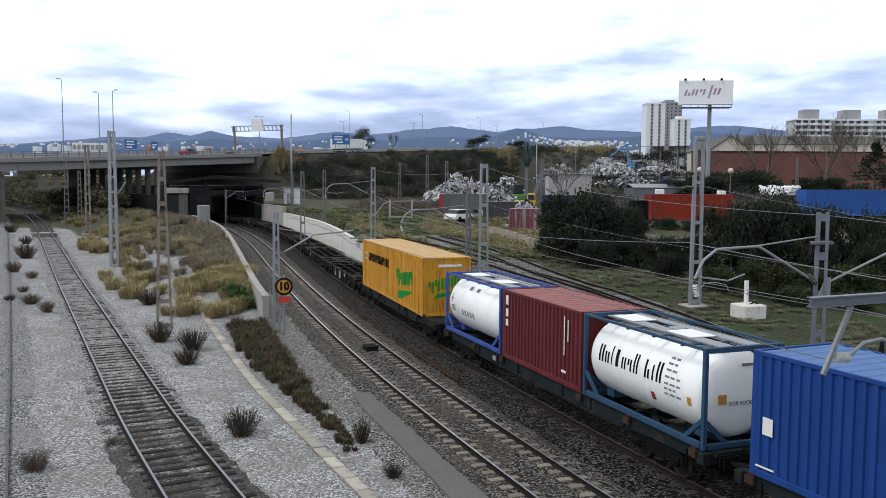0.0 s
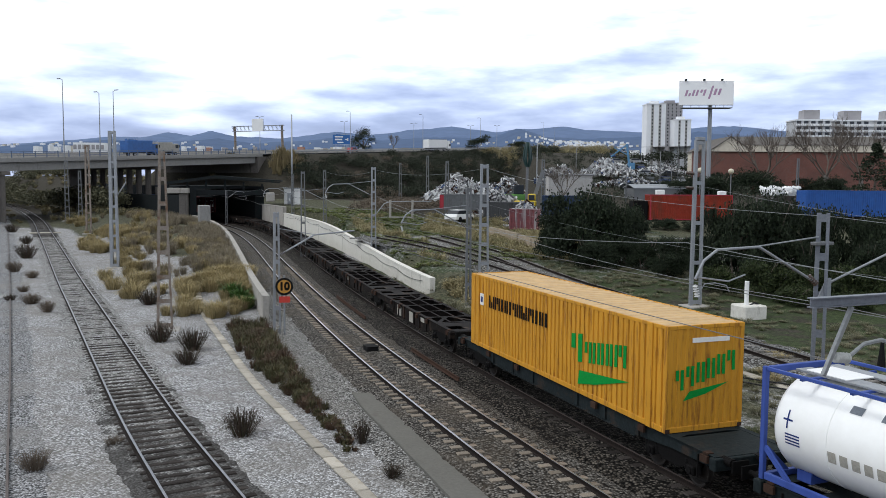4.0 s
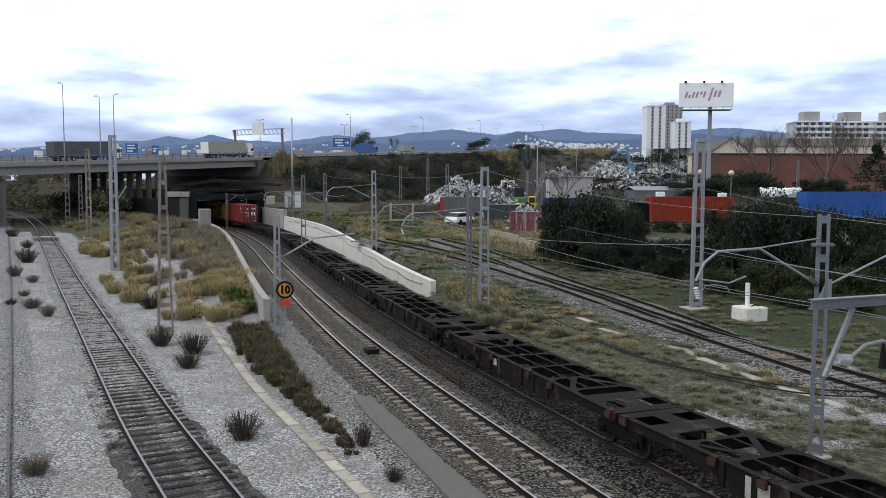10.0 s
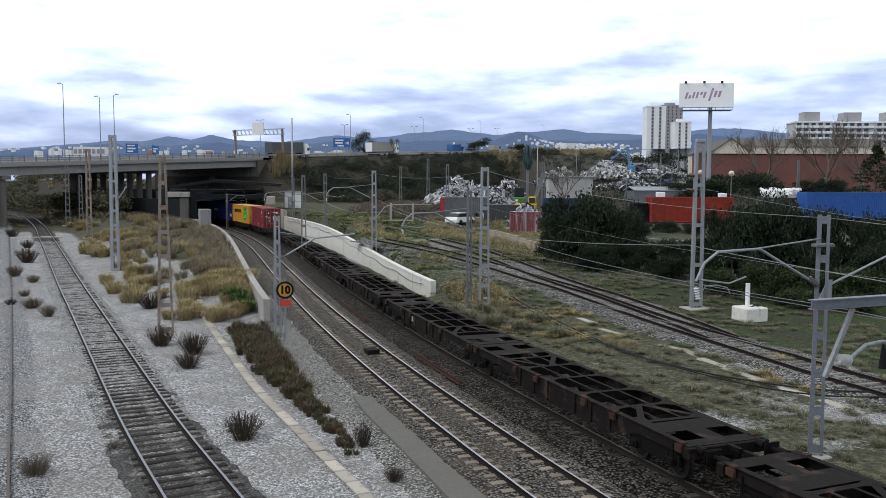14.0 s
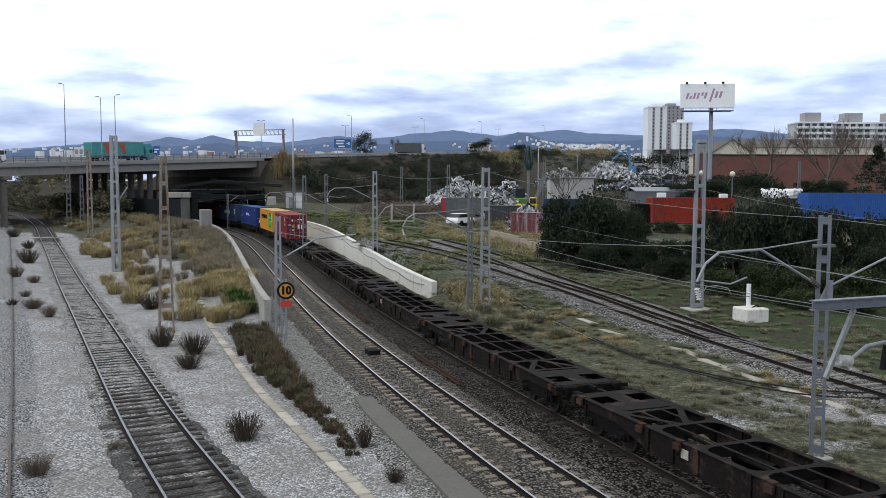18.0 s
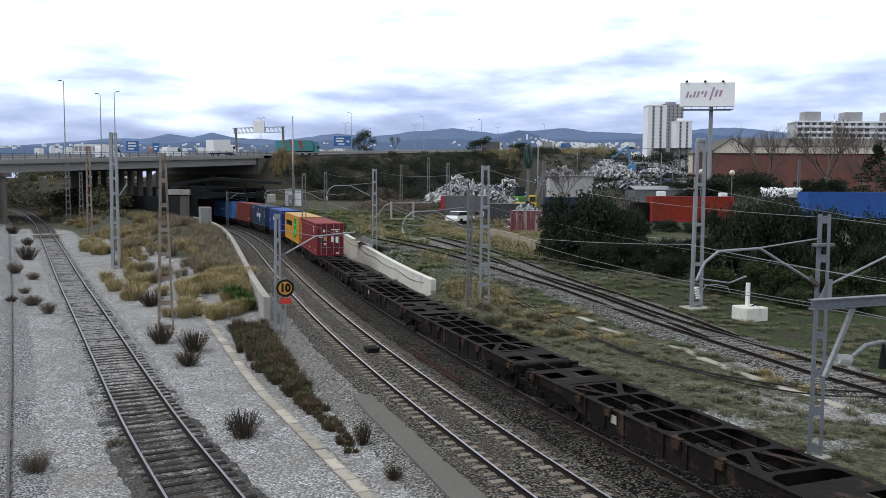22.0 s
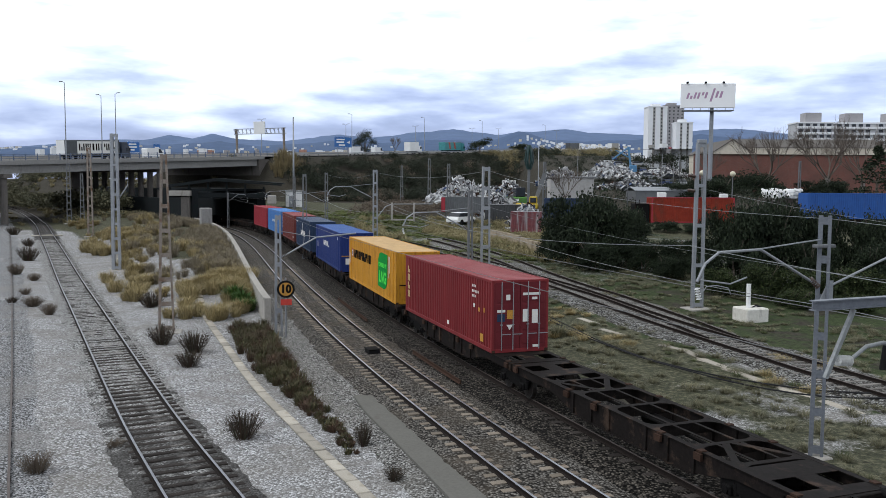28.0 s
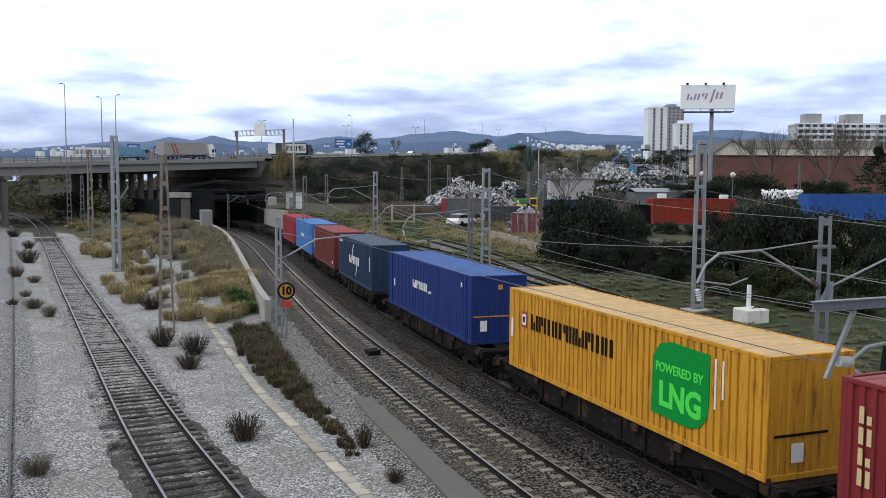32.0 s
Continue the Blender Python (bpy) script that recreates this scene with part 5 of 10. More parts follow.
def container(label, colour_mat, L, W, H, roof_mat=None, end="plain", end_mat=None, inset=0.0, group="shipping containers", post_mat=None):
    """A corrugated shipping container, its floor at z = 0, centred on x; inset: how far the lifting posts stand in from the ends."""
    t = thing("shipping_container", label, "shipping container", group=group)
    x, w = L / 2, W / 2
    pm = post_mat or colour_mat
    for sx in (-1, 1):
        for sy in (-1, 1):
            part("corner_post", Shape().box((sx * x - (0.16 if sx > 0 else 0), sy * w - (0.1 if sy > 0 else 0), 0), (sx * x + (0 if sx > 0 else 0.16), sy * w + (0 if sy > 0 else 0.1), H), c=0.012), pm, t)
            for z in (0.0, H - 0.118):
                part("corner_casting", Shape().box((sx * x - (0.178 if sx > 0 else -0.003), sy * w - (0.162 if sy > 0 else -0.004), z - 0.002), (sx * x + (0.004 if sx > 0 else 0.178), sy * w + (0.004 if sy > 0 else 0.162), z + 0.12), c=0.012), M["rust"] if z == 0 else pm, t)
    for sy in (-1, 1):
        y = sy * w
        a, b = -x + 0.16, x - 0.16
        part("side_panel", corrugated(a, b, 0.15, H - 0.08, y - sy * 0.012, 0.05, sy, narrow=bool(inset)), colour_mat, t)
        part("bottom_rail", Shape().box((a, y - 0.03 * sy - 0.03, 0.0), (b, y - 0.03 * sy + 0.03, 0.16), c=0.01), pm, t)
        part("top_rail", Shape().box((a, y - 0.03 * sy - 0.03, H - 0.1), (b, y - 0.03 * sy + 0.03, H), c=0.01), pm, t)
        if inset:
            for sx in (-1, 1):
                xi = sx * (x - inset)
                part("lifting_post", Shape().box((xi - 0.11, y - 0.03, 0.0), (xi + 0.11, y + 0.03, H), c=0.01), pm, t)
    # roof of shallow cross ribs
    n = int((L - 0.3) / 0.42)
    vs, fs = [], []
    for i in range(n):
        a = -x + 0.15 + (L - 0.3) * i / n
        p = (L - 0.3) / n
        for dx, z in ((0, -0.03), (0.1 * p, -0.012), (0.5 * p, -0.012), (0.6 * p, -0.03)):
            vs += [(a + dx, -w + 0.06, H + z), (a + dx, w - 0.06, H + z)]
    vs += [(x - 0.15, -w + 0.06, H - 0.03), (x - 0.15, w - 0.06, H - 0.03)]
    fs = [(2 * i, 2 * i + 2, 2 * i + 3, 2 * i + 1) for i in range(len(vs) // 2 - 1)]
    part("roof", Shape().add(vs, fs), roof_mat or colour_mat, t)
    part("floor", Shape().box((-x + 0.1, -w + 0.1, 0.08), (x - 0.1, w - 0.1, 0.14)), M["wagon_dark"], t)
    em = end_mat or colour_mat
    rot = Matrix(((0, -1, 0, 0), (1, 0, 0, 0), (0, 0, 1, 0), (0, 0, 0, 1)))
    for sx in (-1, 1):
        kind = end if sx > 0 else "plain"
        for z in (0.0, H - 0.1):
            part("end_rail", Shape().box((sx * (x - 0.05) - 0.05, -w + 0.1, z), (sx * (x - 0.05) + 0.05, w - 0.1, z + (0.15 if z == 0 else 0.1)), c=0.01), pm, t)
        if kind == "plain":
            sh = corrugated(-w + 0.1, w - 0.1, 0.15, H - 0.1, -0.012, 0.045, -1, 0.25)
            sh.v = [((x + py) * 1.0, px, pz) if sx > 0 else (-x - py, px, pz) for px, py, pz in sh.v]
            sh.v = [(px - 2 * (px - x) if sx > 0 and px > x else px, py, pz) for px, py, pz in sh.v]
            part("end_panel", sh, em, t)
        else:
            for sy in (-1, 1):
                y0, y1 = (-w + 0.1, -0.01) if sy < 0 else (0.01, w - 0.1)
                d = part("door", Shape().box((x - 0.06, y0, 0.15), (x - 0.012, y1, H - 0.1), c=0.006), em, t, "steel container door")
                for i in range(4):
                    z = 0.32 + (H - 0.6) * i / 4
                    part("door_panel", Shape().box((x - 0.014, y0 + 0.07, z), (x + 0.006, y1 - 0.07, z + (H - 0.6) / 4 - 0.09), c=0.01), em, d)
                for f in (0.28, 0.72):
                    yy = y0 + (y1 - y0) * f
                    part("lock_rod", Shape().tube((x + 0.035, yy, 0.1), (x + 0.035, yy, H - 0.06), 0.02, 6), M["galv"], d, "galvanised lock rod")
                    part("handle", Shape().box((x + 0.02, yy - 0.02, 0.72), (x + 0.05, yy + (y1 - y0) * 0.36, 0.75)).box((x + 0.0, yy - 0.05, 1.1), (x + 0.045, yy + 0.05, 1.14)), M["galv"], d)
    return t


STROKES = {          # plain upright bars: across, up
    "twin": [(0.0, 0.36, 0.0, 1.0), (0.64, 1.0, 0.0, 1.0)],
    "stem": [(0.22, 0.72, 0.0, 1.0)],
    "low": [(0.0, 0.36, 0.0, 1.0), (0.6, 0.96, 0.0, 0.52)],
    "high": [(0.0, 0.36, 0.48, 1.0), (0.6, 0.96, 0.0, 1.0)],
}


def bars(t, x0, x1, z0, z1, n, mat, y, name="mark_bar", slant=0.0, fill=0.68, side=-1, label="", kinds=("low", "twin", "high", "stem", "twin", "stem", "high", "twin")):
    """A row of plain bars on the side wall: a name that is not spelled out. Reads towards +x."""
    p = (x1 - x0) / n
    to_side = Matrix(((1, 0, 0, 0), (0, 0, 1, 0), (0, 1, 0, 0), (0, 0, 0, 1)))
    lo, hi = (y - 0.012, y + 0.002) if side < 0 else (y - 0.002, y + 0.012)
    for i in range(n):
        a, w = x0 + p * i, p * fill
        sh = Shape()
        for u0, u1, v0, v1 in STROKES[kinds[i % len(kinds)]]:
            q = [(a + w * u, z0 + (z1 - z0) * v + slant * (a + w * u - x0)) for u, v in ((u0, v0), (u1, v0), (u1, v1), (u0, v1))]
            sh.prism(q, lo, hi, at=to_side)
        part(name, sh, mat, t, label)


def patch(t, x0, x1, z0, z1, mat, y, name="sticker", label=""):
    part(name, Shape().box((x0, y - 0.012, z0), (x1, y + 0.002, z1)), mat, t, label)


def front_patch(t, x, y0, y1, z0, z1, mat, name="sticker", label=""):
    part(name, Shape().box((x - 0.002, y0, z0), (x + 0.012, y1, z1)), mat, t, label)


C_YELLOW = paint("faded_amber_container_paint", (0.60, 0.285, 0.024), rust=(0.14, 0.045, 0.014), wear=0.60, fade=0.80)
# roof paints are paler than the side paints
C_YELLOW_ROOF = paint("pale_amber_roof_paint", (0.60, 0.40, 0.19), wear=0.70)
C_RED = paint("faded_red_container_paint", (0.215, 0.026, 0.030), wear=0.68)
C_RED_ROOF = paint("pale_red_roof_paint", (0.27, 0.062, 0.066), wear=0.72)
# side red made darker: the shade on the door end is in this colour
C_RED_DOOR = paint("shaded_red_door_paint", (0.15, 0.018, 0.024), wear=0.76)
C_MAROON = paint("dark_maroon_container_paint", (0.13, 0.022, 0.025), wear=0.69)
C_MAROON_ROOF = paint("pale_maroon_roof_paint", (0.30, 0.11, 0.10), wear=0.70)
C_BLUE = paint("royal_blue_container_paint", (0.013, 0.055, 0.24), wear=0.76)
C_BLUE_ROOF = paint("pale_blue_roof_paint", (0.09, 0.18, 0.40), wear=0.66)
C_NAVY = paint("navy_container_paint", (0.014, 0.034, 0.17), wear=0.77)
C_NAVY_ROOF = paint("pale_navy_roof_paint", (0.055, 0.12, 0.34), wear=0.75)
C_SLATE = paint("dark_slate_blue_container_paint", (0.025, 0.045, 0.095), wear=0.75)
C_SLATE_ROOF = paint("pale_slate_roof_paint", (0.075, 0.10, 0.16), wear=0.72)
C_BROWN = paint("brown_red_container_paint", (0.17, 0.042, 0.036), wear=0.72)
C_LIGHT = paint("light_blue_container_paint", (0.07, 0.21, 0.52), wear=0.73)
C_SCARLET = paint("scarlet_container_paint", (0.34, 0.035, 0.05), wear=0.75)
TANK_WHITE = surface("dirty_white_tank_enamel", (0.90, 0.90, 0.88), (0.84, 0.835, 0.81), rough=0.4, fine=3, coarse=0.8, grime=(0.36, 0.32, 0.26), grime_from=0.66, streak=(1, 1, 0.3), bump=0.03)
TANK_BLUE = paint("dark_blue_tank_frame_paint", (0.03, 0.075, 0.14), wear=0.70)
TANK_BRIGHT = paint("bright_blue_tank_frame_paint", (0.05, 0.09, 0.34), wear=0.72)
GREEN = surface("grass_green_print", (0.012, 0.27, 0.045), (0.008, 0.20, 0.034), rough=0.75, bump=0)
LIME = surface("lime_green_print", (0.10, 0.72, 0.09), (0.08, 0.6, 0.07), rough=0.75, bump=0)
INK = surface("black_print", (0.012, 0.011, 0.010), rough=0.75, bump=0)
PRINT = surface("white_print", (0.78, 0.77, 0.74), (0.68, 0.66, 0.62), rough=0.7, bump=0)


def green_sweep(t, x0, z0, w, h, mat, y):
    to_side = Matrix(((1, 0, 0, 0), (0, 0, 1, 0), (0, 1, 0, 0), (0, 0, 0, 1)))
    part("sweep", Shape().prism([(x0 + w * 0.08, z0), (x0 + w * 0.42, z0 + h * 0.14), (x0 + w, z0 + h * 0.47), (x0 + w * 0.1, z0 + h * 0.3)], y - 0.012, y + 0.002, at=to_side), mat, t, "green sweep under the name")


def load_train():
    y = -1.25
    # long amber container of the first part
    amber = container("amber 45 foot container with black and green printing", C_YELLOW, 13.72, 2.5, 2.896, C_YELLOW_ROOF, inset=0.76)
    bars(amber, -5.0, 0.1, 1.72, 2.2, 14, INK, y, fill=0.82, label="black block lettering shapes")
    patch(amber, -5.9, -5.55, 1.72, 2.18, PRINT, y, label="white square emblem ground")
    patch(amber, -5.82, -5.63, 1.84, 2.06, C_NAVY, y - 0.006, "emblem", "dark blue emblem")
    bars(amber, 1.7, 2.5, 0.95, 1.85, 1, GREEN, y, slant=0.13, fill=0.9, kinds=("high",), label="green block lettering shapes")
    bars(amber, 2.55, 5.0, 1.06, 1.72, 5, GREEN, y, slant=0.13, fill=0.86, kinds=("high", "twin", "twin", "twin", "high"))
    green_sweep(amber, 1.9, 0.3, 3.2, 1.5, GREEN, y)
    for i, yy in enumerate(np.linspace(-0.95, 0.7, 6)):
        z = 1.15 + 0.09 * i
        for u0, u1, v0, v1 in STROKES[("high", "high", "twin", "twin", "twin", "high")[i]]:
            front_patch(amber, 6.86, yy + 0.26 * u0, yy + 0.26 * u1, z + 0.55 * v0, z + 0.55 * v1, GREEN, "mark_bar")
    sh = Shape().prism([(-0.7, 0.85), (0.0, 1.0), (0.75, 1.28), (-0.5, 1.1)], 6.858, 6.87, at=Matrix(((0, 0, 1, 0), (1, 0, 0, 0), (0, 1, 0, 0), (0, 0, 0, 1))))
    part("sweep", sh, GREEN, amber)
    front_patch(amber, 6.86, -0.45, 0.75, 2.42, 2.55, PRINT, "number_bar")
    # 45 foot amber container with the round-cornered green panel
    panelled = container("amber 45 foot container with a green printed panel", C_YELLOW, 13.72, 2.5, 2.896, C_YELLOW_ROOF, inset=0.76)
    bars(panelled, -5.05, 0.5, 1.6, 2.15, 14, INK, y, fill=0.82, label="black block lettering shapes")
    patch(panelled, -5.78, -5.38, 1.6, 2.15, C_SCARLET, y, "emblem_ground", "red and white emblem ground")
    patch(panelled, -5.72, -5.44, 1.68, 2.07, PRINT, y - 0.006, "emblem_field")
    patch(panelled, -5.66, -5.50, 1.77, 1.98, C_NAVY, y - 0.012, "emblem")
    to_side = Matrix(((1, 0, 0, 0), (0, 0, 1, 0), (0, 1, 0, 0), (0, 0, 0, 1)))
    ring = [(2.35, 0.55), (4.0, 0.5), (4.45, 0.62), (4.75, 0.95), (4.8, 1.4), (4.8, 2.55), (3.2, 2.6), (2.7, 2.48), (2.4, 2.1)]
    part("green_panel", Shape().prism(ring, y - 0.012, y + 0.002, at=to_side), GREEN, panelled, "green panel with rounded corners")
    lettering("LNG", 0.66, LIME, panelled, pose(3.62, y - 0.014, 1.12), squeeze=1.0, bold=0.035)
    lettering("POWERED BY", 0.25, LIME, panelled, pose(3.55, y - 0.014, 1.85), squeeze=0.95, bold=0.008)
    for i in range(2):
        patch(panelled, 5.0 + 0.28 * i, 5.06 + 0.28 * i, 1.25 + 0.3 * i, 2.5, PRINT, y, "number_bar")
    patch(panelled, -6.65, -6.5, 1.1, 1.8, PRINT, y)
    front_patch(panelled, 6.86, -0.55, -0.2, 0.4, 0.85, PRINT)
    front_patch(panelled, 6.86, -1.05, 0.5, 1.02, 1.08, INK, "stripe")
    # dark red 40 foot container with doors forward
    door_box = container("faded red 40 foot container with doors at the front end", C_RED, 12.19, 2.44, 2.896, C_RED_ROOF, "doors", C_RED_DOOR)
    y2 = -1.22
    gilt = surface("pale_gold_print", (0.62, 0.50, 0.26), (0.52, 0.41, 0.21), rough=0.7, bump=0)
    for i, kind in enumerate(("low", "twin", "low", "twin")):
        z = 2.33 - 0.42 * i
        bars(door_box, -5.62, -5.32, z - 0.28, z + 0.06, 1, gilt, y2, fill=1.0, kinds=(kind,))
    for z, n in ((2.42, 3), (2.2, 5), (2.0, 3)):
        for i in range(n):
            patch(door_box, 3.9 + 0.16 * i, 3.98 + 0.16 * i, z, z + 0.1, PRINT, y2, "number_bar")
    patch(door_box, 4.05, 4.2, 1.58, 1.74, PRINT, y2)
    patch(door_box, 4.62, 4.8, 1.48, 1.64, M["sign_yellow"], y2, "warning_sticker", "small yellow warning sticker")
    patch(door_box, 5.22, 5.34, 1.52, 1.7, M["sign_yellow"], y2, "warning_sticker")
    patch(door_box, 4.86, 5.2, 0.30, 0.62, M["sign_yellow"], y2, "warning_sticker")
    patch(door_box, 0.7, 0.95, 0.35, 0.52, PRINT, y2)
    X = 6.095
    for y0, y1, z0, z1, m in ((-0.62, -0.45, 2.1, 2.32, PRINT), (-1.0, -0.66, 1.62, 1.72, PRINT), (-1.0, -0.66, 1.25, 1.55, C_SLATE), (-0.58, -0.28, 1.35, 1.7, M["sign_yellow"]), (0.1, 0.35, 1.22, 1.72, PRINT), (0.5, 0.75, 1.15, 1.7, PRINT), (0.1, 0.85, 2.28, 2.38, PRINT), (0.5, 0.72, 2.1, 2.2, PRINT), (0.55, 0.8, 0.18, 0.28, PRINT)):
        front_patch(door_box, X + 0.012, y0, y1, z0, z1, m, "door_sticker")
    tri = Shape().prism([(-0.6, 1.12), (-0.32, 1.12), (-0.46, 0.9)], X + 0.01, X + 0.022, at=Matrix(((0, 0, 1, 0), (1, 0, 0, 0), (0, 1, 0, 0), (0, 0, 0, 1))))
    part("door_sticker", tri, PRINT, door_box, "white triangle sticker")
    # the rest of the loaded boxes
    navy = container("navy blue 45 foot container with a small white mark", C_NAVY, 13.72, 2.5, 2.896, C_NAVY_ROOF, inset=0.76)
    bars(navy, -1.9, 0.7, 1.45, 1.85, 6, PRINT, y, fill=0.85)
    bars(navy, 0.75, 1.3, 1.42, 1.55, 3, PRINT, y)
    patch(navy, -5.6, -5.4, 1.1, 1.5, PRINT, y)
    patch(navy, 5.55, 5.7, 2.3, 2.5, PRINT, y)
    front_patch(navy, 6.86, -0.85, -0.55, 0.55, 1.0, PRINT)
    front_patch(navy, 6.86, -1.15, 0.9, 1.15, 1.2, M["sign_yellow"], "stripe")
    front_patch(navy, 6.86, -0.05, 0.15, 2.3, 2.5, M["sign_yellow"], "warning_sticker")
    slate = container("dark slate blue 40 foot container with a white crescent mark", C_SLATE, 12.19, 2.44, 2.896, C_SLATE_ROOF)
    bars(slate, -1.6, 2.2, 1.2, 1.75, 6, PRINT, y2, fill=0.85)
    arc = [(0.9 * math.cos(a), 1.55 + 1.05 * math.sin(a)) for a in np.linspace(1.9, 2.9, 6)] + [(0.75 * math.cos(a), 1.55 + 0.95 * math.sin(a)) for a in np.linspace(2.9, 1.9, 6)]
    part("crescent", Shape().prism([(p + 0.4, q) for p, q in arc], y2 - 0.012, y2 + 0.002, at=to_side), PRINT, slate, "white crescent stroke")
    part("crescent", Shape().prism([(0.4 - p, 3.0 - q) for p, q in arc], y2 - 0.012, y2 + 0.002, at=to_side), PRINT, slate)
    patch(slate, 5.4, 5.55, 1.2, 2.1, PRINT, y2, "number_bar")
    bars(slate, -5.6, -4.2, 2.45, 2.6, 6, PRINT, y2)
    red = container("brown red 40 foot container", C_BROWN, 12.19, 2.44, 2.896, C_RED_ROOF)
    patch(red, -5.7, -5.6, 0.9, 2.5, PRINT, y2, "number_bar")
    patch(red, 4.9, 5.3, 0.35, 0.6, PRINT, y2)
    light = container("light blue 45 foot container with a white mark", C_LIGHT, 13.72, 2.5, 2.896, C_LIGHT, inset=0.76)
    bars(light, -1.7, 1.0, 1.35, 1.65, 6, PRINT, y)
    r2 = container("scarlet 40 foot container", C_SCARLET, 12.19, 2.44, 2.896, C_SCARLET)
    blue = container("royal blue 40 foot container at the head of the loaded part", C_BLUE, 12.19, 2.44, 2.896, C_BLUE_ROOF)
    patch(blue, -5.72, -5.42, 1.02, 1.42, PRINT, y2, label="white paper sticker")
    patch(blue, -5.9, -5.35, 0.24, 0.28, PRINT, y2, "number_bar")
    maroon = container("dark maroon 20 foot container", C_MAROON, 6.06, 2.44, 2.591, C_MAROON_ROOF)
    for z, dz in ((2.05, 0.35), (1.6, 0.3), (1.25, 0.25)):
        patch(maroon, -2.7, -2.5, z, z + dz, PRINT, y2, "mark_bar")
    patch(maroon, 1.9, 1.95, 1.0, 2.3, PRINT, y2, "number_bar")
    patch(maroon, 2.15, 2.2, 1.5, 2.2, PRINT, y2, "number_bar")
    patch(maroon, 1.75, 2.05, 0.42, 0.5, PRINT, y2, "number_bar")
    return amber, panelled, door_box, navy, slate, red, light, r2, blue, maroon


def tank_container(label, frame_mat, text):
    """A 20 foot tank in an open frame."""
    t = thing("tank_container", label, "tank container", group="tank containers")
    x, w, H = 3.03, 1.22, 2.591
    for sx in (-1, 1):
        for sy in (-1, 1):
            part("corner_post", Shape().box((sx * (x - 0.06) - 0.06, sy * (w - 0.06) - 0.06, 0), (sx * (x - 0.06) + 0.06, sy * (w - 0.06) + 0.06, H), c=0.012), frame_mat, t)
        for z in (0.08, H - 0.06):
            part("end_rail", Shape().box((sx * (x - 0.08) - 0.06, -w + 0.16, z - 0.08), (sx * (x - 0.08) + 0.06, w - 0.16, z + 0.06), c=0.01), frame_mat, t)
        for sy in (-1, 1):
            part("corner_brace", Shape().beam((sx * (x - 0.08), sy * 1.08, 0.7), (sx * (x - 0.08), sy * 0.45, 0.1), 0.06, 0.12), frame_mat, t)
            part("corner_brace", Shape().beam((sx * (x - 0.12), sy * 1.16, 0.75), (sx * (x - 0.9), sy * 1.16, 0.1), 0.06, 0.12), frame_mat, t)
    for sy in (-1, 1):
        part("bottom_rail", Shape().box((-x + 0.16, sy * (w - 0.06) - 0.05, 0.02), (x - 0.16, sy * (w - 0.06) + 0.05, 0.18), c=0.01), frame_mat, t)
        part("top_rail", Shape().box((-x + 0.12, sy * (w - 0.05) - 0.035, H - 0.08), (x - 0.12, sy * (w - 0.05) + 0.035, H), c=0.01), frame_mat, t)
    ring = [(0.15, -2.90), (0.6, -2.87), (0.92, -2.80), (1.10, -2.72), (1.165, -2.58), (1.165, 2.58), (1.10, 2.72), (0.92, 2.80), (0.6, 2.87), (0.15, 2.90)]
    tank = part("tank", Shape().lathe(ring, 40, at=pose(0, 0, 1.3)), TANK_WHITE, t, "white enamelled tank barrel", smooth=True)
    for xx in (-1.25, 0.25, 1.75):
        part("strap", Shape().lathe([(1.155, xx - 0.018), (1.176, xx - 0.018), (1.176, xx + 0.018), (1.155, xx + 0.018)], 40, at=pose(0, 0, 1.3)), TANK_WHITE, t, "thin white steel strap")
    part("walkway", Shape().box((-2.7, -0.55, H - 0.09), (2.7, -0.1, H - 0.05)).box((-2.7, 0.35, H - 0.09), (2.7, 0.75, H - 0.05)), M["galv"], t, "pale grating walkway")
    part("saddle", Shape().box((-2.4, -0.7, 0.1), (-2.0, 0.7, 0.35)).box((2.0, -0.7, 0.1), (2.4, 0.7, 0.35)), frame_mat, t)
    for xx in (-1.9, 0.9):
        part("walkway_plate", Shape().box((xx - 0.55, -0.5, H - 0.048), (xx + 0.55, 0.3, H - 0.02), c=0.008), M["white"], t, "white cover plate")
    for xx in (-2.0, -0.7, 0.6, 1.9):
        part("walkway_bearer", Shape().box((xx - 0.04, -w + 0.1, H - 0.14), (xx + 0.04, w - 0.1, H - 0.09)), frame_mat, t)
    part("hatch", Shape().tube((0, 0.1, 2.4), (0, 0.1, 2.56), 0.25, 14), M["galv"], t)
    return t


def stick_on_tank(t, x0, x1, z0, z1, mat, name="mark_bar", label=""):
    """A mark that follows the barrel's round side."""
    vs, fs = [], []
    n = 5
    for i in range(n + 1):
        z = z0 + (z1 - z0) * i / n
        yy = -math.sqrt(max(0.01, 1.172 ** 2 - (z - 1.3) ** 2))
        vs += [(x0, yy, z), (x1, yy, z)]
    fs = [(2 * i, 2 * i + 1, 2 * i + 3, 2 * i + 2) for i in range(n)]
    part(name, Shape().add(vs, fs), mat, t, label)


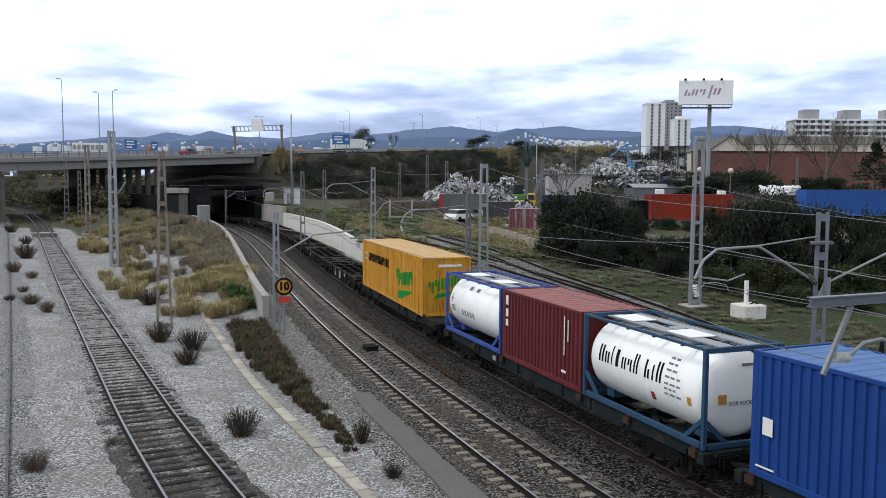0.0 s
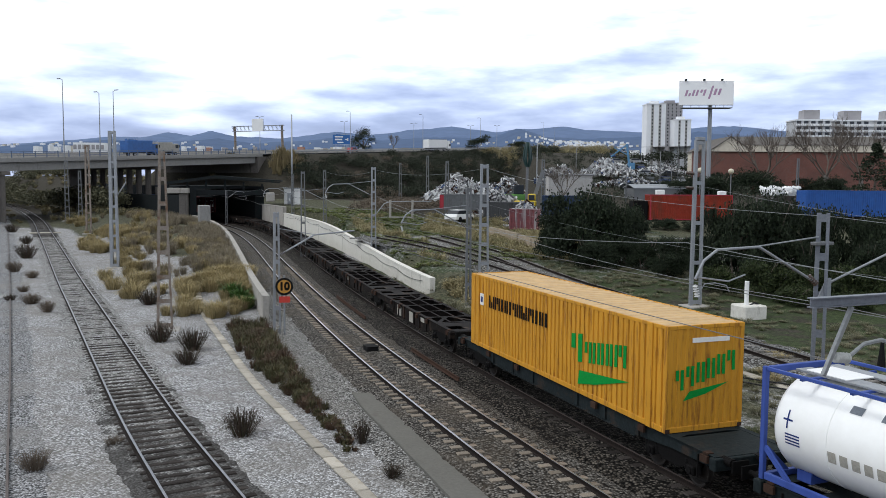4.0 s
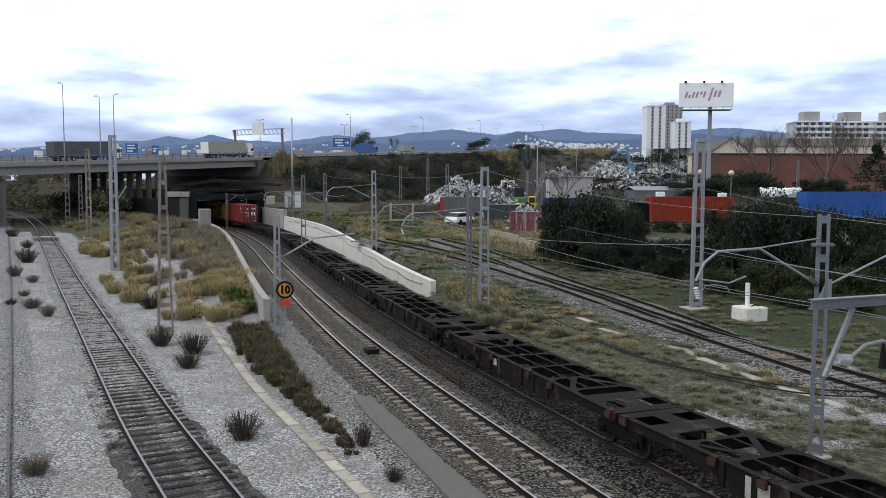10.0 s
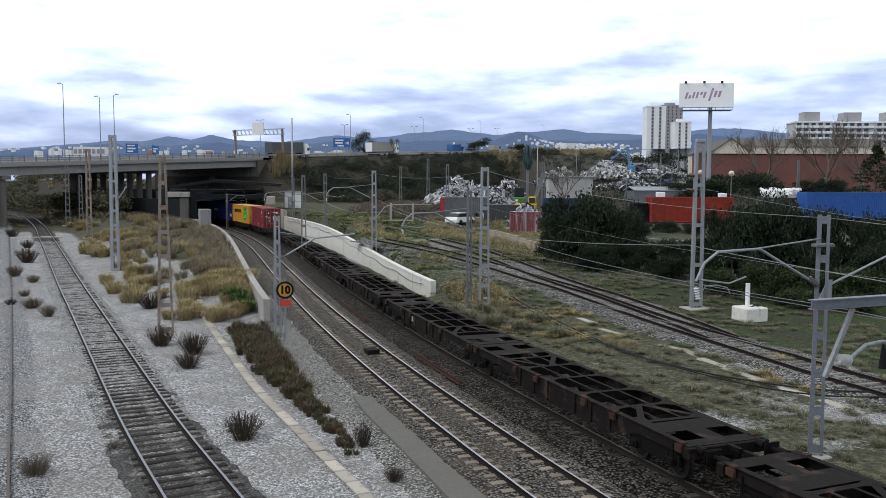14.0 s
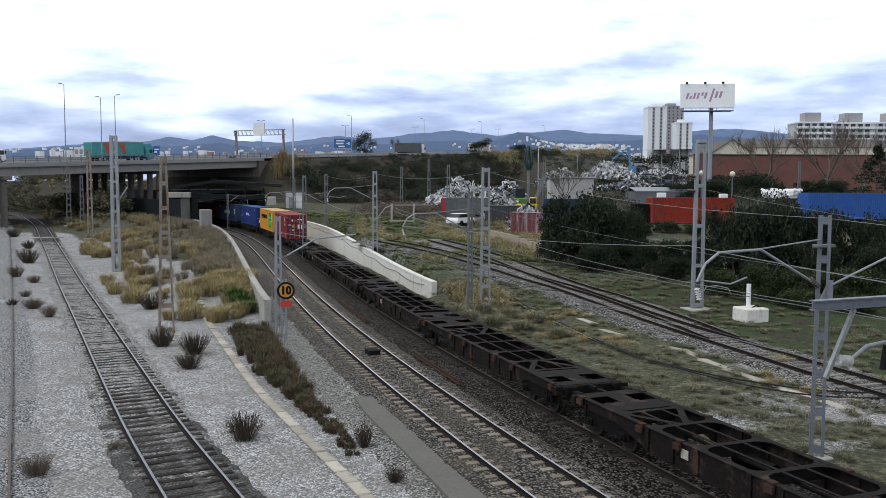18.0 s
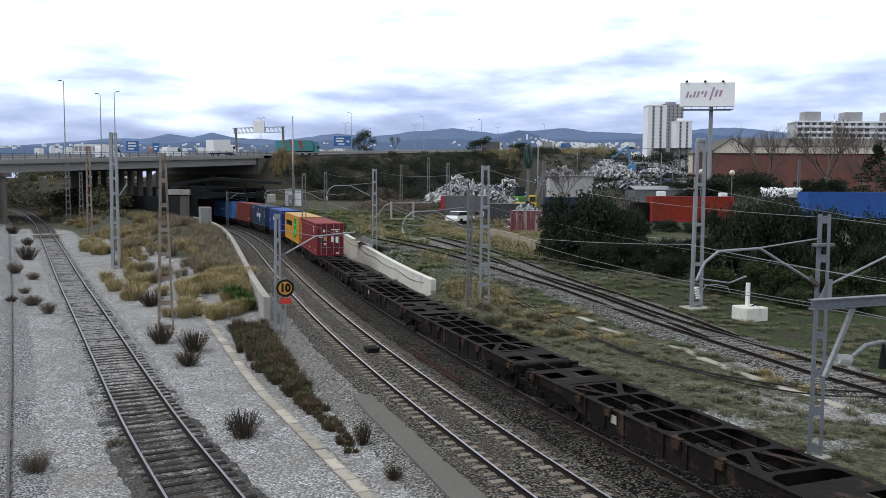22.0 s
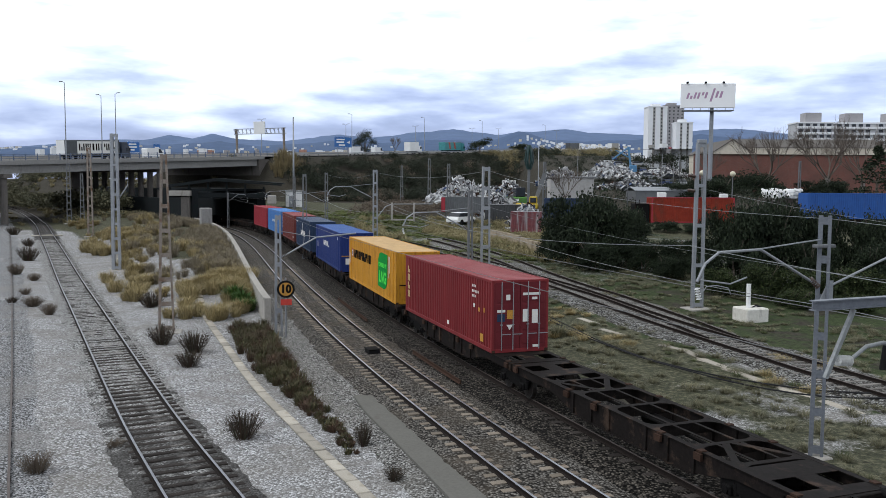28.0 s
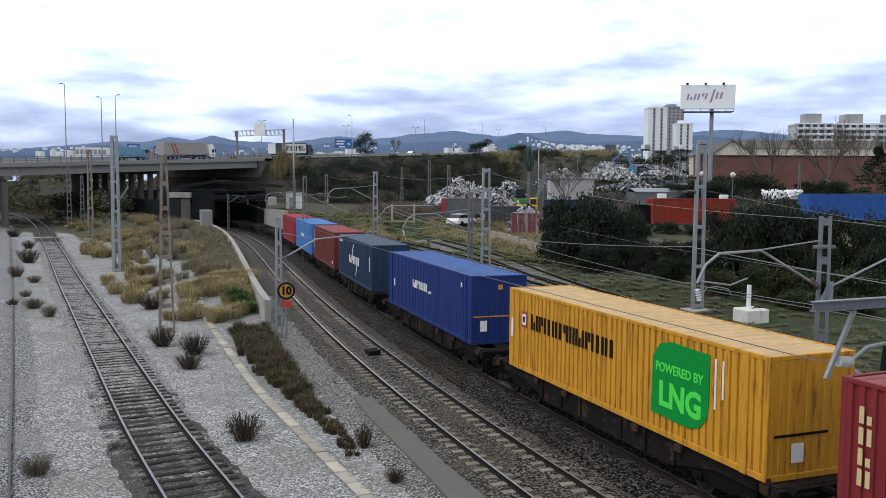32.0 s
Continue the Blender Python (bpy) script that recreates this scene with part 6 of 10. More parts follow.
tank_rear = tank_container("white tank in a bright blue frame", TANK_BRIGHT, False)
tank_front = tank_container("white tank with dark lettering shapes in a dark blue frame", TANK_BLUE, True)
r = random.Random(8)
xx = -2.15
for kind, wdt, hh in (("twin", 0.26, 0.5), ("twin", 0.22, 0.34), ("stem", 0.12, 0.55), ("stem", 0.3, 0.5), ("twin", 0.22, 0.34), ("high", 0.22, 0.34), ("twin", 0.22, 0.55), (None, 0, 0), ("low", 0.24, 0.5), ("stem", 0.14, 0.42), ("twin", 0.24, 0.55)):
    if kind is None:
        xx += 0.25
        continue
    for u0, u1, v0, v1 in STROKES[kind]:
        stick_on_tank(tank_front, xx + wdt * u0, xx + wdt * u1, 1.28 + hh * v0, 1.28 + hh * v1, INK)
    xx += wdt + 0.09
DULL_INK = surface("grey_small_print", (0.22, 0.24, 0.27), rough=0.75, bump=0)
for z in (1.98, 1.84, 1.68, 1.5, 1.32, 1.18, 1.04):
    a = 1.25
    for i in range(r.randint(2, 4)):
        wdt = r.uniform(0.12, 0.24)
        stick_on_tank(tank_front, a, a + wdt, z, z + 0.055, DULL_INK, "number_bar")
        a += wdt + 0.06
stick_on_tank(tank_front, 2.25, 2.42, 0.98, 1.2, M["sign_yellow"], "warning_sticker", "yellow hazard sticker")
stick_on_tank(tank_front, 0.55, 0.72, 0.72, 0.95, C_SCARLET, "warning_sticker")
for k in range(2):
    stick_on_tank(tank_rear, -0.9 + 0.75 * k, -0.6 + 0.75 * k, 2.02, 2.16, DULL_INK, "number_bar")
for k in range(4):
    stick_on_tank(tank_rear, -2.35, -1.95, 1.0 + 0.07 * k, 1.035 + 0.07 * k, C_NAVY, "mark_bar")
stick_on_tank(tank_rear, -2.32, -2.28, 1.35, 1.75, C_NAVY, "mark_bar")
stick_on_tank(tank_rear, -2.42, -2.16, 1.52, 1.56, C_NAVY, "mark_bar")
for k in range(5):
    stick_on_tank(tank_rear, -1.2 + 0.3 * k, -1.0 + 0.3 * k, 0.92, 1.16, M["plate"], "mark_bar")
front_patch(tank_front, 2.90, -0.7, -0.45, 1.1, 1.35, M["sign_yellow"], "warning_sticker")
lettering("FOR FOODSTUFF", 0.11, DULL_INK, tank_front, pose(2.912, 0.22, 1.1, 0, 0, 90))
front_patch(tank_front, 2.90, 0.0, 0.45, 2.05, 2.12, DULL_INK, "number_bar")

AMBER_BOX, LNG_BOX, RED_BOX, NAVY_BOX, SLATE_BOX, BROWN_BOX, LIGHT_BOX, SCARLET_BOX, BLUE_BOX, MAROON_BOX = load_train()


# ---------------------------------------------------------------- wagons
def wheelset(parent, at):
    sh = Shape()
    for sy in (-1, 1):
        ring = [(0.12, -0.09), (0.40, -0.06), (0.42, -0.068), (0.46, -0.068), (0.465, 0.04), (0.495, 0.068), (0.44, 0.068), (0.40, 0.03), (0.12, 0.06)]
        rr = [(a, b * -sy) for a, b in ring]
        sh.lathe(rr, 18, at=pose(0, sy * 0.84, 0, 0, 0, 90))
        for k in range(3):
            a = k * 2.094
            sh.box((-0.04, -0.08, 0.2), (0.04, 0.08, 0.34), at=pose(0, sy * 0.84, 0) @ Matrix.Rotation(a, 4, "Y"))
    sh.tube((0, -0.95, 0), (0, 0.95, 0), 0.08, 8)
    return part("wheelset", sh, M["wheel"], parent, at=at)


WHEEL_MESH = []


def bogie(parent, x, wheelsets):
    b = part("bogie", Shape().box((-0.16, -0.85, 0.62), (0.16, 0.85, 0.85), c=0.02).tube((0, 0, 0.8), (0, 0, 0.98), 0.3, 14), M["wagon_dark"], parent, at=pose(x, 0, 0))
    for sy in (-1, 1):
        sh = Shape()
        prof = [(-1.2, 0.62), (-1.05, 0.74), (-0.4, 0.80), (0.4, 0.80), (1.05, 0.74), (1.2, 0.62), (1.1, 0.5), (0.7, 0.52), (0.35, 0.36), (-0.35, 0.36), (-0.7, 0.52), (-1.1, 0.5)]
        sh.prism(prof, sy * 1.02 - 0.07, sy * 1.02 + 0.07, at=Matrix(((1, 0, 0, 0), (0, 0, 1, 0), (0, 1, 0, 0), (0, 0, 0, 1))))
        part("side_frame", sh, M["wagon_dark"], b)
        for xa in (-0.9, 0.9):
            part("axle_box", Shape().box((xa - 0.16, sy * 1.08 - 0.1, 0.34), (xa + 0.16, sy * 1.08 + 0.1, 0.58), c=0.03).tube((xa, sy * 1.16, 0.46), (xa, sy * 1.22, 0.46), 0.1, 10), M["wagon_dark"], b)
            for dx in (-0.24, 0.24):
                part("spring", Shape().tube((xa + dx, sy * 1.05, 0.4), (xa + dx, sy * 1.05, 0.68), 0.07, 8), M["wagon_dark"], b)
    for xa in (-0.9, 0.9):
        if not WHEEL_MESH:
            w = wheelset(b, pose(xa, 0, 0.46))
            WHEEL_MESH.append(w.data)
        else:
            w = part("wheelset", WHEEL_MESH[0], None, b, at=pose(xa, 0, 0.46))
        wheelsets.append(w)
    return b


def skeleton_wagon(label, L, base, mat, plates=(), belly=5.4, deep=0.42, flat=False, joint=0):
    """A container flat of open steelwork: deep side sills, cross members, diagonal ends.
    joint: the end (-1 or 1) that shares its bogie with the next half of a twin wagon, 0 for none."""
    t = thing("container_wagon", label, "container wagon", group="container wagons")
    ends = {sx: L / 2 - (0.04 if sx == joint else 0.62) for sx in (-1, 1)}
    h0, h1 = -ends[-1], ends[1]
    z1 = DECK - 0.03
    to_side = Matrix(((1, 0, 0, 0), (0, 0, 1, 0), (0, 1, 0, 0), (0, 0, 0, 1)))
    for sy in (-1, 1):
        y = sy * 1.13
        web = [(h0, z1 - 0.30), (-belly - 1.7, z1 - 0.30), (-belly, deep), (belly, deep), (belly + 1.7, z1 - 0.30), (h1, z1 - 0.30), (h1, z1), (h0, z1)]
        s = part("side_sill", Shape().prism(web, y - 0.012, y + 0.012, at=to_side), mat, t)
        part("top_flange", Shape().box((h0, y - 0.13 if sy > 0 else y - 0.06, z1), (h1, y + 0.06 if sy > 0 else y + 0.13, z1 + 0.022)), mat, s)
        part("bottom_flange", Shape().box((-belly, y - 0.09, deep - 0.02), (belly, y + 0.09, deep)), mat, s)
        for x in (-belly - 0.1, -belly * 0.66, -belly * 0.32, belly * 0.32, belly * 0.66, belly + 0.1):
            part("stiffener", Shape().box((x - 0.09, y - 0.07, deep + 0.02), (x + 0.09, y + 0.07, z1 - 0.002)), mat, s)
        for x in (h0 + 0.35, -belly * 0.56, belly * 0.56, h1 - 0.35, -belly - 0.4, belly + 0.4):
            part("spigot", Shape().box((x - 0.1, y - 0.09, z1 + 0.0), (x + 0.1, y + 0.09, z1 + 0.05)).box((x - 0.14, sy * 1.2, z1 - 0.2), (x + 0.14, sy * 1.28, z1 - 0.02)), M["rust"], s)
    # cross members
    inner = (0.63, 0.21) if belly > 4 else (0.36,)
    for x in [-belly - 1.6, -belly] + [-belly * q for q in inner] + [belly * q for q in reversed(inner)] + [belly, belly + 1.6]:
        cm = Shape().box((x - 0.10, -1.02, z1), (x + 0.10, 1.02, z1 + 0.018)).box((x - 0.01, -1.1, z1 - 0.34), (x + 0.01, 1.1, z1))
        for sx in (-1, 1):
            for sy in (-1, 1):
                e = x + sx * 0.10
                tri = [(e, sy * 1.01), (e + sx * 0.30, sy * 1.01), (e + sx * 0.10, sy * 0.90), (e, sy * 0.68)]
                cm.prism(tri if sx * sy < 0 else tri[::-1], z1 + 0.001, z1 + 0.0165)
        part("cross_member", cm, mat, t)
    for y in (-0.36, 0.36):
        part("stringer", Shape().box((-belly - 1.5, y - 0.045, z1 - 0.003), (belly + 1.5, y + 0.045, z1 + 0.014)), mat, t)
    part("brake_pipe", Shape().tube((h0, 0.2, 0.72), (h1, 0.2, 0.72), 0.05, 6).tube((-belly, -0.4, 0.66), (belly, -0.4, 0.66), 0.04, 6), M["wagon_dark"], t)
    part("brake_reservoir", Shape().tube((-1.4, 0.5, 0.6), (0.0, 0.5, 0.6), 0.2, 12), M["wagon_dark"], t)
    # ends: a plated head with cut-outs and diagonals
    for sx in (-1, 1):
        h = ends[sx]
        e = part("end_deck", Shape().box((sx * (h - 0.85) - 0.85, -1.0, z1 - 0.006), (sx * (h - 0.85) + 0.85, 1.0, z1 + 0.012)) if flat else
                 Shape().box((sx * (h - 0.25) - 0.25, -1.0, z1), (sx * (h - 0.25) + 0.25, 1.0, z1 + 0.016)).box((sx * (h - 1.75) - 0.45, -1.0, z1), (sx * (h - 1.75) + 0.45, 1.0, z1 + 0.016)).box((min(sx * (h - 0.4), sx * (h - 1.5)), -0.3, z1), (max(sx * (h - 0.4), sx * (h - 1.5)), 0.3, z1 + 0.0155)), mat, t)
        for sy in (-1, 1):
            part("diagonal", Shape().beam((sx * (belly + 0.0), sy * 0.08, z1 + 0.006), (sx * (belly + 1.55), sy * 0.98, z1 + 0.006), 0.2, 0.018), mat, t)
        if sx == joint:
            part("joint_beam", Shape().box((sx * (h - 0.1) - 0.09, -1.2, 0.84), (sx * (h - 0.1) + 0.09, 1.2, z1), c=0.02), mat, t)
            continue
        part("headstock", Shape().box((sx * h - 0.12, -1.28, 0.78), (sx * h + 0.12, 1.28, z1 + 0.0), c=0.02), mat, t)
        part("draw_hook", Shape().box((min(sx * h, sx * (h + 0.55)), -0.06, 0.98), (max(sx * h, sx * (h + 0.55)), 0.06, 1.1)), M["wagon_dark"], t)
        for sy in (-1, 1):
            bf = part("buffer", Shape().tube((sx * h, sy * 0.93, 1.03), (sx * (h + 0.35), sy * 0.93, 1.03), 0.11, 12), M["wagon_dark"], t)
            part("buffer_head", Shape().tube((sx * (h + 0.35), sy * 0.93, 1.03), (sx * (h + 0.6), sy * 0.93, 1.03), 0.06, 10).box((min(sx * (h + 0.58), sx * (h + 0.62)), sy * 0.93 - 0.24, 0.87), (max(sx * (h + 0.58), sx * (h + 0.62)), sy * 0.93 + 0.24, 1.19), c=0.008), M["wagon_dark"], bf)
            part("step", Shape().box((sx * (h - 0.5) - 0.2, sy * 1.2 - 0.02, 0.35), (sx * (h - 0.5) + 0.2, sy * 1.2 + 0.1, 0.39)).box((sx * (h - 0.68) - 0.02, sy * 1.2, 0.35), (sx * (h - 0.68) + 0.02, sy * 1.2 + 0.03, z1 - 0.1)), M["wagon_dark"], t)
    wheelsets = []
    for sx in (-1, 1):
        if sx != joint:
            bogie(t, sx * base / 2, wheelsets)
        elif sx > 0:
            bogie(t, sx * L / 2, wheelsets)
    for x0, x1, z0, zz, m in plates:
        patch(t, x0, x1, z0, zz, m, -1.16, "data_plate", "cream data plate")
    return t


def wheels_of(t):
    return [c for b in t.children if b.name.startswith("bogie") for c in b.children if c.name.startswith("wheelset")]


TRAIN = []           # (wagon, metres behind the reference, bogie spacing)
LOADS = []           # (load, wagon, x on the wagon)
HALF = 15.25         # twin wagons: two halves on three bogies
half_args = dict(L=HALF, base=10.6, mat=M["wagon"], belly=3.0)
marked = skeleton_wagon("front half of an empty dark skeleton wagon with cream plates", plates=[(-2.3, -1.5, 0.47, 1.0, M["plate"]), (0.1, 0.95, 0.47, 1.0, M["plate"]), (2.2, 2.8, 0.8, 1.0, M["plate"])], joint=-1, **half_args)
fronts = skeleton_wagon("front half of an empty brown black skeleton wagon", joint=-1, **half_args)
rears = skeleton_wagon("rear half of an empty brown black skeleton wagon", plates=[(-1.6, -1.3, 0.70, 0.95, M["plate"])], joint=1, **half_args)
for i in range(9):
    w = marked if i == 0 else (rears if i == 1 else fronts if i == 2 else copy_thing(rears if i % 2 else fronts, Matrix()))
    TRAIN.append((w, -139.2 + HALF * (i + 0.5), 10.6))
for i in range(4):
    TRAIN.append((copy_thing(rears if i % 2 else fronts, Matrix()), 108.0 + HALF * (i + 0.5), 10.6))
tank_wagon = skeleton_wagon("grey green wagon carrying two tanks and a box", 19.74, 14.2, M["wagon_grey"], [(-4.0, -3.6, 0.78, 0.95, M["plate"])], deep=0.70)
TRAIN.append((tank_wagon, -167.66, 14.2))
LOADS += [(tank_front, tank_wagon, 6.24), (MAROON_BOX, tank_wagon, 0.05), (tank_rear, tank_wagon, -6.24)]
lead_wagon = copy_thing(tank_wagon, Matrix())
TRAIN.append((lead_wagon, -187.45, 14.2))
LOADS.append((BLUE_BOX, lead_wagon, -2.85))
amber_wagon = skeleton_wagon("grey flat wagon under the long amber container", 18.3, 13.2, M["wagon_grey"], [], 5.0, 0.66, True)
TRAIN.append((amber_wagon, -148.4, 13.2))
LOADS.append((AMBER_BOX, amber_wagon, -0.35))
for c0, c1, box, mid, lab in ((-1.93, 13.15, RED_BOX, 6.1, "rear half of a dark wagon under the red container"), (13.15, 29.75, LNG_BOX, 20.95, "dark wagon under the amber container"), (29.85, 47.4, NAVY_BOX, 38.55, "dark wagon under the navy container"),
                             (48.6, 63.3, SLATE_BOX, 56.1, "dark wagon under the slate blue container"), (63.3, 77.4, BROWN_BOX, 70.5, "dark wagon under the brown red container"), (77.4, 92.9, LIGHT_BOX, 85.3, "dark wagon under the light blue container"), (92.9, 107.5, SCARLET_BOX, 100.1, "dark wagon under the scarlet container")):
    L = c1 - c0
    w = skeleton_wagon(lab, L, L - 5.2, M["wagon"], [], L / 2 - 4.6, 0.42, joint=1 if box is RED_BOX else 0)
    TRAIN.append((w, (c0 + c1) / 2, L - 5.2))
    LOADS.append((box, w, (c0 + c1) / 2 - mid))


# ---------------------------------------------------------------- motorway traffic
# local x forward with the front bumper at 0, z up from the road
TRAFFIC = []         # (vehicle, metres along the motorway at 0 s, metres a second, metres from the near edge)


def tyres(t, axles, half, r=0.5, w=0.3):
    for x in axles:
        for sy in (-1, 1):
            wh = part("wheel", Shape().tube((x, sy * half - w / 2, r), (x, sy * half + w / 2, r), r, 16), M["rubber"], t)
            part("rim", Shape().tube((x, sy * (half + w / 2) - 0.01, r), (x, sy * (half + w / 2) + 0.012, r), r * 0.55, 12), M["galv"], wh)


def cab(t, mat, L=2.2, H=3.6, W=2.5):
    w = W / 2
    prof = [(0.0, 0.45), (0.02, 1.4), (-0.25, 2.7), (-0.75, H), (-L, H), (-L, 0.8), (-0.5, 0.45)]
    c = part("cab", Shape().prism(prof, -w, w, at=Matrix(((1, 0, 0, 0), (0, 0, -1, 0), (0, 1, 0, 0), (0, 0, 0, 1)))), mat, t)
    part("windscreen", Shape().add([(0.03, -w + 0.12, 1.55), (0.03, w - 0.12, 1.55), (-0.21, w - 0.18, 2.62), (-0.21, -w + 0.18, 2.62)], [(0, 1, 2, 3)]), M["glass"], c)
    for sy in (-1, 1):
        part("side_window", Shape().box((-1.15, sy * (w + 0.004) - 0.008, 1.65), (-0.35, sy * (w + 0.004) + 0.008, 2.45)), M["glass"], c)
        part("mirror", Shape().box((-0.2, sy * (w + 0.12) - 0.08, 1.8), (-0.05, sy * (w + 0.12) + 0.08, 2.4)), M["black"], c)
        part("headlight", Shape().box((-0.02, sy * 0.9 - 0.2, 0.7), (0.03, sy * 0.9 + 0.2, 0.9)), M["white"], c)
    part("bumper", Shape().box((-0.4, -w, 0.3), (0.06, w, 0.75), c=0.05), M["galv_dark"], c)
    return c


def semi(label, cab_mat, box_mat, k0, speed, back, rear_mat=None, marks=None, wall="curtain"):
    t = thing("articulated_lorry", label, "lorry", group="motorway traffic")
    cab(t, cab_mat)
    tr = part("trailer", Shape().box((-16.3, -1.27, 1.12), (-2.8, 1.27, 4.0), c=0.04), box_mat, t, "long box trailer")
    part("chassis", Shape().box((-16.2, -0.5, 0.75), (-0.8, 0.5, 1.1)), M["black"], t)
    part("side_guard", Shape().box((-11.5, -1.2, 0.5), (-6.0, -1.15, 1.0)), M["black"], t)
    part("rear_door", Shape().box((-16.33, -1.22, 1.15), (-16.3, 1.22, 3.95)), rear_mat or box_mat, tr)
    for i in range(9):
        x = -15.6 + 1.5 * i
        part("curtain_pole", Shape().box((x - 0.03, -1.285, 1.2), (x + 0.03, -1.268, 3.9)), box_mat, tr)
    part("roof_edge", Shape().box((-16.3, -1.3, 3.94), (-2.8, -1.26, 4.03)), M["galv"], tr)
    if marks:
        marks(tr)
    tyres(t, (-1.4, -5.0, -11.9, -13.2, -14.5), 1.05)
    TRAFFIC.append((t, k0, speed, back))
    return t


def box_truck(label, cab_mat, box_mat, k0, speed, back, L=8.0, H=3.6):
    t = thing("box_lorry", label, "lorry", group="motorway traffic")
    cab(t, cab_mat, 1.9, 2.6, 2.2)
    part("box", Shape().box((-L, -1.2, 0.95), (-2.05, 1.2, H), c=0.03), box_mat, t, "plain box body")
    part("chassis", Shape().box((-L + 0.1, -0.5, 0.65), (-0.8, 0.5, 0.94)), M["black"], t)
    tyres(t, (-1.2, -L + 1.9), 0.98, 0.42)
    TRAFFIC.append((t, k0, speed, back))
    return t


def van(label, mat, k0, speed, back, L=5.4, H=2.3, name="van", cat="van"):
    t = thing(name, label, cat, group="motorway traffic")
    h0 = 0.3
    if cat == "van":
        prof = [(0, h0), (0.0, 0.75), (-0.9, 1.15), (-1.7, H - 0.1), (-2.1, H), (-L + 0.1, H), (-L, H - 0.2), (-L, h0)]
        win = [(-0.98, 1.2), (-1.68, H - 0.2), (-2.2, H - 0.2), (-2.2, 1.25)]
    else:
        prof = [(0, h0), (0.0, 0.65), (-0.9, 0.85), (-1.6, H), (-3.2, H), (-3.9, 0.95), (-L, 0.85), (-L, h0)]
        win = [(-1.05, 0.88), (-1.68, H - 0.1), (-3.1, H - 0.1), (-3.7, 0.95)]
    side = Matrix(((1, 0, 0, 0), (0, 0, -1, 0), (0, 1, 0, 0), (0, 0, 0, 1)))
    b = part("body", Shape().prism(prof, -0.9, 0.9, at=side), mat, t)
    part("windows", Shape().prism(win, -0.912, 0.912, at=side), M["glass"], b)
    part("bumper", Shape().box((-0.1, -0.88, 0.28), (0.05, 0.88, 0.5)), M["galv_dark"], b)
    tyres(t, (-0.95, -L + 0.95), 0.8, 0.33, 0.2)
    TRAFFIC.append((t, k0, speed, back))
    return t


LANE = 4.2
V_CREAM = surface("cream_tarpaulin", (0.36, 0.345, 0.31), (0.27, 0.255, 0.23), rough=0.6, fine=2, grime=(0.2, 0.19, 0.17), grime_from=0.6)
V_GREY = surface("slate_grey_tarpaulin", (0.085, 0.092, 0.10), rough=0.6, fine=2)
V_TEAL = surface("teal_tarpaulin", (0.06, 0.30, 0.32), rough=0.6, fine=2)
V_BLUE = surface("bright_blue_lorry_paint", (0.03, 0.12, 0.38), rough=0.5, fine=2)
V_SKY = surface("pale_blue_lorry_paint", (0.14, 0.33, 0.48), rough=0.5, fine=2)
V_RED = surface("red_car_paint", (0.30, 0.03, 0.04), rough=0.4, fine=2)
V_ORANGE = surface("orange_red_print", (0.42, 0.075, 0.04), rough=0.6, bump=0)
V_DARK = surface("dark_blue_cab_paint", (0.035, 0.045, 0.07), rough=0.45, fine=2)


def slashes(tr):
    for x in (-12.6, -8.6):
        part("slash", Shape().prism([(x, 1.5), (x + 1.0, 1.5), (x + 0.5, 3.95), (x - 0.9, 3.95)], -1.3, -1.286, at=Matrix(((1, 0, 0, 0), (0, 0, 1, 0), (0, 1, 0, 0), (0, 0, 0, 1)))), V_ORANGE, tr, "orange slash")


def stripes(tr):
    for x in (-13.4, -12.4):
        part("stripe", Shape().prism([(x, 1.5), (x + 0.45, 1.5), (x - 0.5, 3.8), (x - 0.95, 3.8)], -1.3, -1.286, at=Matrix(((1, 0, 0, 0), (0, 0, 1, 0), (0, 1, 0, 0), (0, 0, 0, 1)))), V_ORANGE, tr, "red stripe")


def name_blocks(tr):
    part("name_ground", Shape().box((-13.4, -1.3, 1.3), (-3.3, -1.286, 3.75)), PRINT, tr)
    bars(tr, -13.0, -3.7, 1.9, 3.3, 9, INK, -1.3, fill=0.84)


semi("lorry with a dusty cream curtain trailer", M["white"], V_CREAM, -104.3, 14.82, LANE, M["white"])
semi("lorry with a slate grey curtain trailer", M["white"], V_GREY, -126.3, 13.54, LANE, V_GREY)
semi("teal lorry with orange slashes on its trailer", V_TEAL, V_TEAL, -211.2, 12.63, LANE, None, slashes)
semi("dark lorry with a trailer of large black lettering shapes", V_DARK, V_GREY, -361.7, 13.3, LANE, M["white"], name_blocks)
semi("lorry with a cream trailer and red stripes", M["white"], V_CREAM, -389.8, 13.18, LANE, V_CREAM, stripes)
semi("distant lorry with a white tank-like trailer", M["white"], M["white"], 88.0, 11.45, LANE)
box_truck("bright blue box lorry", V_BLUE, V_BLUE, -31.7, 12.44, LANE, 9.0, 3.4)
box_truck("white box lorry with a tall body", M["white"], M["white"], -243.7, 12.82, LANE, 8.0, 4.0)
box_truck("pale blue lorry with a low body", V_SKY, V_SKY, -426.5, 13.8, LANE, 8.5, 3.1)
box_truck("small lorry with a cream box body", V_CREAM, V_CREAM, -36.1, 14.76, LANE, 6.5, 3.0)
van("white panel van on the motorway", M["white"], -241.2, 12.22, LANE + 3.4)
van("white panel van with a long body", M["white"], -273.9, 13.04, LANE + 3.4, 6.4, 2.6)
van("white delivery van with a square body", M["white"], -442.7, 16.62, LANE + 3.4, 5.6, 2.4)
van("white estate car on the motorway", M["white"], -329.1, 13.82, LANE, 4.5, 1.5, "car", "car")
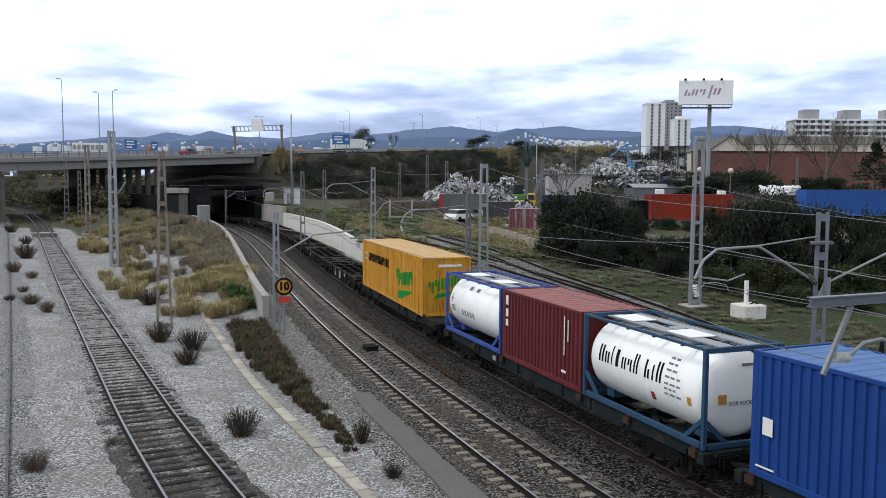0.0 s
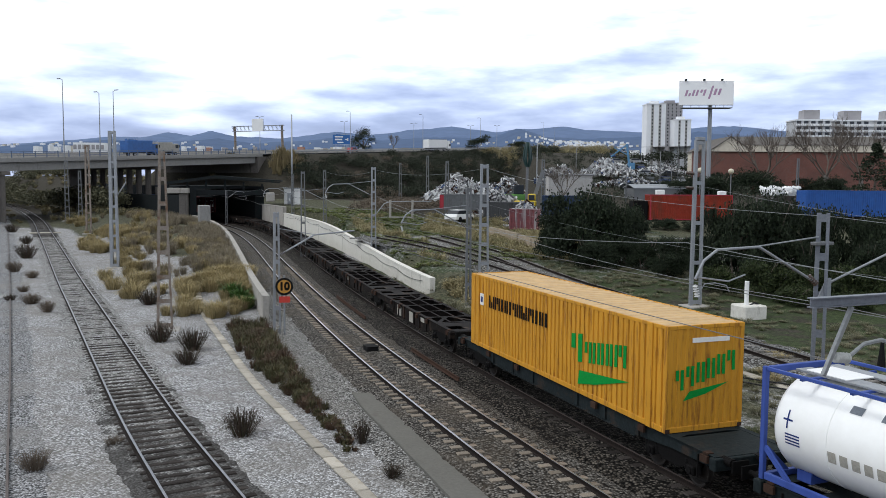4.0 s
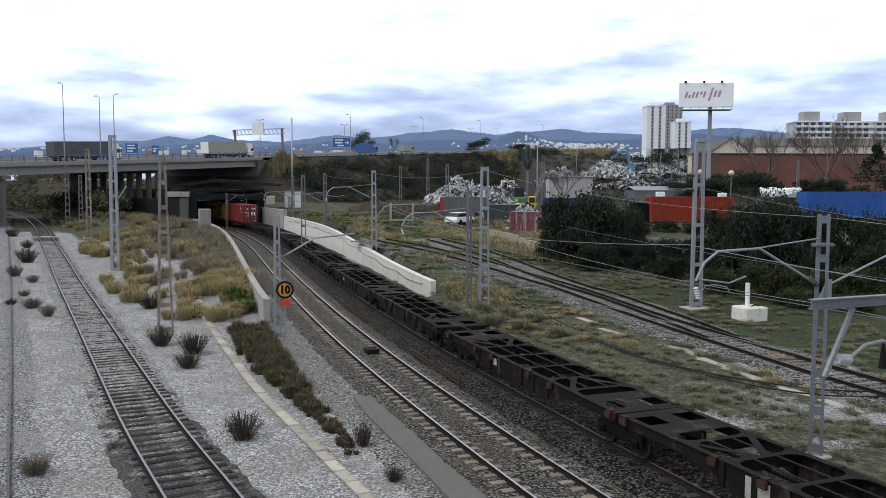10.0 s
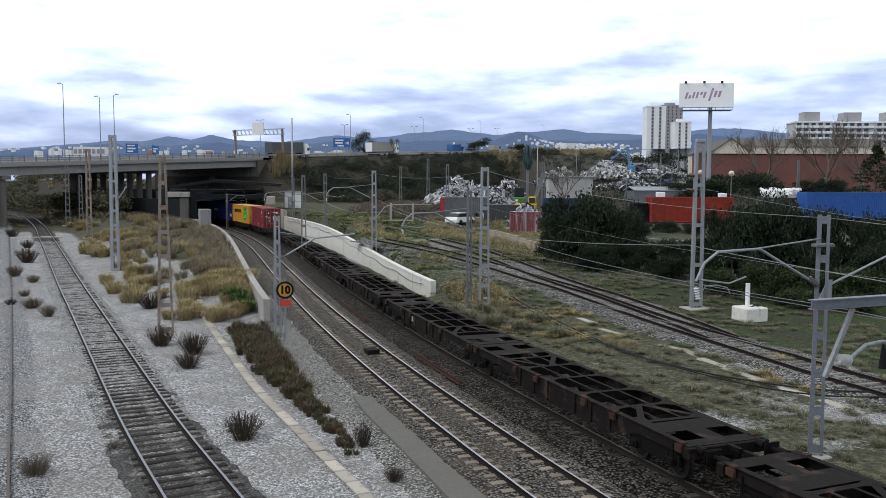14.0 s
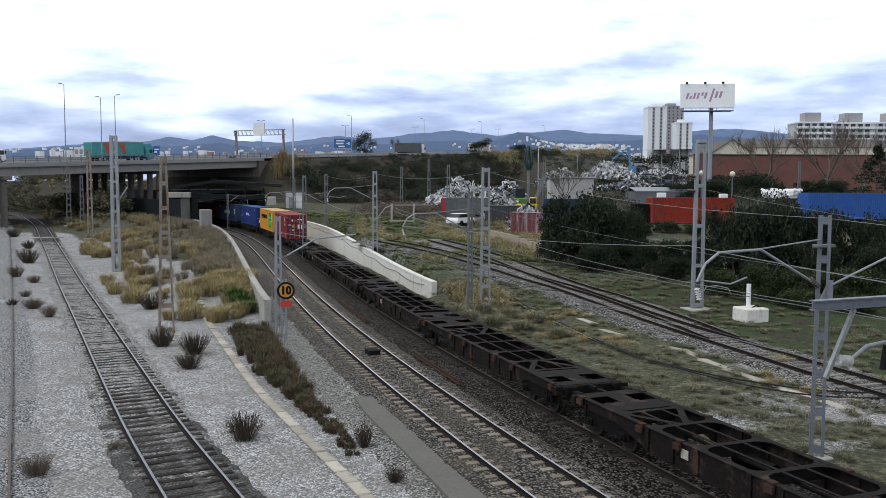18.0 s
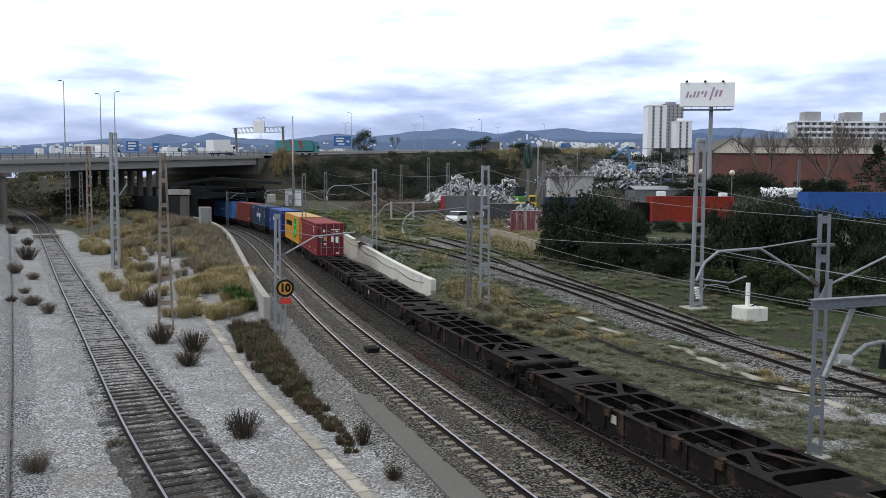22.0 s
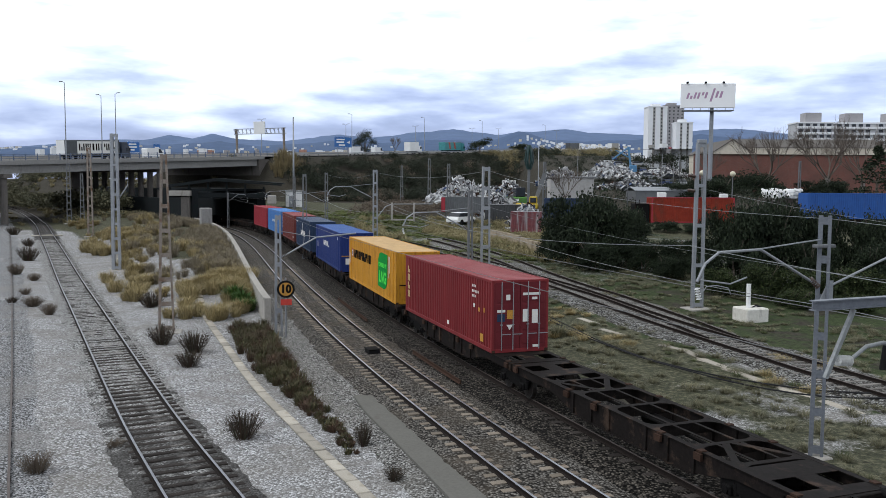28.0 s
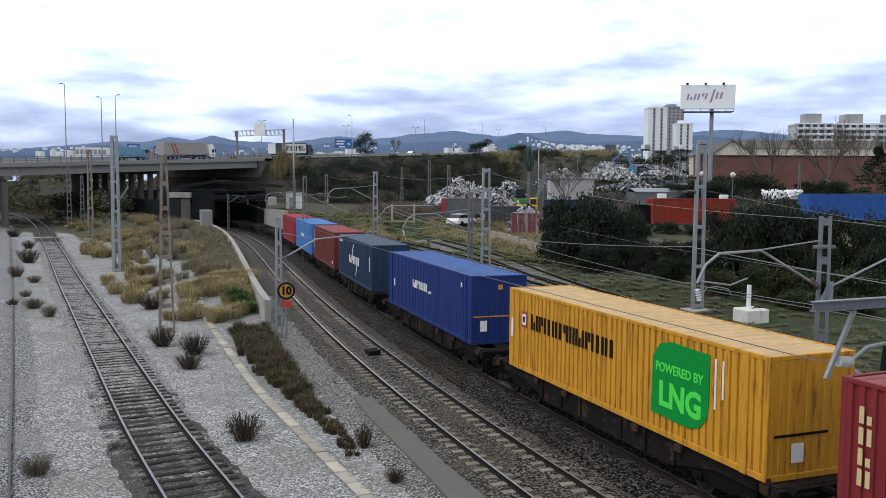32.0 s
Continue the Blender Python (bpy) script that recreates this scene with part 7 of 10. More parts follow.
van("dark red car on the motorway", V_RED, 28.0, 14.04, LANE, 4.3, 1.45, "car", "car")


# ---------------------------------------------------------------- signs, cabinets and small works by the line
def speed_sign():
    p = main_line(28.2, -7.35)
    t = thing("speed_sign", "round amber speed sign reading 10 over a red plate", "speed sign", at=pose(p.x, p.y, ground_height(p.x, p.y), 0, 0, 10))
    part("post", Shape().tube((0, 0.04, -0.4), (0, 0.04, 3.2), 0.045, 8), M["galv"], t)
    d = pose(0, 0, 2.62, 0, 0, 90)
    part("rim", Shape().lathe([(0.455, 0.0), (0.455, 0.05)], 40, at=pose(0, 0.02, 2.62, 0, 0, -90)), M["black"], t, "black rim")
    part("disc", Shape().lathe([(0.345, 0.0), (0.345, 0.012)], 40, at=pose(0, -0.03, 2.62, 0, 0, -90)), M["sign_yellow"], t, "amber disc")
    lettering("10", 0.42, INK, t, pose(0, -0.05, 2.62), squeeze=0.95, bold=0.03)
    part("plate", Shape().box((-0.27, -0.03, 1.78), (0.3, 0.0, 2.1), c=0.008), M["sign_red"], t, "red plate")


speed_sign()

block = thing("concrete_block", "stained white concrete block with a short pipe post", "concrete block", at=pose(18.2, 50.3, ground_height(18.2, 50.3), 0, 0, 18))
part("footing", Shape().box((-0.78, -0.7, -0.3), (0.78, 0.7, 0.8), c=0.07), M["concrete_white"], block)
part("post", Shape().tube((-0.25, -0.1, 0.7), (-0.25, -0.1, 2.2), 0.13, 14), M["white"], block)
part("cable_stub", Shape().wire([(0.0, -0.1, 0.78), (0.3, -0.1, 0.9), (0.7, -0.1, 0.78)], 0.05, 6), M["cable"], block)

cabin = thing("relay_cabin", "white relay cabin behind the pale wall", "cabin", at=pose(-28.4, 163.0, ground_height(-28.4, 163.0), 0, 0, 12))
part("body", Shape().box((-1.5, -1.0, -0.3), (1.5, 1.0, 2.9), c=0.03), M["white"], cabin)
part("roof", Shape().box((-1.65, -1.15, 2.9), (1.65, 1.15, 3.05), c=0.02), M["galv"], cabin)
part("door", Shape().box((-0.9, -1.03, -0.1), (0.0, -1.0, 2.1)), M["galv"], cabin)

gate = thing("pipe_gate", "low frame of two concrete posts with a bent tube", "gate", at=pose(-5.1, 108.5, ground_height(-5.1, 108.5), 0, 0, 3))
for x in (-1.4, 1.4):
    part("post", Shape().box((x - 0.13, -0.13, -0.3), (x + 0.13, 0.13, 2.4), c=0.02), M["concrete"], gate)
part("tube", Shape().wire([(-3.2, 0, 0.6), (-2.2, 0, 1.9), (-1.4, 0, 2.2), (3.8, 0, 2.25)], 0.06, 8), M["galv"], gate)
part("beam", Shape().box((-1.3, -0.1, 0.1), (1.3, 0.1, 0.3)), M["concrete"], gate)

# low buff wall in front of the scrap yard
BUFF = surface("crumbling_ochre_render", (0.37, 0.31, 0.235), (0.25, 0.205, 0.15), rough=0.92, fine=6, coarse=0.5, grime=(0.12, 0.10, 0.075), grime_from=0.54, streak=(1, 1, 0.3))
low = thing("wall_yard", "low crumbling buff wall before the scrap yard", "wall", kind="structure")
for i in range(9):
    a, b = Vector((5.0 + 0.62 * i, 89.5 - 1.75 * i)), Vector((5.0 + 0.62 * (i + 1) - 0.02, 89.5 - 1.75 * (i + 1) + 0.05))
    z0 = ground_height(a.x, a.y)
    sh = Shape().beam((a.x, a.y, z0 + 0.3), (b.x, b.y, z0 + 0.26), 0.35, 1.5 - 0.06 * i)
    part("panel", sh, BUFF, low)

# cables sagging along the pale wall and over the ground
for zoff, sag in ((0.42, 0.22),):
    pts = []
    for s in np.linspace(43, 122, 60):
        ph = (s - 43) / 9.0
        top = 0.92 + 1.35 * ease(41, 100, s)
        pts.append(main_line(s, 4.30, top - zoff - sag * (math.sin(math.pi * (ph % 1.0)))))
    thing("wall_cable", "black cable sagging along the pale wall", "cable", shape=Shape().wire(pts, 0.018, 5), mats=M["cable"], group="wall cables")
for (pts2, lab) in (([(2.3, 66.0), (5.5, 52.0), (8.3, 42.0), (10.4, 36.5), (13.6, 32.5), (18.0, 31.8), (24.0, 31.5)], "black cable lying across the rough grass"), ([(3.0, 64.0), (6.4, 50.0), (9.6, 38.5), (13.0, 34.2), (18.0, 32.4), (24.0, 33.0)], "second black cable lying across the rough grass")):
    ln = smooth_line(pts2, 1.0)
    thing("ground_cable", lab, "cable", shape=Shape().wire([(p.x, p.y, ground_height(p.x, p.y) + 0.12) for p in ln], 0.035, 5), mats=M["cable"], group="ground cables")
# pale troughs and broken slabs in the grass
for x, y, deg, L in ((8.5, 49.7, 112, 1.8), (9.3, 46.3, 118, 2.0), (11.5, 42.2, 122, 1.6), (12.0, 40.7, 100, 2.2), (12.4, 38.2, 108, 2.4), (12.9, 36.2, 112, 2.2), (13.5, 34.5, 114, 2.2), (14.1, 32.9, 116, 2.0), (14.7, 31.0, 110, 1.8), (16.0, 32.0, 160, 1.5), (3.6, 57.0, 160, 1.6)):
    z = ground_height(x, y)
    thing("loose_slab", "pale broken concrete slab lying in the grass", "slab", at=pose(x, y, z + 0.02, 2, -2, deg), group="loose slabs", shape=plank_mesh("slab", 0.5, L, 0.12, M["path_slab"], 0.04))
bottle = main_line(2.5, 10.4)
thing("bollard", "short dark pointed bollard beside the siding", "bollard", at=pose(19.6, 37.6, ground_height(19.6, 37.6)), shape=Shape().tube((0, 0, -0.2), (0, 0, 1.1), 0.2, 10, 0.07), mats=M["black"])


# ---------------------------------------------------------------- scrap yard
SCRAP = [surface("pale_scrap_metal", (0.50, 0.50, 0.50), rough=0.5, metal=0.3, fine=6), surface("grey_scrap_metal", (0.22, 0.22, 0.23), rough=0.5, metal=0.4, fine=6), M["rust"], surface("dark_scrap", (0.045, 0.045, 0.05), rough=0.6, fine=6),
         surface("blue_scrap", (0.05, 0.09, 0.20), rough=0.55, fine=6), surface("white_scrap", (0.72, 0.73, 0.74), rough=0.5, fine=6)]


def scrap_heap(label, x, y, rx, ry, h, n, seed, light=0.5, z=None):
    """A heap of bent plates, bars and crushed sheet."""
    r = random.Random(seed)
    sh = Shape()
    z = ground_height(x, y) if z is None else z
    for i in range(n):
        a, q = r.uniform(0, 2 * math.pi), math.sqrt(r.random())
        px, py = math.cos(a) * q, math.sin(a) * q
        top = h * (1 - q ** 1.6) * (0.8 + 0.35 * noise.noise((px * 2 + seed, py * 2, 0)))
        pz = top * (1 - 0.25 * r.random() ** 2)
        s = r.uniform(0.25, 0.9)
        m = pose(px * rx, py * ry, max(0.1, pz), r.uniform(0, 180), r.uniform(-70, 70), r.uniform(0, 360))
        slot = r.choices(range(6), (light, 0.25, 0.14, 0.22, 0.06, light * 0.6))[0]
        k = r.random()
        if k < 0.55:
            sh.box((-s * 0.6, -s * 0.4, -0.03), (s * 0.6, s * 0.4, 0.03), slot, m)
            sh.box((-s * 0.6, s * 0.36, -0.03), (s * 0.6, s * 0.4, 0.22), slot, m)
        elif k < 0.8:
            sh.box((-s * 1.2, -0.07, -0.06), (s * 1.2, 0.07, 0.06), slot, m)
        else:
            sh.box((-s * 0.45, -s * 0.35, -s * 0.25), (s * 0.45, s * 0.35, s * 0.25), slot, m)
    return thing("scrap_heap", label, "scrap heap", at=pose(x, y, z), shape=sh, mats=SCRAP, group="scrap heaps", kind="stuff")


scrap_heap("heap of pale crushed sheet metal", 3.2, 124, 5.6, 5, 3.6, 900, 1, 0.9, 5.2)
scrap_heap("heap of dark and blue scrap beside the pale heap", 9.2, 127, 3.2, 4, 3.0, 420, 2, 0.25, 5.6)
scrap_heap("heap of pale crushed car bodies", 22.0, 163, 4.6, 4, 3.2, 600, 3, 0.7, 7.6)
scrap_heap("large heap of shiny crushed metal", 37.0, 192, 6.6, 5, 4.2, 800, 4, 0.8, 9.0)
scrap_heap("low heap of mixed scrap by the crane", 52.0, 205, 9.0, 5, 2.6, 800, 5, 0.45, 9.0)
scrap_heap("spill of scrap before the skips", 6.5, 112, 3.0, 3, 1.6, 260, 6, 0.4)
scrap_heap("row of dark crushed cars", 38.0, 172, 8.0, 3, 1.8, 420, 7, 0.2, 6.8)

skip_grey = container("grey open scrap container with a red end", surface("grey_skip_paint", (0.13, 0.137, 0.145), rough=0.6, fine=3), 6.06, 2.44, 2.0, M["black"], group="scrap containers")
part("end_flap", Shape().box((-3.12, -1.3, 0.1), (-2.6, -1.235, 1.95), c=0.01), C_SCARLET, skip_grey, "red end flap")
skip_grey.matrix_basis = pose(2.9, 112.5, ground_height(2.9, 112.5) + 0.9, 0, 0, -3)
skip_dark = container("dark grey scrap container", surface("dark_skip_paint", (0.05, 0.052, 0.056), rough=0.6, fine=3), 6.06, 2.44, 2.3, M["galv_dark"], group="scrap containers")
skip_dark.matrix_basis = pose(8.4, 108.0, ground_height(8.4, 108.0), 0, 0, -12)
skip_red = container("rust red scrap container with pale streaks", surface("streaked_red_skip_paint", (0.20, 0.045, 0.05), (0.10, 0.03, 0.04), rough=0.6, fine=2, grime=(0.33, 0.33, 0.34), grime_from=0.5, streak=(3, 3, 0.2)), 3.4, 2.44, 2.3, M["galv"], group="scrap containers")
skip_red.matrix_basis = pose(9.5, 98.0, ground_height(9.5, 98.0) + 0.4, 0, 0, -10)
skip_blue = container("dark blue scrap container", C_SLATE, 6.06, 2.44, 2.6, C_SLATE_ROOF, group="scrap containers")
skip_blue.matrix_basis = pose(16.2, 112.0, ground_height(16.2, 112.0) + 0.3, 0, 0, -4)


def digger_cab():
    t = thing("yellow_machine", "yellow scrap handling machine", "excavator", at=pose(11.0, 112.5, ground_height(11.0, 112.5) + 0.2, 0, 0, -10))
    yel = surface("machine_yellow", (0.62, 0.44, 0.03), rough=0.5, fine=3)
    part("body", Shape().box((-1.5, -0.9, 1.3), (1.4, 0.9, 2.0), c=0.12), yel, t)
    part("cab", Shape().box((0.3, -0.85, 2.0), (1.3, 0.2, 2.9), c=0.1), yel, t)
    part("window", Shape().box((0.42, -0.87, 2.1), (1.18, -0.85, 2.75)), M["glass"], t)
    for sy in (-1, 1):
        part("crawler", Shape().box((-2.1, sy * 1.0 - 0.3, -0.2), (2.1, sy * 1.0 + 0.3, 0.75), c=0.2), M["black"], t)
    part("turntable", Shape().tube((0, 0, 0.7), (0, 0, 1.25), 0.8, 16), M["black"], t)
    part("boom", Shape().beam((1.0, 0.3, 2.2), (2.2, 0.3, 6.0), 0.4, 0.5), M["galv_dark"], t)


digger_cab()


def simple_grab():
    t = thing("scrap_grab", "dark green grab of a scrap machine held upright", "grab", at=pose(11.6, 118, ground_height(11.6, 118)))
    g = surface("dark_green_machine_paint", (0.010, 0.042, 0.040), rough=0.55, fine=3)
    part("stick", Shape().beam((0, 0, -0.2), (0.1, 0, 6.9), 0.28, 0.35), M["galv_dark"], t)
    for i in range(6):
        a = i * math.pi / 3
        c, s = math.cos(a), math.sin(a)
        part("claw", Shape().wire([(0.1 + 0.2 * c, 0.2 * s, 6.7), (0.1 + 0.55 * c, 0.55 * s, 7.8), (0.1 + 0.42 * c, 0.42 * s, 9.0), (0.1 + 0.1 * c, 0.1 * s, 10.0)], 0.14, 6), g, t)


simple_grab()


def blue_crane():
    t = thing("yard_crane", "light blue yard crane with a folded jib", "crane", at=pose(44.0, 205.0, ground_height(44.0, 205.0)))
    b = surface("sky_blue_machine_paint", (0.10, 0.27, 0.48), rough=0.5, fine=3)
    part("column", Shape().beam((0.9, 0, 0), (-0.2, 0, 7.2), 0.42, 0.42), b, t)
    part("jib", Shape().beam((-0.2, 0, 7.0), (-3.9, 0, 4.2), 0.28, 0.3).beam((0.5, 0, 4.4), (-3.2, 0, 6.4), 0.2, 0.22), b, t)
    part("cab", Shape().box((0.2, -0.7, 1.2), (1.8, 0.7, 2.8), c=0.1), b, t)
    part("base", Shape().box((-1.6, -1.2, -0.4), (2.2, 1.2, 1.2), c=0.1), M["rust"], t)


blue_crane()


def yard_shed(label, x, y, w, d, h, deg, mat, roof, z=None):
    z = ground_height(x, y) if z is None else z
    t = thing("shed", label, "shed", at=pose(x, y, z, 0, 0, deg), group="yard sheds")
    part("wall", Shape().box((-w / 2, -d / 2, -0.5), (w / 2, d / 2, h)), mat, t)
    part("roof", Shape().prism([(-d / 2 - 0.2, h), (0, h + d * 0.12), (d / 2 + 0.2, h), (d / 2 + 0.2, h + 0.12), (0, h + d * 0.12 + 0.14), (-d / 2 - 0.2, h + 0.12)], -w / 2 - 0.2, w / 2 + 0.2, at=Matrix(((0, 0, 1, 0), (1, 0, 0, 0), (0, 1, 0, 0), (0, 0, 0, 1)))), roof, t)
    return t


pale_wall = surface("pale_yard_plaster", (0.44, 0.43, 0.42), (0.33, 0.32, 0.31), rough=0.85, fine=3, grime=(0.2, 0.19, 0.18), grime_from=0.6, streak=(1, 1, 0.2))
yard_shed("pale grey yard wall with a dark top", 23.2, 152, 6.6, 1.0, 3.6, 4, pale_wall, M["galv_dark"], 5.2)
yard_shed("pale grey scrap yard shed", 19.4, 152, 1.6, 3.0, 4.0, 4, pale_wall, M["galv_dark"], 4.6)
yard_shed("low grey yard building with a flat roof", 37.0, 150, 9.0, 5.0, 1.6, 8, M["galv_dark"], M["galv"], 5.0)
for x, y, z, s in ((33.5, 132, 5.0, 1.0), (43.0, 132, 4.6, 0.9)):
    thing("white_tank", "small white plastic tank on the yard building", "tank", at=pose(x, y, ground_height(x, y)), group="white tanks", shape=Shape().box((-0.6 * s, -0.6, -0.2), (0.6 * s, 0.6, 1.9 + z * 0.25), c=0.08), mats=M["white"])

scrap_heap("jumble of white and dark scrap between the containers", 8.6, 113.5, 2.4, 2.0, 3.4, 320, 8, 0.5)
scrap_heap("pale pieces heaped over the red container", 9.5, 99.8, 1.8, 0.9, 3.4, 240, 9, 0.8)
scrap_heap("dark tangle of bars behind the red container", 10.2, 104.0, 2.6, 1.6, 3.0, 240, 10, 0.15)
scrap_heap("rust brown crates and plates beside the grey container", 6.6, 114.0, 1.6, 1.6, 3.4, 160, 11, 0.1)
thing("white_hoarding", "tall white hoarding standing among the scrap", "hoarding", at=pose(9.7, 126.0, ground_height(9.7, 126.0), -6, 0, 5), shape=Shape().box((-1.0, -0.05, -0.2), (1.0, 0.05, 5.2), c=0.01).box((-0.9, 0.05, -0.2), (-0.8, 0.15, 5.0)).box((0.8, 0.05, -0.2), (0.9, 0.15, 5.0)), mats=M["white"])
loader = thing("green_loader", "small bright green loader among the scrap", "loader", at=pose(10.6, 119.0, ground_height(10.6, 119.0) + 0.5, 0, 0, 8))
loader_paint = surface("bright_green_machine_paint", (0.10, 0.26, 0.05), rough=0.5, fine=3)
part("body", Shape().box((-2.0, -0.9, 1.0), (1.6, 0.9, 2.4), c=0.15), loader_paint, loader)
part("cab", Shape().box((-0.8, -0.8, 2.4), (0.6, 0.8, 3.7), c=0.1), M["glass"], loader)
for lx in (-1.3, 1.1):
    for ly in (-0.95, 0.95):
        part("wheel", Shape().tube((lx, ly - 0.18, 0.1), (lx, ly + 0.18, 0.1), 0.7, 14), M["rubber"], loader)


def yard_car(x, y, deg, mat, label):
    """A parked car: lower body, glazed cabin, wheels."""
    t = thing("parked_car", label, "car", at=pose(x, y, ground_height(x, y) + 0.02, 0, 0, deg), group="parked cars")
    to_side = Matrix(((1, 0, 0, 0), (0, 0, 1, 0), (0, 1, 0, 0), (0, 0, 0, 1)))
    part("body", Shape().prism([(-2.1, 0.3), (2.1, 0.3), (2.15, 0.7), (1.2, 0.92), (-2.0, 0.95), (-2.15, 0.6)], -0.86, 0.86, at=to_side), mat, t)
    part("window", Shape().prism([(-1.85, 0.95), (1.15, 0.92), (0.45, 1.36), (-1.3, 1.38)], -0.76, 0.76, at=to_side), M["glass"], t)
    part("roof", Shape().box((-1.28, -0.72, 1.372), (0.45, 0.72, 1.43), c=0.02), mat, t)
    for wx in (-1.3, 1.35):
        for wy in (-0.86, 0.86):
            part("wheel", Shape().tube((wx, wy - 0.1, 0.3), (wx, wy + 0.1, 0.3), 0.31, 12), M["rubber"], t)
    return t


car_dark, car_blue, car_silver = (surface(n, c, rough=0.35, fine=2, bump=0) for n, c in (("dark_car_paint", (0.02, 0.021, 0.024)), ("blue_car_paint", (0.025, 0.05, 0.16)), ("silver_car_paint", (0.34, 0.35, 0.37))))
yard_car(2.2, 106.0, 58, M["white"], "white car parked before the grey container")
r = random.Random(61)
for row, (y0, x0, x1) in enumerate(((165, 36, 47), (180, 38, 50), (198, 42, 54), (220, 45, 57), (246, 50, 62), (275, 54, 66))):
    xx = x0
    while xx < x1:
        k = r.random()
        mat, word = ((car_dark, "black") if k < 0.5 else (car_blue, "dark blue") if k < 0.7 else (car_silver, "silver") if k < 0.88 else (M["white"], "white"))
        yard_car(xx, y0 + r.uniform(-1, 1), 90 + r.uniform(-8, 8) if row % 2 else r.uniform(-6, 6), mat, word + " car in the sloping car park")
        xx += (2.6 if row % 2 else 5.0) + r.uniform(0, 0.6)

# parked scrap wagons behind the bushes
buffer_end = thing("wagon_end", "dark end platform of a parked wagon", "wagon part", at=pose(25.2, 110.0, ground_height(25.2, 110.0), 0, 0, 2), group="parked wagons")
part("post", Shape().box((-0.9, -1.2, -0.2), (0.9, 1.2, 2.4), c=0.05), M["wagon_dark"], buffer_end)
part("ladder", Shape().box((-1.0, -1.3, 0.6), (-0.9, -1.24, 2.9)).box((-0.5, -1.3, 0.6), (-0.4, -1.24, 2.9)).box((-1.0, -1.3, 2.6), (-0.4, -1.24, 2.66)), M["wagon"], buffer_end)
gondola = container("orange red open wagon body", surface("orange_red_wagon_paint", (0.29, 0.046, 0.027), (0.19, 0.032, 0.020), rough=0.65, fine=2, grime=(0.13, 0.045, 0.03), grime_from=0.52, streak=(1, 1, 0.25)), 10.6, 2.5, 3.2, M["black"], group="parked wagons", post_mat=C_SCARLET)
gondola.matrix_basis = pose(31.6, 110.0, 2.95, 0, 0, 2)
parked = skeleton_wagon("dark wagon frame under the orange red body", 14.0, 9.0, M["wagon"], belly=2.4)
gw = parked
gw.matrix_basis = pose(31.6, 110.0, 2.95 - DECK, 0, 0, 2)
tagged(gw, "dark wagon frame under the orange red body", group="parked wagons")
for x, deg in ((51.0, 4), (63.6, 4)):
    bw = container("bright blue open wagon body", surface("bright_blue_wagon_paint", (0.016, 0.095, 0.36), (0.012, 0.07, 0.27), rough=0.6, fine=2, grime=(0.03, 0.06, 0.15), grime_from=0.6, streak=(1, 1, 0.25)), 12.0, 2.5, 3.2, M["rust"], group="parked wagons")
    y = 108 + (x - 51) * 0.07
    bw.matrix_basis = pose(x, y, 3.65, 0, 0, deg)
    w2 = copy_thing(parked, pose(x, y, 3.65 - DECK, 0, 0, deg))
    tagged(w2, "dark wagon frame under the blue body", group="parked wagons")
sh = Shape()
r = random.Random(4)
for i in range(60):
    sh.box((-0.8, -0.4, -0.15), (0.8, 0.4, 0.15), 0, pose(r.uniform(-2, 2), r.uniform(-1, 1), r.uniform(0, 0.9), r.uniform(-30, 30), r.uniform(-30, 30), r.uniform(0, 180)))
thing("white_bags", "pile of white sacks beside the blue wagon", "sacks", at=pose(45.5, 116.0, ground_height(45.5, 116) + 3.1), shape=sh, mats=M["white"], kind="stuff")
post = thing("sack_platform", "dark timber platform under the white sacks", "platform", at=pose(45.5, 116.0, ground_height(45.5, 116)), shape=Shape().box((-2.6, -1.4, -0.3), (2.6, 1.4, 3.0), c=0.05), mats=M["tie_wood"])


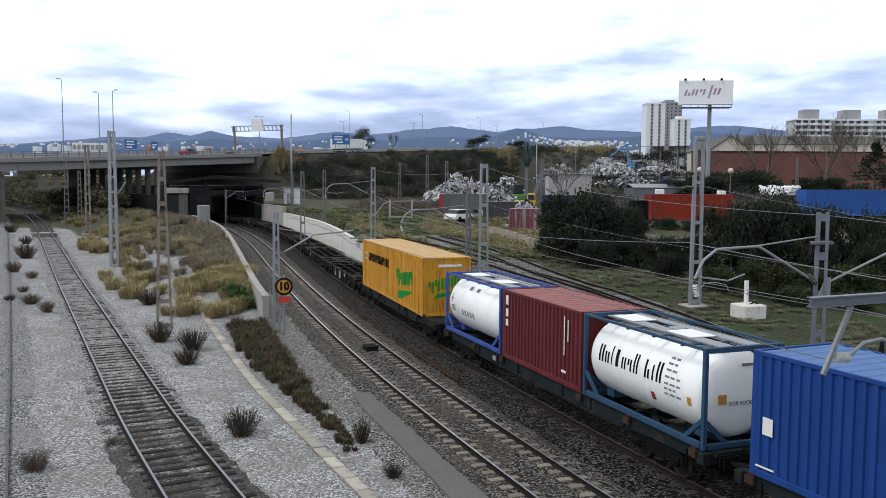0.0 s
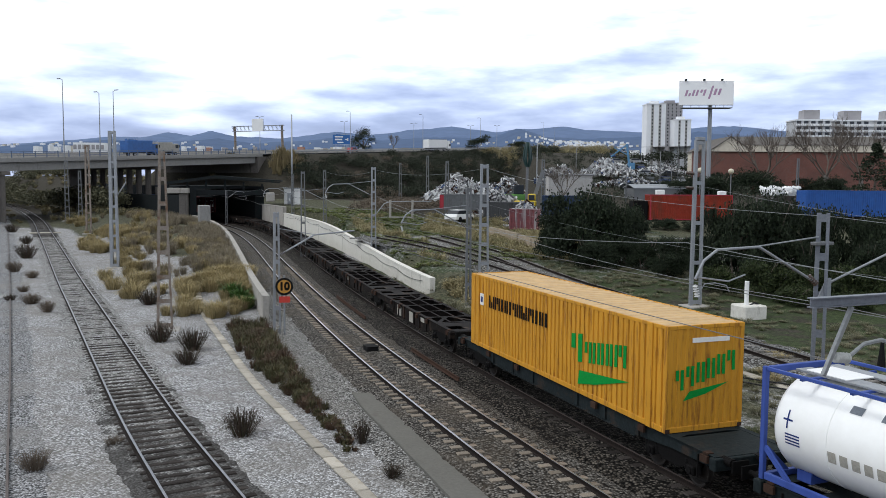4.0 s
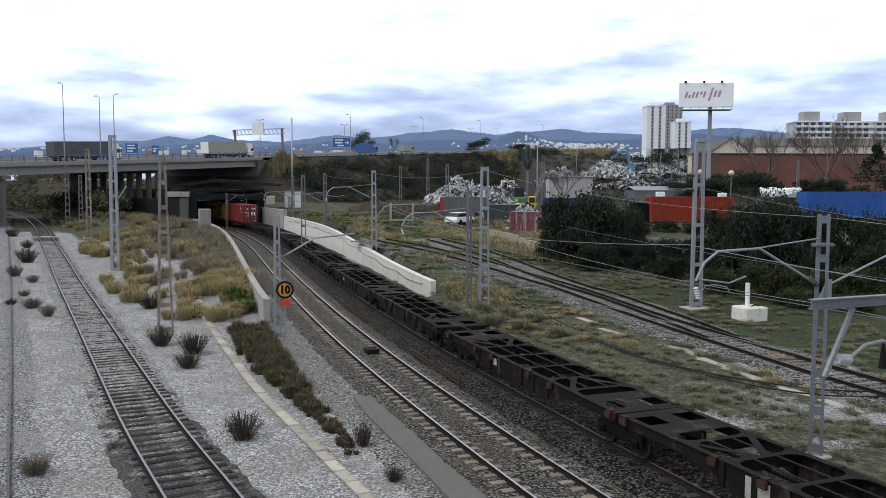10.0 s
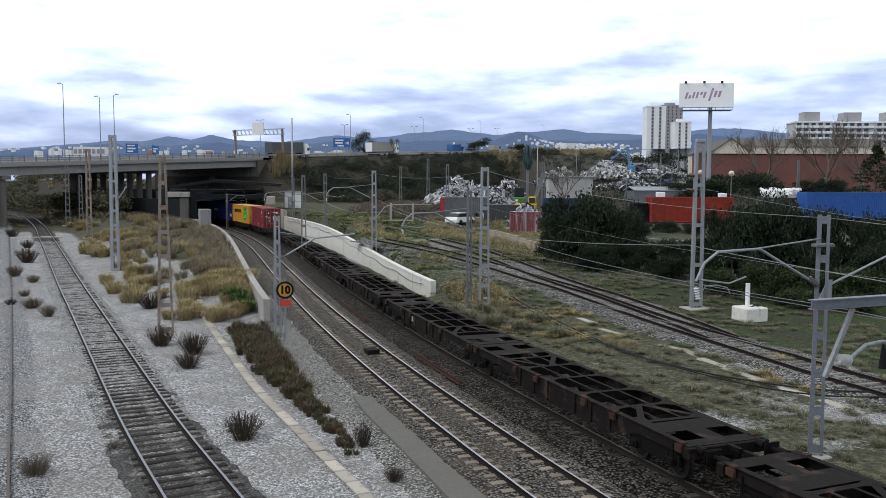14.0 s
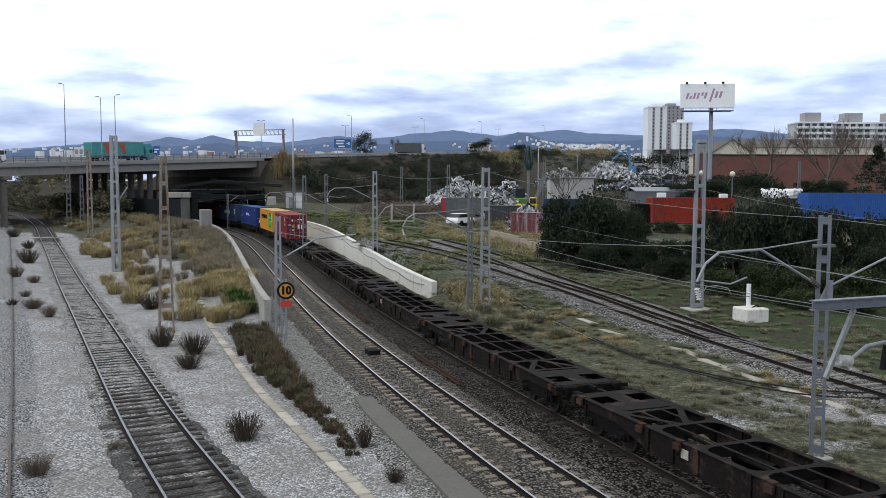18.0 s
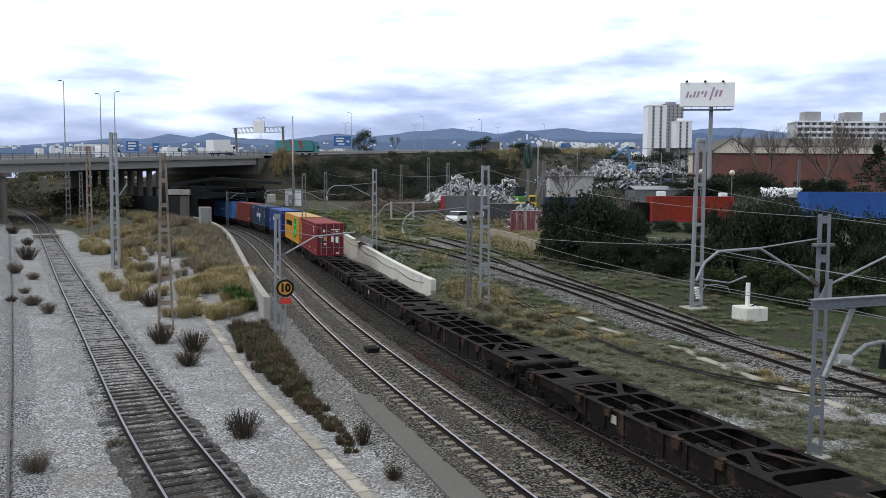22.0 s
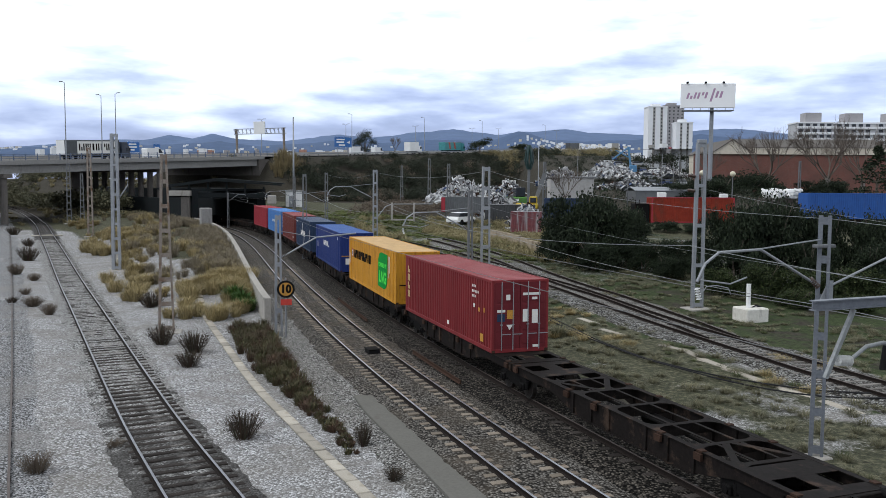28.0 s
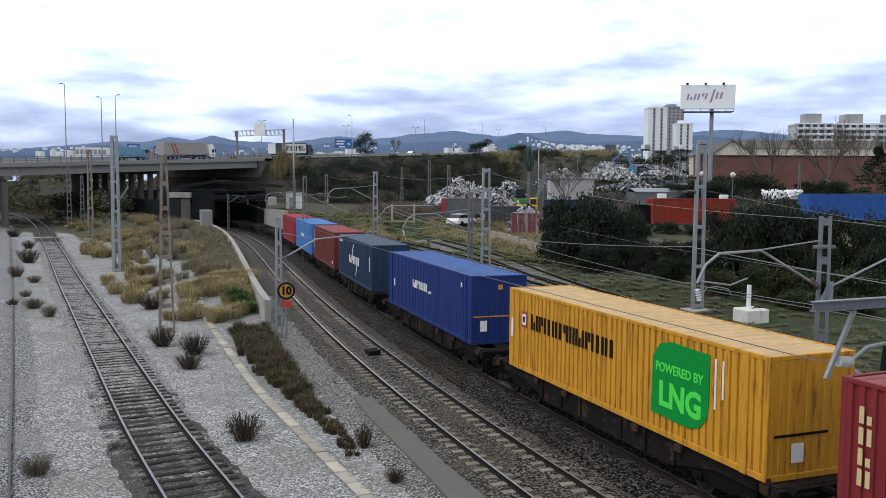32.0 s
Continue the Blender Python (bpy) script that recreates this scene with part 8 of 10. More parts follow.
# ---------------------------------------------------------------- billboard, brick wall, sheds and blocks behind
def billboard():
    x, y = 45.6, 150.0
    t = thing("billboard", "white billboard with a violet name on a tall steel pole", "billboard", at=pose(x, y, ground_height(x, y), 0, 0, -6))
    z = 21.0 - ground_height(x, y)
    part("pole", Shape().tube((0.9, 0.8, -0.6), (0.9, 0.8, z + 1.0), 0.42, 16, 0.34), M["galv"], t)
    part("board", Shape().box((-4.6, -0.2, z), (4.6, 0.2, z + 4.2), c=0.04), surface("bright_board_paint", (0.90, 0.90, 0.91), (0.86, 0.86, 0.87), rough=0.7, bump=0), t)
    part("back_frame", Shape().box((-4.4, 0.2, z + 0.4), (4.4, 0.9, z + 0.6)).box((-4.4, 0.2, z + 3.4), (4.4, 0.9, z + 3.6)).box((0.5, 0.2, z + 0.2), (1.3, 1.1, z + 3.8)), M["galv_dark"], t)
    part("catwalk", Shape().box((-4.2, -1.3, z - 0.55), (4.2, 1.1, z - 0.45)).box((-4.2, -1.3, z - 0.1), (4.2, -1.22, z - 0.02)), M["galv_dark"], t)
    for i in range(7):
        part("rail_post", Shape().box((-4.15 + 1.38 * i - 0.03, -1.28, z - 0.5), (-4.15 + 1.38 * i + 0.03, -1.22, z - 0.02)), M["galv_dark"], t)
    for x0 in (-3.7, -0.6, 2.4):
        part("flood_lamp", Shape().box((x0, -0.5, z + 4.2), (x0 + 0.35, 0.1, z + 4.5), c=0.03), M["black"], t)
    violet = surface("faded_violet_print", (0.36, 0.20, 0.33), (0.46, 0.32, 0.44), rough=0.6, bump=0)
    to_side = Matrix(((1, 0, 0, 0), (0, 0, 1, 0), (0, 1, 0, 0), (0, 0, 0, 1)))
    # a row of plain strokes in place of the name
    for x0, w, z0, z1, kind in ((-3.7, 1.0, 1.55, 2.6, "low"), (-2.5, 0.95, 1.6, 2.65, "twin"), (-1.25, 1.0, 1.65, 2.7, "high"), (0.1, 0.7, 1.1, 3.35, "stem"), (1.15, 1.1, 1.75, 2.85, "twin")):
        sh = Shape()
        for u0, u1, v0, v1 in STROKES[kind]:
            sh.prism([(x0 + w * u + 0.3 * (z1 - z0) * v, z + z0 + (z1 - z0) * v) for u, v in ((u0, v0), (u1, v0), (u1, v1), (u0, v1))], -0.215, -0.2, at=to_side)
        part("name_stroke", sh, violet, t)


billboard()


def brick_material():
    m, nt, b = material("old_red_brickwork")
    co = coords(nt)
    br = nt.nodes.new("ShaderNodeTexBrick")
    br.inputs["Color1"].default_value = (0.215, 0.080, 0.060, 1)
    br.inputs["Color2"].default_value = (0.165, 0.060, 0.047, 1)
    br.inputs["Mortar"].default_value = (0.20, 0.14, 0.115, 1)
    br.inputs["Scale"].default_value = 4.0
    mp = nt.nodes.new("ShaderNodeMapping")
    mp.inputs["Rotation"].default_value = (radians(90), 0, 0)
    nt.links.new(co, mp.inputs[0])
    nt.links.new(mp.outputs[0], br.inputs["Vector"])
    col = mix_node(nt, ramp_node(nt, noise_node(nt, co, 0.25, 5.0), [(0.4, (0, 0, 0)), (0.7, (0.7,) * 3)]), br.outputs["Color"], (0.10, 0.055, 0.047))
    nt.links.new(col, b.inputs["Base Color"])
    b.inputs["Roughness"].default_value = 0.9
    return m


BRICK = brick_material()
wall = thing("brick_wall", "long dark red brick factory wall", "wall", at=pose(54, 186, 4.5, 0, 0, -2), kind="structure")
for i in range(9):
    part("wall_length", Shape().box((i * 10.0, 0, -1), (i * 10.0 + 9.98, 0.6, 9.6)), BRICK, wall)
    part("coping", Shape().box((i * 10.0, -0.12, 9.6), (i * 10.0 + 9.98, 0.72, 9.85)), M["rust"], wall)


def factory(x, y, w, d, h, pitch, deg, z, label, mat, roof, bays=1):
    t = thing("factory_shed", label, "factory", at=pose(x, y, z, 0, 0, deg), group="factory sheds")
    for i in range(bays):
        o = i * w
        part("wall", Shape().prism([(o, -2), (o + w, -2), (o + w, h), (o + w / 2, h + pitch), (o, h)], 0, d, at=Matrix(((1, 0, 0, 0), (0, 0, 1, 0), (0, 1, 0, 0), (0, 0, 0, 1)))), mat, t)
        part("roof", Shape().prism([(o - 0.3, h - 0.1), (o + w / 2, h + pitch), (o + w + 0.3, h - 0.1), (o + w + 0.3, h + 0.15), (o + w / 2, h + pitch + 0.3), (o - 0.3, h + 0.15)], -0.3, d, at=Matrix(((1, 0, 0, 0), (0, 0, 1, 0), (0, 1, 0, 0), (0, 0, 0, 1)))), roof, t)
        for k in range(3):
            part("window", Shape().box((o + w * (0.2 + 0.22 * k), -0.04, h * 0.45), (o + w * (0.2 + 0.22 * k) + w * 0.12, 0.02, h * 0.7)), M["glass"], t)
    return t


cream = surface("weathered_cream_render", (0.64, 0.59, 0.50), (0.50, 0.455, 0.38), rough=0.9, fine=1.5, coarse=0.2, grime=(0.22, 0.19, 0.15), grime_from=0.58, streak=(1, 1, 0.2))
tile = surface("mossy_grey_roof_sheet", (0.15, 0.138, 0.128), (0.10, 0.092, 0.085), rough=0.9, fine=1.5, coarse=0.2)
factory(70.5, 225, 9.4, 30, 10.2, 3.2, -4, 6.0, "cream rendered factory shed with a gabled end", cream, tile)
yard_shed("long cream factory shed with a grey sheet roof", 99.0, 239, 38.0, 22.0, 10.0, -4, cream, tile, 7.6)
factory(115.5, 228, 16.0, 24, 10.6, 2.4, -4, 6.0, "pale factory shed at the edge of the works", cream, tile)


def tower(label, x, y, w, d, h, z, mats, floors, cols, deg=0):
    t = thing("tower_block", label, "tower block", at=pose(x, y, z, 0, 0, deg), group="tower blocks")
    part("wall", Shape().box((-w / 2, -d / 2, -30), (w / 2, d / 2, h)), mats[0], t)
    part("roof", Shape().box((-w / 2 - 0.3, -d / 2 - 0.3, h), (w / 2 + 0.3, d / 2 + 0.3, h + 0.8)).box((-w * 0.25, -d * 0.2, h + 0.8), (w * 0.2, d * 0.2, h + 3.2)), mats[1], t)
    wm = Shape().box((-0.5, -0.12, -0.7), (0.5, 0.05, 0.7)).mesh("window", M["glass"])
    fh = h / floors
    for c in range(cols):
        x0 = -w / 2 + w * (c + 0.5) / cols
        if len(mats) > 2:
            if c % 2 == 0:
                continue
            part("pier_strip", Shape().box((x0 - w / cols * 0.34, -d / 2 - 0.1, -30), (x0 + w / cols * 0.34, -d / 2 + 0.1, h)), mats[2], t)
        for f in range(floors):
            part("window", wm, None, t, at=pose(x0, -d / 2, fh * (f + 0.55)))
    return t


tw = surface("white_tower_render", (0.80, 0.81, 0.83), (0.72, 0.73, 0.75), rough=0.8, fine=0.4, coarse=0.05, bump=0)
tg = surface("grey_tower_render", (0.36, 0.35, 0.36), (0.29, 0.28, 0.29), rough=0.8, fine=0.4, coarse=0.05, bump=0)
tb = surface("grey_tower_strip", (0.42, 0.41, 0.39), rough=0.8, fine=0.4, bump=0)
tower("slender white tower block with grey strips", 171, 700, 15, 16, 33, 36, (tw, tw, tb), 12, 5)
tower("grey tower block behind the white one", 202, 770, 18, 18, 38, 38, (tg, tg), 13, 5)
tower("shorter white tower block with grey strips", 190, 690, 13, 14, 22, 34, (tw, tw, tb), 8, 5)


def apartments(label, x, y, w, h, z, deg, floors, body):
    t = thing("apartment_building", label, "apartment building", at=pose(x, y, z, 0, 0, deg), group="apartment buildings")
    part("wall", Shape().box((-w / 2, 0, -20), (w / 2, 14, h)), body, t)
    part("roof", Shape().box((-w / 2 - 0.4, -0.4, h), (w / 2 + 0.4, 14.4, h + 0.7)), tw, t)
    part("penthouse", Shape().box((-w * 0.2, 4, h + 0.7), (w * 0.25, 12, h + 5.5)), tg, t)
    fh = h / floors
    for f in range(floors):
        b = part("balcony", Shape().box((-w / 2, -1.4, fh * f + 0.2), (w / 2, 0, fh * f + 1.3)), tw, t)
        n = int(w / 3.4)
        for i in range(n):
            part("window", Shape().box((-w / 2 + 3.4 * i + 0.5, -0.06, fh * f + 1.35), (-w / 2 + 3.4 * i + 2.6, 0.02, fh * f + 2.7)), M["glass"], t)


# wall colour of a shaded facade: the shade is put into this render
tgd = surface("shaded_apartment_render", (0.50, 0.505, 0.52), (0.42, 0.425, 0.44), rough=0.8, fine=0.4, bump=0)
apartments("grey apartment building with pale balcony bands", 182, 424, 17, 14.0, 24, -4, 5, tgd)
apartments("grey apartment building with long pale balconies", 203, 426, 19, 14.0, 24, -4, 5, tgd)
apartments("grey apartment building at the edge of the suburb", 226, 430, 20, 14.5, 24, -4, 5, tgd)


# ---------------------------------------------------------------- far town, hills
# the skyline of each range: sideways slope from the eye, slope upwards
FAR_RIDGE = [(-0.9, 0.03), (-0.514, 0.0367), (-0.442, 0.0416), (-0.383, 0.047), (-0.35, 0.0464), (-0.317, 0.0524), (-0.291, 0.0486), (-0.268, 0.0545), (-0.239, 0.0481), (-0.186, 0.0464), (-0.121, 0.0544), (-0.088, 0.0506), (-0.023, 0.058),
             (0.01, 0.0614), (0.036, 0.0582), (0.062, 0.0557), (0.088, 0.0580), (0.141, 0.0625), (0.167, 0.0587), (0.232, 0.0563), (0.298, 0.0624), (0.337, 0.0645), (0.402, 0.0582), (0.512, 0.0541), (0.9, 0.045)]
NEAR_RIDGE = [(-0.9, 0.025), (-0.514, 0.0328), (-0.442, 0.0396), (-0.383, 0.0437), (-0.343, 0.04), (-0.258, 0.0455), (-0.219, 0.0404), (-0.147, 0.0446), (-0.114, 0.0486), (-0.069, 0.0448), (-0.016, 0.0489), (0.055, 0.0480), (0.088, 0.0604), (0.12, 0.0500), (0.167, 0.0483), (0.272, 0.0532), (0.298, 0.0579), (0.337, 0.0535), (0.513, 0.0476), (0.9, 0.04)]


def hill_height(x, q, ridge, dist):
    """A slope that climbs from its foot (q = 0) to the skyline (q = 1)."""
    far = dist + 700.0
    a = x / far
    up = float(np.interp(a, [p[0] for p in ridge], [p[1] for p in ridge]))
    up += 0.0011 * noise.noise((a * 40, 1.0, dist * 0.01)) + 0.0007 * noise.noise((a * 110, 2.0, dist * 0.01))
    low = EYE_HEIGHT + 0.026 * dist
    return low + (EYE_HEIGHT + up * far - low) * q ** 0.8 * (1 + (1 - q) * 0.25 * noise.noise((a * 30, q * 2.0, dist * 0.01)))


def far_town():
    r = random.Random(21)
    pale = [tw, tg, cream, surface("pale_town_roof", (0.45, 0.26, 0.20), rough=0.9, fine=0.3, bump=0)]
    sh = Shape()
    # sheds and houses on the plain behind the motorway
    for i in range(300):
        a = r.uniform(-0.06, 0.56)
        d = r.uniform(900, 1500)
        w, h = r.uniform(3, 9), r.uniform(1, 4)
        z = 7.8 + 0.0345 * d
        sh.box((d * math.tan(a) - w / 2, d, z - 12), (d * math.tan(a) + w / 2, d + 12, z + h * 0.5), r.choices(range(4), (3, 1, 2, 1))[0])
    for i in range(40):
        a = r.uniform(-0.45, -0.06)
        d = r.uniform(900, 1500)
        w, h = r.uniform(3, 9), r.uniform(2, 6)
        z = 7.8 + 0.034 * d
        sh.box((d * math.tan(a) - w / 2, d, z - 6), (d * math.tan(a) + w / 2, d + 12, z + h * 0.6), r.choices(range(4), (3, 1, 2, 1))[0])
    # white villages on the slopes
    for i in range(300):
        x = r.choice((r.gauss(420, 90), r.gauss(450, 50), r.uniform(-1500, 1500)))
        q = r.uniform(0.3, 0.7)
        y = 2400 + 700 * q
        z = hill_height(x, q, NEAR_RIDGE, 2400.0)
        w, h = r.uniform(4, 9), r.uniform(3, 6)
        sh.box((x - w / 2, y - 12, z - 12), (x + w / 2, y, z + h), r.choice((0, 0, 0, 2)))
    thing("far_town", "pale far houses and sheds below the hills", "town", shape=sh, mats=pale, kind="stuff")


far_town()
far_shed = thing("far_depot", "long low white depot beyond the motorway", "depot", at=pose(-137, 335, 0, 0, 0, 6))
part("wall", Shape().box((-6, 0, 4.0), (6, 8, 21.2)), tw, far_shed)
for i in range(7):
    part("bay", Shape().box((-5.8 + 1.7 * i, -0.1, 18.6), (-4.6 + 1.7 * i, 0.02, 20.4)), tg, far_shed)


def hills(name, dist, ridge, col, x0=-3600, x1=3600):
    """A far range, a real slope of land."""
    n, rows = 420, 8
    vs, fs = [], []
    for j in range(rows):
        q = j / (rows - 1)
        for i in range(n):
            x = x0 + (x1 - x0) * i / (n - 1)
            vs.append((x, dist + 700 * q, hill_height(x, q, ridge, dist)))
    for j in range(rows - 1):
        for i in range(n - 1):
            o = j * n + i
            fs.append((o, o + 1, o + n + 1, o + n))
    m = surface(name + "_haze_tint", col, tuple(c * 0.80 for c in col), rough=1.0, fine=0.02, coarse=0.004, bump=0)
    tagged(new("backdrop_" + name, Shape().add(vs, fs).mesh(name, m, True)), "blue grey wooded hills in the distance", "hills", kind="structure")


# air haze is painted into the slope colours, paler on the far range
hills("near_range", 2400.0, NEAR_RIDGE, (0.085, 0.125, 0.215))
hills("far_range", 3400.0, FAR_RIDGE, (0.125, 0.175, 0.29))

# ---------------------------------------------------------------- plants
LEAF_DARK = leafy("dark_evergreen_leaves", [(0.011, 0.017, 0.010), (0.020, 0.030, 0.015), (0.030, 0.044, 0.022), (0.017, 0.026, 0.014), (0.048, 0.062, 0.032)])
LEAF_BRAMBLE = leafy("bramble_leaves", [(0.016, 0.023, 0.009), (0.026, 0.04, 0.013), (0.055, 0.08, 0.024), (0.02, 0.028, 0.011), (0.075, 0.09, 0.03)])
LEAF_BANK = leafy("bank_shrub_leaves", [(0.020, 0.026, 0.017), (0.034, 0.042, 0.027), (0.056, 0.064, 0.040), (0.026, 0.032, 0.021)])
LEAF_FAR = leafy("olive_far_scrub_leaves", [(0.055, 0.058, 0.034), (0.098, 0.094, 0.055), (0.15, 0.136, 0.08), (0.045, 0.054, 0.032)])
GRASS_FAR = leafy("brown_far_grass", [(0.19, 0.158, 0.085), (0.29, 0.245, 0.135), (0.38, 0.325, 0.185), (0.14, 0.13, 0.07)])
LEAF_BROWN = leafy("brown_bramble_stems", [(0.085, 0.066, 0.052), (0.15, 0.12, 0.09), (0.20, 0.16, 0.12), (0.11, 0.09, 0.065)])
STRAW = leafy("dry_straw_blades", [(0.24, 0.188, 0.09), (0.40, 0.318, 0.158), (0.51, 0.42, 0.235), (0.29, 0.236, 0.108), (0.14, 0.122, 0.058)])
STRAW_DULL = leafy("dull_straw_blades", [(0.21, 0.185, 0.095), (0.34, 0.295, 0.16), (0.46, 0.40, 0.23), (0.16, 0.165, 0.075)])
GRASS = leafy("green_grass_blades", [(0.038, 0.052, 0.020), (0.064, 0.085, 0.030), (0.10, 0.118, 0.046), (0.14, 0.135, 0.062)])
LUSH = leafy("lush_green_blades", [(0.03, 0.07, 0.015), (0.06, 0.12, 0.025), (0.10, 0.18, 0.04)])
HEATHER = leafy("dark_heather_twigs", [(0.035, 0.026, 0.023), (0.07, 0.046, 0.038), (0.04, 0.045, 0.025), (0.10, 0.062, 0.045), (0.055, 0.06, 0.03)])
REED = leafy("tan_reed_stems", [(0.22, 0.17, 0.09), (0.32, 0.26, 0.15), (0.16, 0.13, 0.07), (0.26, 0.22, 0.10)])
OLIVE_THICKET = leafy("olive_brown_thicket", [(0.22, 0.185, 0.095), (0.31, 0.26, 0.14), (0.38, 0.325, 0.185), (0.17, 0.155, 0.08)])
BARK = surface("grey_brown_bark", (0.16, 0.135, 0.115), (0.08, 0.065, 0.055), rough=0.95, fine=12, coarse=1.5)
BARK_PALE = surface("pale_grey_bark", (0.24, 0.22, 0.20), (0.14, 0.125, 0.115), rough=0.95, fine=10, coarse=1.0)


def leaf(sh, p, size, r, lift=0.35, slot=0):
    """One leaf spray: a bent quad turned at random."""
    a, b = r.uniform(0, 2 * math.pi), r.uniform(-0.9, 0.9)
    d = Vector((math.cos(a) * math.cos(b), math.sin(a) * math.cos(b), math.sin(b) + lift)).normalized()
    s = d.cross(Vector((r.uniform(-1, 1), r.uniform(-1, 1), r.uniform(-1, 1)))).normalized() * size * 0.36
    e = d * size
    k = len(sh.v)
    m = p + e * 0.5
    sh.v += [tuple(p), tuple(m + s), tuple(p + e), tuple(m - s)]
    sh.f.append((k, k + 1, k + 2, k + 3))
    sh.m.append(slot)


def clump(sh, c, rx, ry, rz, n, size, r, seed=0.0):
    """Leaves through the outer part of an uneven rounded mass."""
    c = Vector(c)
    for i in range(n):
        d = Vector((r.gauss(0, 1), r.gauss(0, 1), r.gauss(0, 1))).normalized()
        if d.z < -0.35:
            d.z *= -0.6
        lump = 0.78 + 0.42 * noise.noise((d.x * 2.1 + seed, d.y * 2.1, d.z * 2.1 + c.x)) + 0.22 * noise.noise((d.x * 5 + seed, d.y * 5, d.z * 5))
        q = lump * (r.random() ** 0.28)
        leaf(sh, c + Vector((d.x * rx * q, d.y * ry * q, d.z * rz * q)), size * r.uniform(0.6, 1.3), r)


def blades(sh, c, radius, height, n, r, width=0.03, droop=0.5):
    """A tuft of arching blades."""
    for i in range(n):
        a = r.uniform(0, 2 * math.pi)
        q = radius * 0.35 * math.sqrt(r.random())
        base = Vector((c[0] + q * math.cos(a), c[1] + q * math.sin(a), c[2] - 0.05))
        out = Vector((math.cos(a + r.uniform(-0.5, 0.5)), math.sin(a + r.uniform(-0.5, 0.5)), 0))
        h = height * r.uniform(0.55, 1.1)
        lean = radius * r.uniform(0.15, 0.9)
        mid = base + out * lean * 0.4 + Vector((0, 0, h * 0.68))
        tip = base + out * lean + Vector((0, 0, h * (1 - droop * r.uniform(0.0, 0.7) * lean / max(radius, 0.01))))
        s = Vector((-out.y, out.x, 0)) * width * r.uniform(0.6, 1.3)
        k = len(sh.v)
        sh.v += [tuple(base - s), tuple(base + s), tuple(mid + s * 0.8), tuple(mid - s * 0.8), tuple(tip)]
        sh.f += [(k, k + 1, k + 2, k + 3), (k + 3, k + 2, k + 4)]
        sh.m += [0, 0]


def bush_mesh(seed, n, size, mat):
    r = random.Random(seed)
    sh = Shape()
    clump(sh, (0, 0, 0.42), 0.78, 0.78, 0.60, n // 2, size, r, seed)
    for i in range(11):
        a = i * 0.571 + r.uniform(-0.3, 0.3)
        q = r.uniform(0.4, 0.72)
        clump(sh, (q * math.cos(a), q * math.sin(a), (0.14, 0.34, 0.62)[i % 3]), 0.40, 0.40, 0.30, n // 14, size, r, seed + i)
    return sh.mesh("crown", mat)


def stem_mesh(seed, mat, n=7):
    r = random.Random(seed)
    sh = Shape()
    for i in range(n):
        a = r.uniform(0, 6.28)
        p = Vector((0.08 * math.cos(a), 0.08 * math.sin(a), -0.1))
        q = Vector((0.35 * math.cos(a), 0.35 * math.sin(a), 0.45))
        e = Vector((0.55 * math.cos(a + 0.4), 0.55 * math.sin(a + 0.4), 0.85))
        sh.tube(p, q, 0.03, 6, 0.018).tube(q, e, 0.018, 5, 0.006)
    return sh.mesh("trunk", mat)


CROWNS = [bush_mesh(11 + i, 13000, 0.047, LEAF_DARK) for i in range(3)]
CROWNS_BRAMBLE = [bush_mesh(31 + i, 6500, 0.06, LEAF_BRAMBLE) for i in range(2)]
STEMS = stem_mesh(5, BARK)


def bush(label, x, y, sx, sy, sz, crown, z=None, deg=0, group="bushes"):
    z = ground_height(x, y) if z is None else z
    t = thing("bush", label, "bush", at=pose(x, y, z, 0, 0, deg), group=group)
    sc = Matrix.Diagonal((sx, sy, sz, 1))
    part("crown", crown, None, t, at=sc)
    part("trunk", STEMS, None, t, at=sc)
    return t


# the great dark bush and the hedge along the siding
bush("large dark evergreen bush beside the siding", 12.2, 71.5, 4.1, 3.2, 6.8, CROWNS[0], deg=20)
bush("dark evergreen bush leaning out of the large one", 9.9, 73.5, 2.0, 2.0, 4.6, CROWNS[1], deg=80)
bush("dark evergreen bush spreading low over the bank", 15.0, 70.5, 2.6, 2.2, 5.4, CROWNS[2], deg=140)
bush("low dark evergreen bush at the foot of the large one", 12.4, 68.6, 2.8, 1.6, 2.6, CROWNS[1], deg=200)
for i, (x, y, s, h, lab) in enumerate(((21.6, 62.5, 3.0, 6.5, "tall dark evergreen in the hedge"), (24.6, 63.5, 3.8, 7.0, "rounded dark evergreen in the hedge"), (28.2, 64.0, 2.9, 6.2, "broad dark evergreen in the hedge"), (31.8, 63.0, 2.7, 5.6, "dark evergreen with a ragged top in the hedge"), (35.5, 65.0, 3.2, 5.2, "dark evergreen at the far end of the hedge"), (26.4, 60.2, 2.4, 4.0, "low dark evergreen before the hedge"), (30.4, 59.6, 2.6, 3.8, "low dark evergreen among brambles"), (39.5, 66.0, 3.6, 5.4, "dark evergreen beyond the hedge"))):
    bush(lab, x, y, s, s * 0.8, h, CROWNS[i % 3], deg=i * 47)
for i, (x, y, s, h) in enumerate(((19.2, 59.0, 1.7, 2.0), (21.6, 57.6, 2.1, 2.6), (24.2, 56.6, 2.1, 2.4), (26.8, 55.6, 2.2, 2.6), (29.4, 54.8, 2.1, 2.3), (22.6, 54.4, 1.7, 1.3), (25.6, 52.8, 1.7, 1.2), (28.6, 51.6, 1.8, 1.3), (31.6, 53.2, 2.2, 2.4))):
    bush("bramble thicket with bright green leaf tips", x, y, s, s * 0.9, h, CROWNS_BRAMBLE[i % 2], deg=i * 61, group="brambles")
